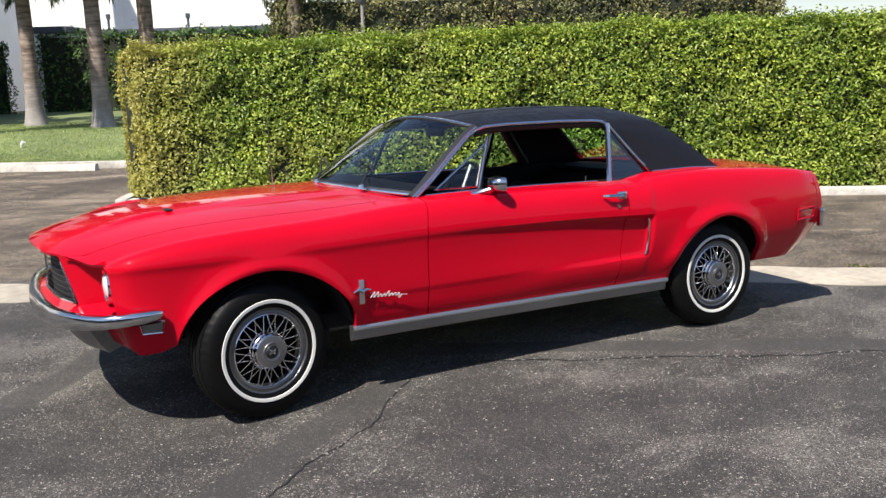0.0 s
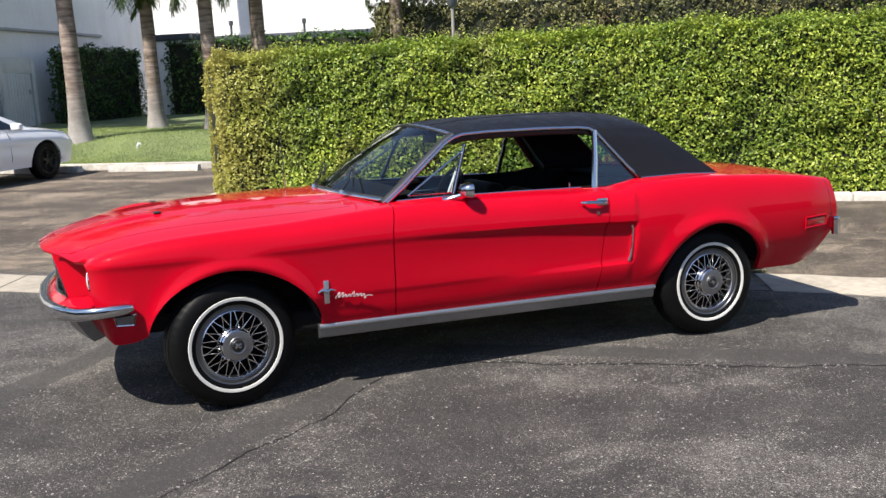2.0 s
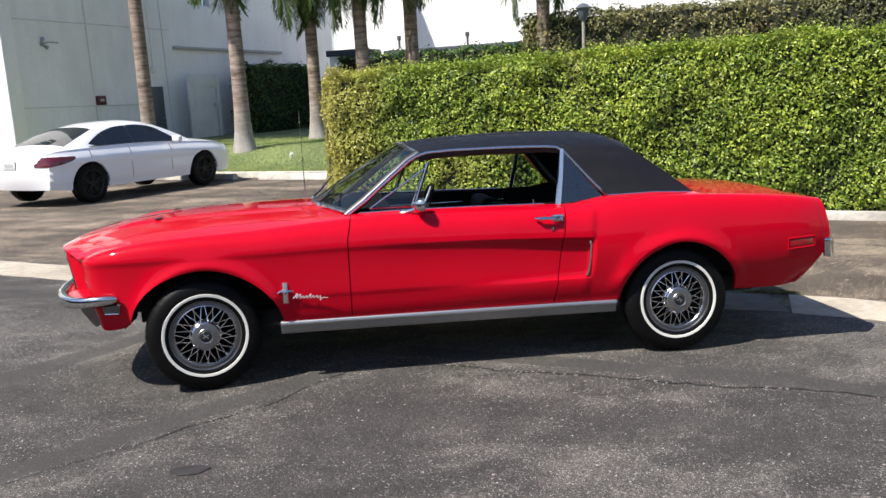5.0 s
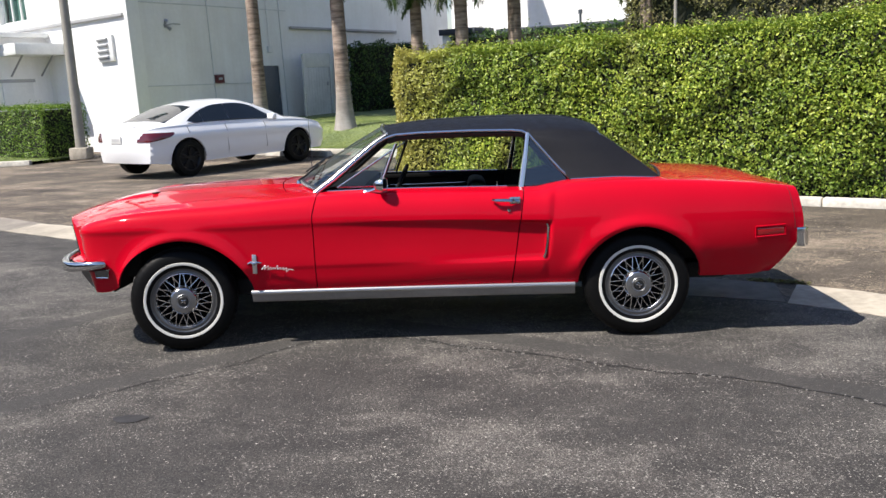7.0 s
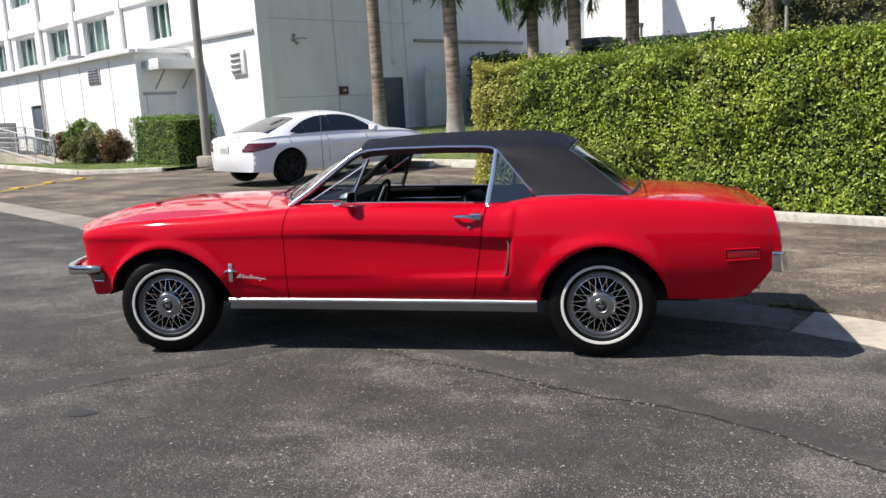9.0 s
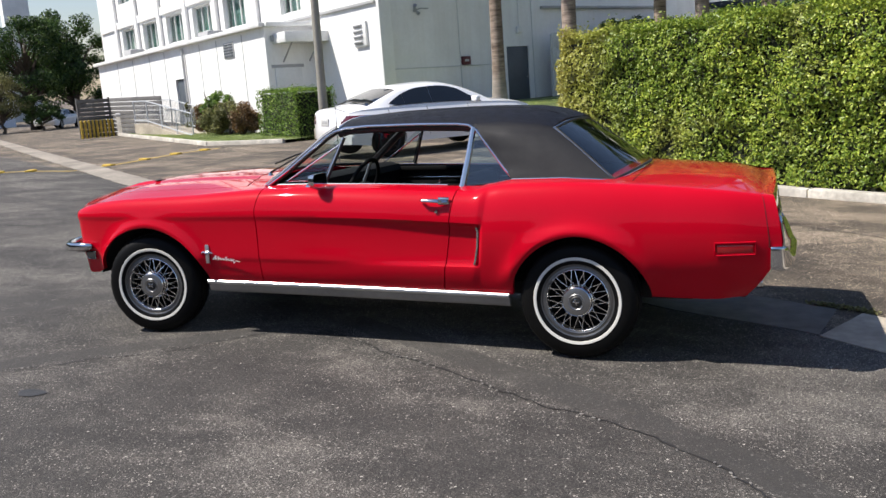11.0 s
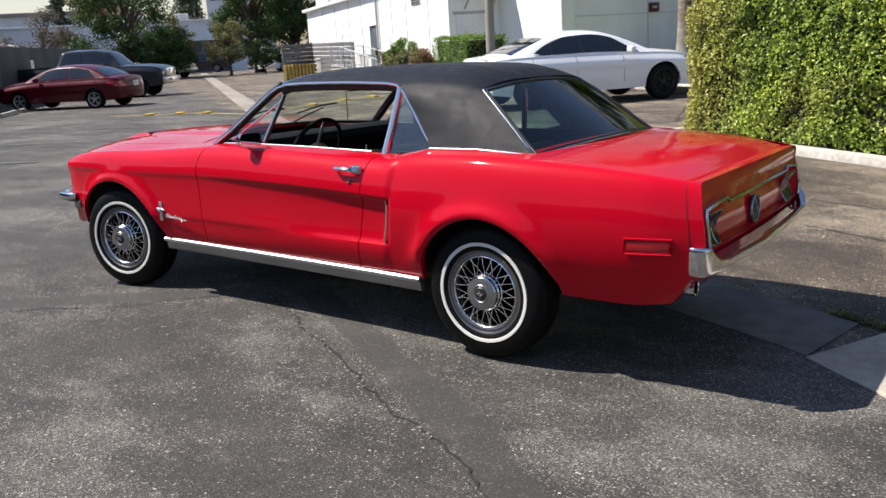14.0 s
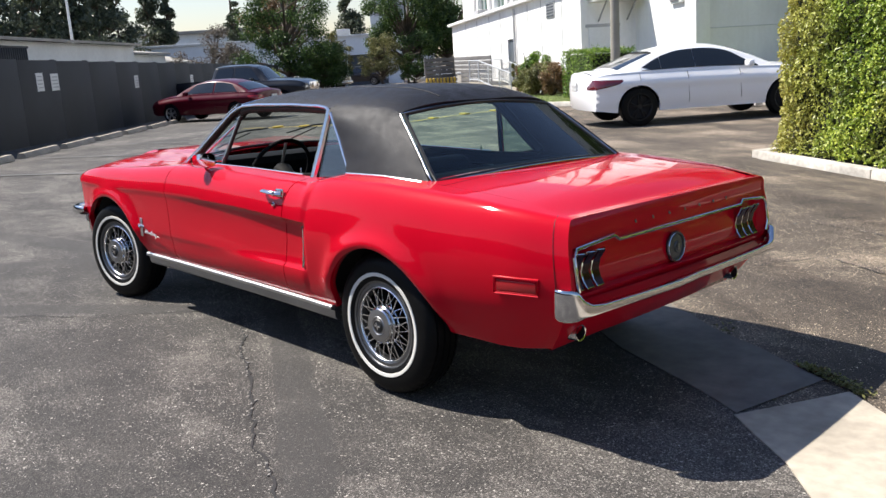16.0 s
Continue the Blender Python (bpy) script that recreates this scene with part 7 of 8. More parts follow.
part("wall", box((4.6, 4, 9.5), (3.2, 6, 19.0), 0.05), SHED_WALL, th_)
for j in range(3):
    for i in range(2):
        part("window", box((-1.4 + 2.8 * i, -0.02, 3.4 + 3.6 * j), (1.9, 0.1, 1.8)), GROOVE, th_)
far = empty("distant_block", pose(-108, 55, -2.0, 0, 0, 50), label="long low pale building on the skyline", category="building")
part("wall", box((0, 5, 4.0), (34, 10, 9.0), 0.05), SHED_WALL, far)
part("roof", box((0, 5, 8.6), (35, 11, 0.5), 0.1), SHED_ROOF, far)
for i in range(9):
    part("window", box((-14 + 3.5 * i, -0.02, 6.4), (2.2, 0.1, 1.2)), GROOVE, far)
far = empty("distant_block", pose(-100, 20, -2.0, 0, 0, 60), label="long low pale building on the skyline", category="building")
part("wall", box((0, 5, 3.2), (50, 10, 6.4), 0.05), SHED_WALL, far)
part("roof", box((0, 5, 6.5), (51, 11, 0.5), 0.1), SHED_ROOF, far)
up = empty("utility_pole", pose(-56.5, 37.6, ground_z(-56.5, 37.6)), label="dark wooden utility pole beyond the trees", category="pole")
part("shaft", tube([(0, 0, -0.2), (0, 0, 11)], [0.16, 0.11], 10), TRUNK, up)
part("crossarm", box((0, 0, 10.2), (0.12, 2.2, 0.12), 0.01), TRUNK, up)
lp2 = empty("lamp_pole", pose(-46.0, 16.5, ground_z(-46.0, 16.5)), label="slim white lamp pole beyond the fence", category="lamp pole")
part("shaft", tube([(0, 0, -0.2), (0, 0, 8.0)], [0.1, 0.06], 10), TRIM_WHITE, lp2)
part("head", box((0.4, 0, 8.0), (0.9, 0.25, 0.12), 0.03), TRIM_WHITE, lp2)

# slatted bin enclosure, bollards, bin, ramp
SLAT = plain("grey_timber_slat", (0.14, 0.135, 0.13), 0.8, 20, 0.25, 0.003)
enc = empty("bin_enclosure", lot_pose(-32.2, 3.70, -0.36), label="grey horizontal-slat bin enclosure", category="enclosure")
for i in range(9):
    z = 0.12 + 0.19 * i
    part("slat", box((0.0, -0.72, z), (0.05, 1.45, 0.165), 0.006), SLAT, enc)
    part("slat", box((3.35, 0.03, z), (6.6, 0.05, 0.165), 0.006), SLAT, enc)
for y in (-1.4, -0.7, 0.0):
    part("post", box((-0.07, y, 0.88), (0.09, 0.09, 1.8), 0.006), SLAT, enc)
for i in range(9):
    x, y = lot(-31.85 - 0.02 * i, 3.62 - 0.165 * i)
    bo = empty("bollard", pose(x, y, ground_z(x, y)), label="yellow painted steel bollard", category="bollard", group="bollards before the enclosure")
    part("post", tube([(0, 0, -0.05), (0, 0, 0.74)], 0.055, 12), YELLOW, bo)
    part("cap", lathe([(0.055, 0.74), (0.045, 0.775), (0, 0.79)], 12, axis="Z"), YELLOW, bo)
x, y = lot(-31.0, 3.95)
bn = empty("litter_bin", pose(x, y, ground_z(x, y)), label="pale concrete litter bin by the ramp", category="bin")
part("drum", box((0, 0, 0.45), (0.55, 0.55, 0.9), 0.04), KERB_WHITE, bn)
part("lid", box((0, 0, 0.95), (0.6, 0.6, 0.12), 0.04), GROOVE, bn)

ramp_thing = empty("ramp", lot_pose(-24.9, 3.92, -0.36) @ Matrix.Diagonal((1.3, 1, 1, 1)), label="concrete access ramp with pale steel railings", category="ramp")
bm = bmesh.new()
grid_into(bm, [[(x, y, z) for x, z in ((-2.4, -0.1), (-2.4, 0.62), (-1.2, 0.62), (2.4, 0.12), (2.4, -0.1))] for y in (-0.55, 0.55)])
for y in (-0.55, 0.55):
    bm.faces.new([bm.verts.new((x, y, z)) for x, z in ((-2.4, -0.1), (-2.4, 0.62), (-1.2, 0.62), (2.4, 0.12), (2.4, -0.1))])
bmesh.ops.remove_doubles(bm, verts=bm.verts, dist=1e-4)
bmesh.ops.recalc_face_normals(bm, faces=bm.faces)
part("slope", bm, CONCRETE, ramp_thing)


def ramp_z(x):
    return lerp([-2.4, -1.2, 2.4], [0.62, 0.62, 0.12], x)


for y in (-0.5, 0.5):
    rl = empty("railing", parent=ramp_thing)
    for dz in (0.12, 0.92):
        part("rail", tube([(x, y, ramp_z(x) + dz) for x in (-2.4, -1.2, 2.4)], 0.024, 8), RAIL_GREY, rl)
    for x in (-2.4, -1.2, 0.0, 1.2, 2.4):
        part("post", tube([(x, y, ramp_z(x)), (x, y, ramp_z(x) + 0.92)], 0.024, 8), RAIL_GREY, rl)
    for i in range(36):
        x = -2.3 + 0.13 * i
        part("baluster", tube([(x, y, ramp_z(x) + 0.12), (x, y, ramp_z(x) + 0.92)], 0.008, 5), RAIL_GREY, rl)

# speed hump lines: yellow paint with raised markers
for k, (p0, p1) in enumerate((((-16.15, 9.0), (-12.7, 10.36)), ((-12.8, 11.25), (-12.05, 15.0)))):
    n_ = 24
    rows = []
    t = (Vector(p1) - Vector(p0)).normalized()
    for i in range(n_ + 1):
        q = Vector(p0).lerp(Vector(p1), i / n_)
        rows.append([(q.x - t.y * w, q.y + t.x * w, ground_z(q.x, q.y) + 0.012) for w in (-0.05, 0.05)])
    tagged(part("yellow_line", sheet(rows), YELLOW), "worn yellow painted line on the asphalt", "road marking", kind="structure")
    for i in range(4 - (k == 0)):
        q = Vector(p0).lerp(Vector(p1), (0.30, 0.52, 0.72)[i] if k == 0 else (0.06, 0.34, 0.60, 0.86)[i])
        rm = part("road_stud", box((0, 0, 0.02), (0.30, 0.16, 0.05), 0.018), YELLOW, m=pose(q.x, q.y, ground_z(q.x, q.y), 0, 0, math.degrees(math.atan2(t.y, t.x)) + 90))
        tagged(rm, "raised yellow road stud on the line", "road stud", "road studs")
for k, (p0, p1, w0) in enumerate((((-15.5, 5.1), (-12.2, 6.9), 0.05), ((-13.6, 2.9), (-10.3, 4.7), 0.05), ((-29.5, 21.5), (-25.0, 24.5), 0.05), ((-11.6, 0.8), (-8.4, 2.6), 0.05), ((-22.5, 14.6), (-18.2, 16.0), 0.05))):
    t = (Vector(p1) - Vector(p0)).normalized()
    rows = []
    for i in range(17):
        q = Vector(p0).lerp(Vector(p1), i / 16)
        rows.append([(q.x - t.y * w, q.y + t.x * w, ground_z(q.x, q.y) + 0.012) for w in (-w0, w0)])
    tagged(part("bay_line", sheet(rows), WHITE_LINE), "faded white bay line on the asphalt", "road marking", kind="structure")

# unseen wall added behind the walker, to darken reflections in the red paint
tagged(part("reflected_wall", box((0, 0, 2.0), (90.0, 0.3, 4.6), 0.02), plain("dull_brown_stucco", (0.16, 0.135, 0.11), 0.85, 6, 0.2, 0.004), m=pose(2.0, -24.0, 0.0, 0, 0, -6)), "unseen dull brown wall added for the paint's reflections", "wall", kind="structure")

# ---- parked cars ----
WHITE_PAINT = shader("white_car_paint", (0.87, 0.87, 0.88), 0.3, coat=1.0)
MAROON = shader("maroon_car_paint", (0.070, 0.003, 0.010), 0.3, coat=0.35, spec=0.1)
NAVY = shader("dark_grey_car_paint", (0.016, 0.018, 0.024), 0.3, coat=0.5, spec=0.2)
for m_ in (WHITE_PAINT, MAROON, NAVY):
    rough_by(m_, noise_tex(m_, coords(m_), 3.0, 4), 0.24, 0.4)
CAR_GLASS = shader("dark_car_glass", (0.008, 0.01, 0.011), 0.04, spec=0.9)
BLACK_RIM = plain("black_alloy", (0.012, 0.012, 0.013), 0.35, 30, 0.2, metal=0.5)
SILVER_RIM = plain("silver_alloy", (0.45, 0.45, 0.46), 0.35, 30, 0.1, metal=0.8)
PLATE = plain("number_plate", (0.62, 0.62, 0.60), 0.5, 20, 0.1)
LAMP_DARK = shader("smoked_red_lens", (0.10, 0.006, 0.01), 0.12, coat=1.0)


def motor_car(name, m, paint, label, xs, belt, top, hw, roof, wheels, rad, sill=0.26, rim=SILVER_RIM, pillars=(), roof_w=0.60, lamps=True, bed=None, lamp_rear=LAMP_RED, rear_lamp_x=None, daylight=None):
    """A closed car with its nose towards -x. belt, top, hw: lists over xs; roof: (x, z) from the windscreen's foot to the back window's foot."""
    car = empty(name, m, label=label, category="pickup" if bed else "car")
    L0, L1 = xs[0], xs[-1]

    def zb(x):
        return flow(xs, belt, x)

    def zt(x):
        return flow(xs, top, x)

    def hwx(x):
        return flow(xs, hw, x)

    R = rad * 1.13

    def zs(x):
        for w in wheels:
            if abs(x - w) < R:
                return max(sill, rad + math.sqrt(max(0, R * R - (x - w) ** 2)) * 0.98)
        return sill + 0.05 * smooth_step(L0 + 0.35, L0, x) + 0.04 * smooth_step(L1 - 0.4, L1, x)

    def flank(x, z):
        """Half width of the body at x, z."""
        g = (z - sill) / (zb(x) - sill)
        return hwx(x) - 0.065 * (1 - smooth_step(0, 0.4, g)) - 0.075 * smooth_step(0.72, 1.0, g) ** 1.5 + 0.012 * (smooth_step(0.60, 0.67, g) - smooth_step(0.74, 0.84, g)) - 0.012 * (smooth_step(0.2, 0.34, g) - smooth_step(0.5, 0.64, g))

    cols = sorted({round(L0 + (L1 - L0) * i / 70, 3) for i in range(71)} | {round(w + R * math.cos(math.pi * k / 16), 3) for w in wheels for k in range(17)})
    body = bmesh.new()
    tuck = 0.07 if bed else 0.16
    for s in (-1, 1):
        rows = []
        for x in cols:
            z0, z1, w = zs(x), zb(x), hwx(x)
            r = []
            for f in (0, 0.02, 0.10, 0.2, 0.3, 0.4, 0.5, 0.58, 0.64, 0.70, 0.76, 0.82, 0.88, 0.93, 0.97, 0.99, 1.0):
                z = z0 + (z1 - z0) * f
                r.append((x, s * flank(x, z), z))
            rows.append(r)
        grid_into(body, rows)
        grid_into(body, [[r[0], (r[0][0], r[0][1] - s * 0.05, r[0][2])] for r in rows])
        # deck from the shoulder to the middle
        rows2 = []
        for r, x in zip(rows, cols):
            y1, z1, zc = r[-1][1], r[-1][2], zt(x)
            rows2.append([(x, y1 * f, z1 + (zc - z1) * (1 - f ** 2.6)) for f in (1.0, 0.97, 0.9, 0.75, 0.5, 0.25, 0.0)])
        if not bed:
            grid_into(body, rows2)
        else:
            grid_into(body, [q for q, x in zip(rows2, cols) if x < bed[0]])
    for xe, d in ((L0, -1), (L1, 1)):
        z0, z1, w, zc = zs(xe), zb(xe), hwx(xe), zt(xe)
        rows = []
        for f in (0, 0.1, 0.3, 0.5, 0.7, 0.9, 1.0):
            z = z0 + (z1 - z0) * f
            ye = flank(xe, z)
            rows.append([(xe + d * tuck * (1 - abs(q) ** 2.2) * math.sin(math.pi * (0.15 + 0.7 * f)), ye * q, z + (zc - z1) * (1 - abs(q) ** 2.6) * f) for q in [-1 + i / 8 for i in range(17)]])
        grid_into(body, rows)
    bmesh.ops.remove_doubles(body, verts=body.verts, dist=0.002)
    bmesh.ops.recalc_face_normals(body, faces=body.faces)
    part("body", body, paint, car, smooth=40)
    part("underside", box(((L0 + L1) / 2, 0, sill + 0.12), (L1 - L0 - 0.5, 1.3, 0.2)), UNDER, car)
    rx, rz = [p[0] for p in roof], [p[1] for p in roof]

    def shell(x, s):
        """The glasshouse: s runs 0 at the middle to 1 at the belt."""
        zr = flow(rx, rz, x)
        zlow = zb(x) - 0.005
        yb = hwx(x) - 0.085
        h = max(0, zr - zlow)
        yr = min(yb, roof_w + (yb - roof_w) * (1 - min(1, h / 0.42)))
        if s < 0.55:
            f = s / 0.55
            return Vector((x, yr * f * 0.97, max(zlow, zr - 0.055 * f ** 3)))
        f = (s - 0.55) / 0.45
        return Vector((x, yr * 0.97 + (yb - yr * 0.97) * f ** 0.85, max(zlow, (zr - 0.055) + (zlow - zr + 0.055) * f)))

    gh = bmesh.new()
    for sg in (-1, 1):
        grid_into(gh, [[(p.x, p.y * sg, p.z) for p in (shell(x, q) for q in (0, 0.15, 0.3, 0.42, 0.5, 0.55, 0.6, 0.7, 0.85, 1.0))] for x in [rx[0] + (rx[-1] - rx[0]) * i / 48 for i in range(49)]])
    bmesh.ops.remove_doubles(gh, verts=gh.verts, dist=0.001)
    bmesh.ops.recalc_face_normals(gh, faces=gh.faces)
    part("roof", gh, paint, car, smooth=45)

    def glass_patch(pname, grid):
        rows = []
        for r in grid:
            rows.append([tuple(p) for p in r])
        part(pname, sheet(rows), CAR_GLASS, car, smooth=60)

    for sg in (-1, 1):
        for a0, a1, b0, b1 in pillars:
            g = []
            for i in range(15):
                t = i / 14
                r = []
                for q in (0.60, 0.68, 0.78, 0.88, 0.955):
                    u = (q - 0.60) / 0.355
                    x = (a0 + (a1 - a0) * u) * (1 - t) + (b0 + (b1 - b0) * u) * t
                    p = shell(x, q)
                    n2 = Vector((0, 0.006, 0.003))
                    r.append(((p + n2).x, (p + n2).y * sg, (p + n2).z))
                g.append(r)
            glass_patch("side_window", g)
    if daylight:
        # one dark band of side glass: (x, upper edge) from mirror to rear tip, split by slim pillars
        dx_, dq_, splits = [p[0] for p in daylight[0]], [p[1] for p in daylight[0]], daylight[1]
        ends = [dx_[0], *splits, dx_[-1]]
        for sg in (-1, 1):
            for xa, xb in zip(ends, ends[1:]):
                g = []
                for i in range(17):
                    x = xa + 0.003 + (xb - xa - 0.006) * i / 16
                    hi = flow(dx_, dq_, x)
                    lo = 0.955 - 0.10 * smooth_step(dx_[-1] - 0.22, dx_[-1], x) ** 1.5
                    hi = min(hi, lo - 0.004)
                    g.append([(p.x, (p.y + 0.006) * sg, p.z + 0.003) for p in (shell(x, hi + (lo - hi) * k / 6) for k in range(7))])
                glass_patch("side_window", g)
            part("window_trim", tube([(p.x, (p.y + 0.008) * sg, p.z + 0.003) for p in (shell(dx_[0] + (dx_[-1] - dx_[0]) * i / 30, 0.962) for i in range(31))], 0.006, 6), GASKET, car)
    for i0, i1, pname in ((0, 2 if len(rx) > 8 else 1, "windscreen"), (-3 if len(rx) > 8 else -2, -1, "rear_window")):
        x0, x1 = rx[i0], rx[i1]
        lo, hi = (0.10, 0.90)
        g = []
        for i in range(9):
            x = x0 + (x1 - x0) * (lo + (hi - lo) * i / 8)
            r = []
            for j in range(13):
                q = -0.5 + j / 12
                p = shell(x, abs(q))
                off = Vector((-0.004 if i0 == 0 else 0.004, 0, 0.006))
                r.append((p.x + off.x, math.copysign(p.y, q), p.z + off.z))
            g.append(r)
        glass_patch(pname, g)
    for w in wheels:
        for s in (-1, 1):
            wl_ = empty("wheel", pose(w, s * (hwx(w) - 0.11), rad, 0, 0, 180 if s > 0 else 0), car)
            part("tyre", lathe([(rad * 0.68, -0.09), (rad * 0.72, -0.105), (rad * 0.93, -0.10), (rad, -0.075), (rad, 0.075), (rad * 0.93, 0.1), (rad * 0.6, 0.1)], 40), RUBBER, wl_)
            part("rim", lathe([(rad * 0.60, -0.07), (rad * 0.66, -0.10), (rad * 0.70, -0.10), (rad * 0.70, -0.09)], 40), rim, wl_)
            part("disc", lathe([(0, -0.045), (rad * 0.62, -0.045)], 24), UNDER, wl_)
            part("hub", lathe([(0, -0.09), (rad * 0.14, -0.088), (rad * 0.17, -0.06)], 20), rim, wl_)
            for k in range(10):
                part("spoke", box((rad * 0.38, -0.078, 0), (rad * 0.56, 0.025, 0.022), 0.004), rim, wl_, m=pose(0, 0, 0, 0, 36 * k + (9 if k % 2 else -9), 0))
            part("arch", sheet([[(w + R * 1.0 * math.cos(g_), s * y, rad + R * math.sin(g_)) for y in (0.4, hwx(w) - 0.03)] for g_ in [math.pi * i / 14 for i in range(15)]]), UNDER, car)
    for s in (-1, 1):
        mi = empty("door_mirror", pose(rx[0] + 0.62, s * (hwx(rx[0] + 0.6) + 0.02), zb(rx[0] + 0.6) + 0.06), car)
        part("shell", box((0, s * 0.04, 0), (0.12, 0.2, 0.13), 0.04, seg=3), paint, mi)
        for dx in (0.95, 1.95):
            xh = rx[0] + dx + 0.35
            part("door_handle", tube([(xh, s * (hwx(xh) - 0.045), zb(xh) - 0.14), (xh + 0.09, s * (hwx(xh) - 0.02), zb(xh) - 0.14), (xh + 0.2, s * (hwx(xh) - 0.045), zb(xh) - 0.14)], 0.015, 6), paint, car)
        for dx in ((0.72, 1.72, 2.62) if not bed else (0.6, 1.6, 2.5)):
            xg = rx[0] + dx
            pts_ = [(xg + 0.04 * k / 5, s * (hwx(xg) - lerp([0, 1, 2, 3, 4, 5], [0.048, 0.010, 0.014, 0.004, -0.006, 0.045], k)), sill + 0.1 + (zb(xg) - sill - 0.13) * k / 5) for k in range(6)]
            part("door_gap", tube(pts_, 0.004, 4), GASKET, car)
        if lamps:
            zl = zb(L1) - 0.10
            lx = rear_lamp_x or 0.32
            # a wedge that wraps from the tail round the flank
            grid = []
            for i in range(9):
                t = i / 8
                x = L1 - lx + lx * t
                lo, hi = zl - 0.02 - 0.12 * t ** 0.6 + 0.03, zl + 0.045 + 0.01 * t
                grid.append([(x, s * (flank(x, lo + (hi - lo) * q) + 0.006), lo + (hi - lo) * q) for q in (0, 0.33, 0.66, 1.0)])
            for i in range(1, 7):
                q2 = 1 - 0.055 * i
                zlo, zhi = zl - 0.11, zl + 0.055
                grid.append([(L1 + 0.006 + tuck * (1 - q2 ** 2.2) * math.sin(math.pi * (0.15 + 0.7 * (zz - zs(L1)) / (zb(L1) - zs(L1)))), s * flank(L1, zz) * q2, zz) for zz in (zlo, zlo + 0.055, zlo + 0.11, zhi)])
            part("rear_lamp", sheet(grid), lamp_rear, car)
            part("headlamp", box((L0 + 0.09, s * (hwx(L0) - 0.14), zb(L0) - 0.11), (0.24, 0.24, 0.11), 0.035), LAMP_CLEAR, car)
    part("number_plate", box((L1 + tuck * 0.99, 0, 0.74 if not bed else 0.6), (0.02, 0.32, 0.15), 0.005), PLATE, car)
    part("plate_bar", box((L1 + tuck * 0.99 + 0.012, 0, 0.74 if not bed else 0.6), (0.006, 0.22, 0.05)), GROOVE, car)
    if bed:
        x0, x1, zf = bed
        for s in (-1, 1):
            part("bed_side", box(((x0 + x1) / 2, s * (hwx(x1) - 0.11), (zb(x1) + zf) / 2), (x1 - x0, 0.06, zb(x1) - zf)), paint, car)
        part("bed_floor", box(((x0 + x1) / 2, 0, zf), (x1 - x0, 1.6, 0.05)), UNDER, car)
        part("tailgate", box((x1 - 0.03, 0, (zb(x1) + zf) / 2), (0.06, 1.6, zb(x1) - zf)), paint, car)
        part("bumper", box((L0 - 0.06, 0, 0.62), (0.16, 1.8, 0.22), 0.05), CHROME, car)
        part("grille", box((L0 - 0.035, 0, 0.92), (0.1, 1.1, 0.3), 0.03), CHROME, car)
    return car


SED_X = [-2.46, -2.38, -2.2, -1.8, -1.2, -0.5, 0.5, 1.2, 1.7, 2.0, 2.14]
white = motor_car("sedan_car", lot_pose(-6.02, 2.28, 0.0, 270 - 3.5), WHITE_PAINT, "white modern sedan with black wheels and tinted windows",
                  SED_X, [0.66, 0.72, 0.80, 0.88, 0.925, 0.945, 0.96, 0.965, 0.955, 0.935, 0.90], [0.70, 0.77, 0.87, 0.955, 1.0, 1.01, 1.015, 1.02, 1.02, 1.01, 0.985],
                  [0.66, 0.75, 0.86, 0.925, 0.928, 0.925, 0.925, 0.93, 0.915, 0.87, 0.80],
                  [(-1.30, 0.975), (-0.85, 1.19), (-0.45, 1.335), (-0.15, 1.395), (0.12, 1.412), (0.5, 1.395), (0.9, 1.335), (1.3, 1.205), (1.80, 1.01)], (-1.455, 1.37), 0.345, rim=BLACK_RIM,
                  lamp_rear=LAMP_DARK, rear_lamp_x=0.46,
                  daylight=(((-0.92, 0.93), (-0.62, 0.72), (-0.40, 0.62), (0.0, 0.60), (0.5, 0.60), (0.85, 0.64), (1.08, 0.71), (1.24, 0.80), (1.30, 0.86)), (0.28, 0.93)))
RED_X = [-2.26, -2.18, -2.0, -1.5, -1.0, -0.3, 0.6, 1.4, 1.9, 2.1, 2.18]
motor_car("sedan_car", pose(-22.3, 11.8, ground_z(-22.3, 11.8), 0, 0, 25.0) @ Matrix.Diagonal((0.95, 0.98, 0.96, 1)), MAROON, "maroon older sedan parked nose to the fence",
          RED_X, [0.66, 0.70, 0.76, 0.84, 0.90, 0.93, 0.94, 0.95, 0.95, 0.93, 0.88], [0.70, 0.76, 0.84, 0.93, 0.97, 0.98, 0.99, 1.0, 1.01, 1.0, 0.95],
          [0.70, 0.80, 0.86, 0.89, 0.89, 0.89, 0.89, 0.89, 0.87, 0.82, 0.74],
          [(-1.22, 0.95), (-0.35, 1.33), (0.1, 1.395), (0.5, 1.40), (0.9, 1.36), (1.2, 1.29), (1.85, 1.0)], (-1.36, 1.34), 0.315,
          pillars=((-0.36, -0.80, 0.42, 0.40), (0.48, 0.46, 1.15, 1.42)))
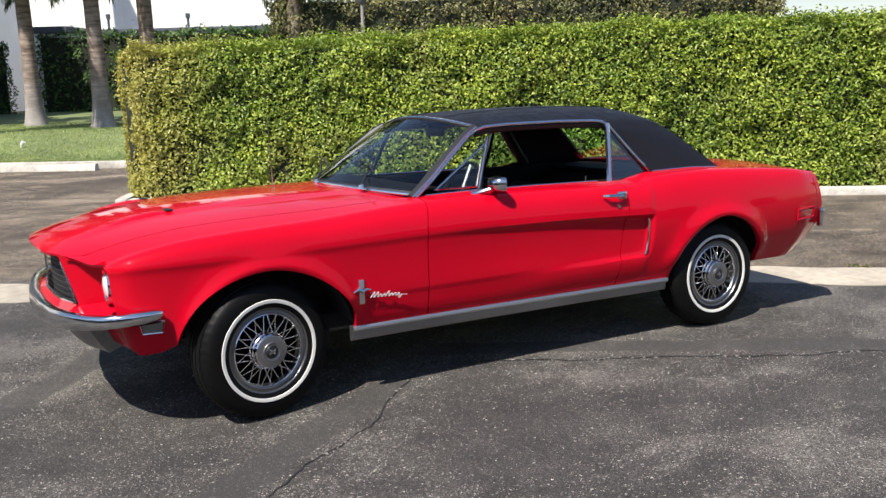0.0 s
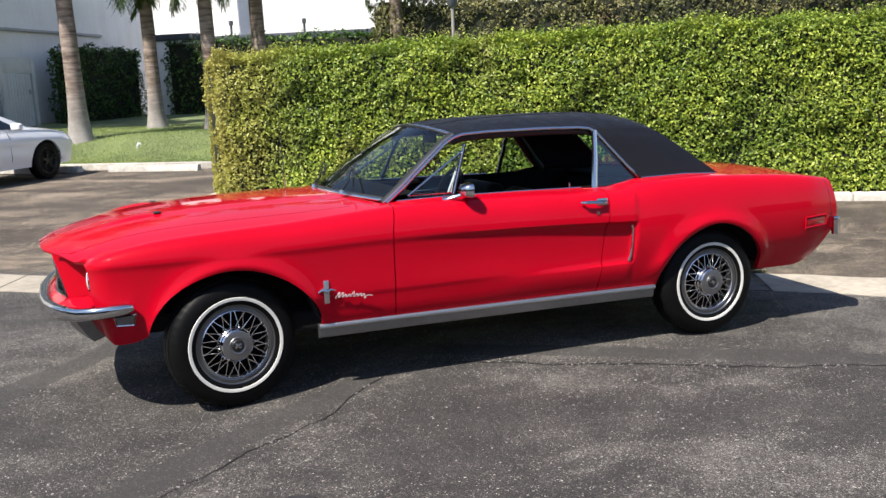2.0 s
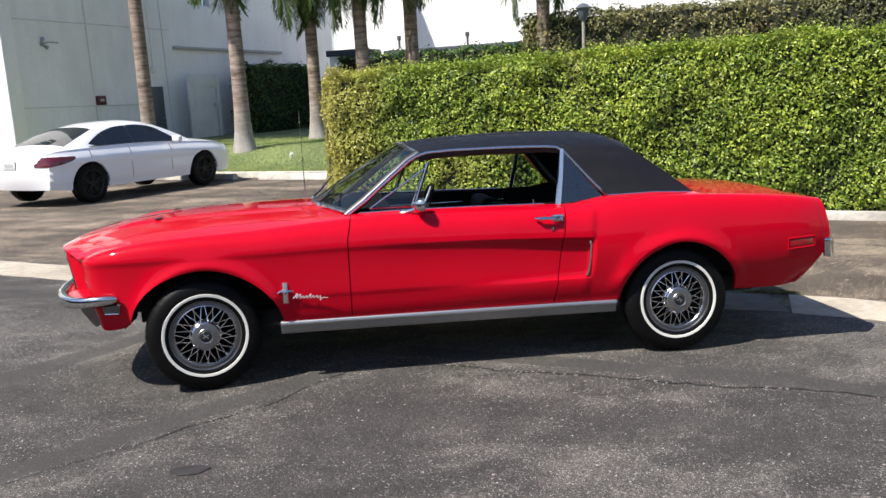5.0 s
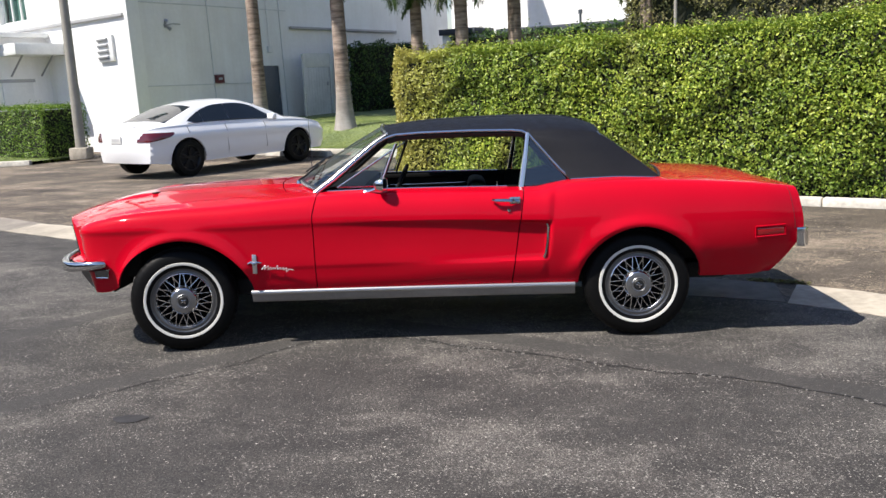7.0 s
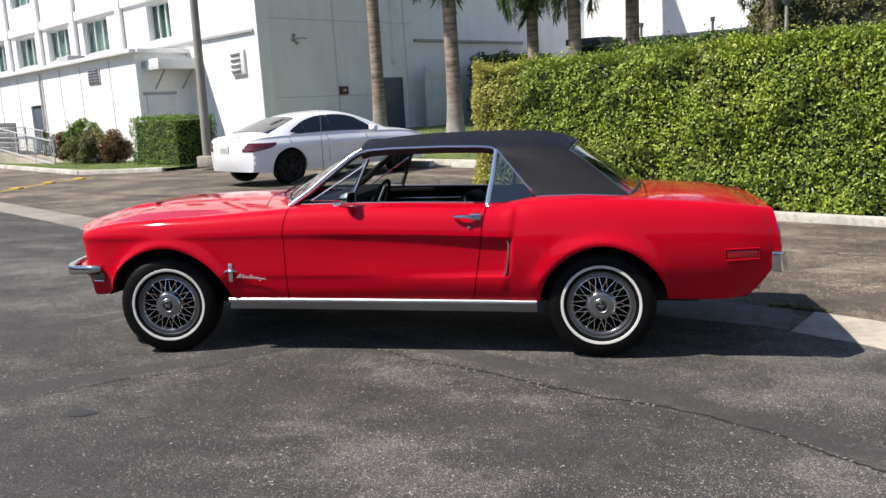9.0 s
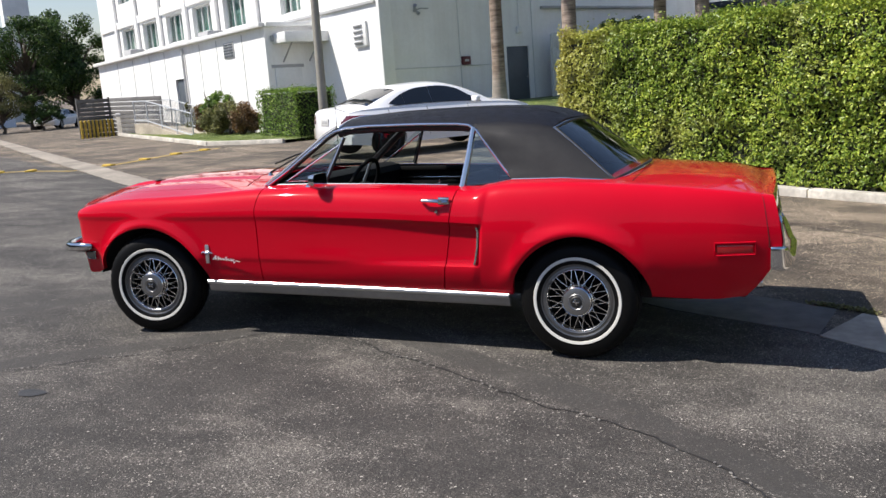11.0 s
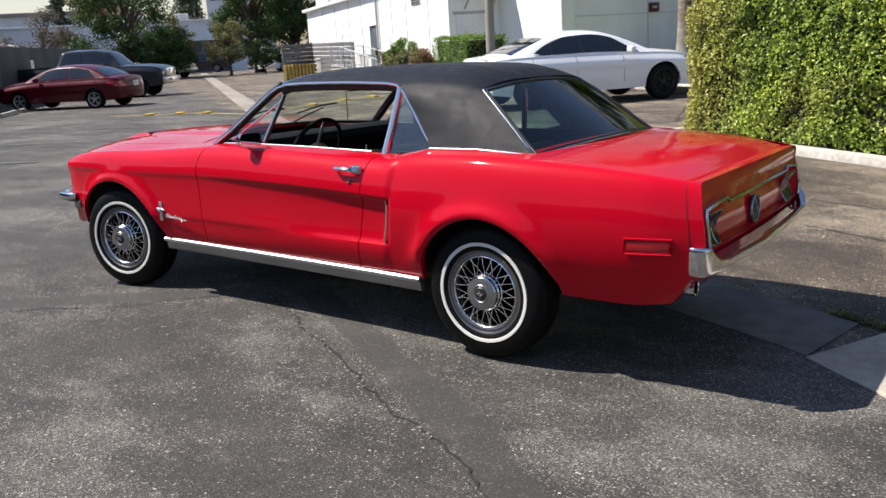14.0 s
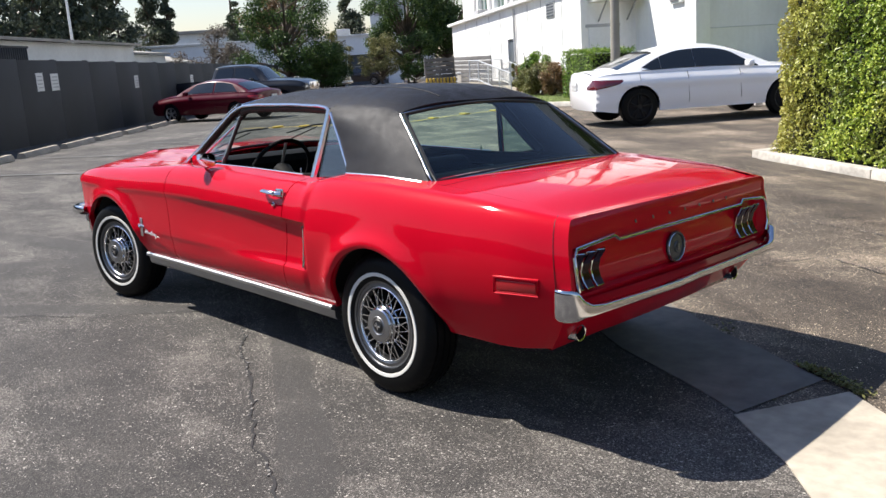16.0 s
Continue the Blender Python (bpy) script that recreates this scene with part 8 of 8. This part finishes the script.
TRK_X = [-2.85, -2.75, -2.5, -2.0, -1.3, -0.5, 0.6, 1.2, 2.2, 2.9]
TRK = dict(xs=TRK_X, belt=[1.0, 1.08, 1.14, 1.18, 1.20, 1.22, 1.24, 1.26, 1.28, 1.28], top=[1.04, 1.12, 1.20, 1.25, 1.27, 1.27, 1.27, 1.28, 1.3, 1.3],
           hw=[0.86, 0.93, 0.97, 0.99, 0.99, 0.99, 0.99, 0.99, 0.99, 0.97],
           roof=[(-1.35, 1.22), (-0.72, 1.80), (-0.2, 1.88), (0.4, 1.88), (0.9, 1.84), (1.12, 1.27)], wheels=(-1.85, 1.75), rad=0.40, sill=0.42, roof_w=0.68,
           pillars=((-0.62, -1.0, 0.05, 0.05), (0.14, 0.14, 0.78, 0.95)), lamps=True, bed=(1.2, 2.88, 0.75))
motor_car("pickup_truck", pose(-27.4, 16.0, ground_z(-27.4, 16.0), 0, 0, 216), NAVY, "dark grey pickup truck with chrome front", **TRK)
motor_car("pickup_truck", pose(-53.0, 37.6, ground_z(-53.0, 37.6), 0, 0, 205), WHITE_PAINT, "white pickup truck parked far off", **TRK)
motor_car("pickup_truck", pose(-64.5, 51.0, ground_z(-64.5, 51.0), 0, 0, 43), NAVY, "dark pickup truck before the warehouse", **TRK)
motor_car("sedan_car", pose(-47.6, 45.2, ground_z(-47.6, 45.2), 0, 0, 110), WHITE_PAINT, "white car parked under the trees",
          RED_X, [0.66, 0.70, 0.76, 0.84, 0.90, 0.93, 0.94, 0.95, 0.95, 0.93, 0.88], [0.70, 0.76, 0.84, 0.93, 0.97, 0.98, 0.99, 1.0, 1.01, 1.0, 0.95],
          [0.70, 0.80, 0.86, 0.89, 0.89, 0.89, 0.89, 0.89, 0.87, 0.82, 0.74],
          [(-1.22, 0.95), (-0.35, 1.33), (0.1, 1.395), (0.5, 1.40), (0.9, 1.36), (1.2, 1.29), (1.85, 1.0)], (-1.36, 1.34), 0.315,
          pillars=((-0.36, -0.80, 0.42, 0.40), (0.48, 0.46, 1.15, 1.42)))
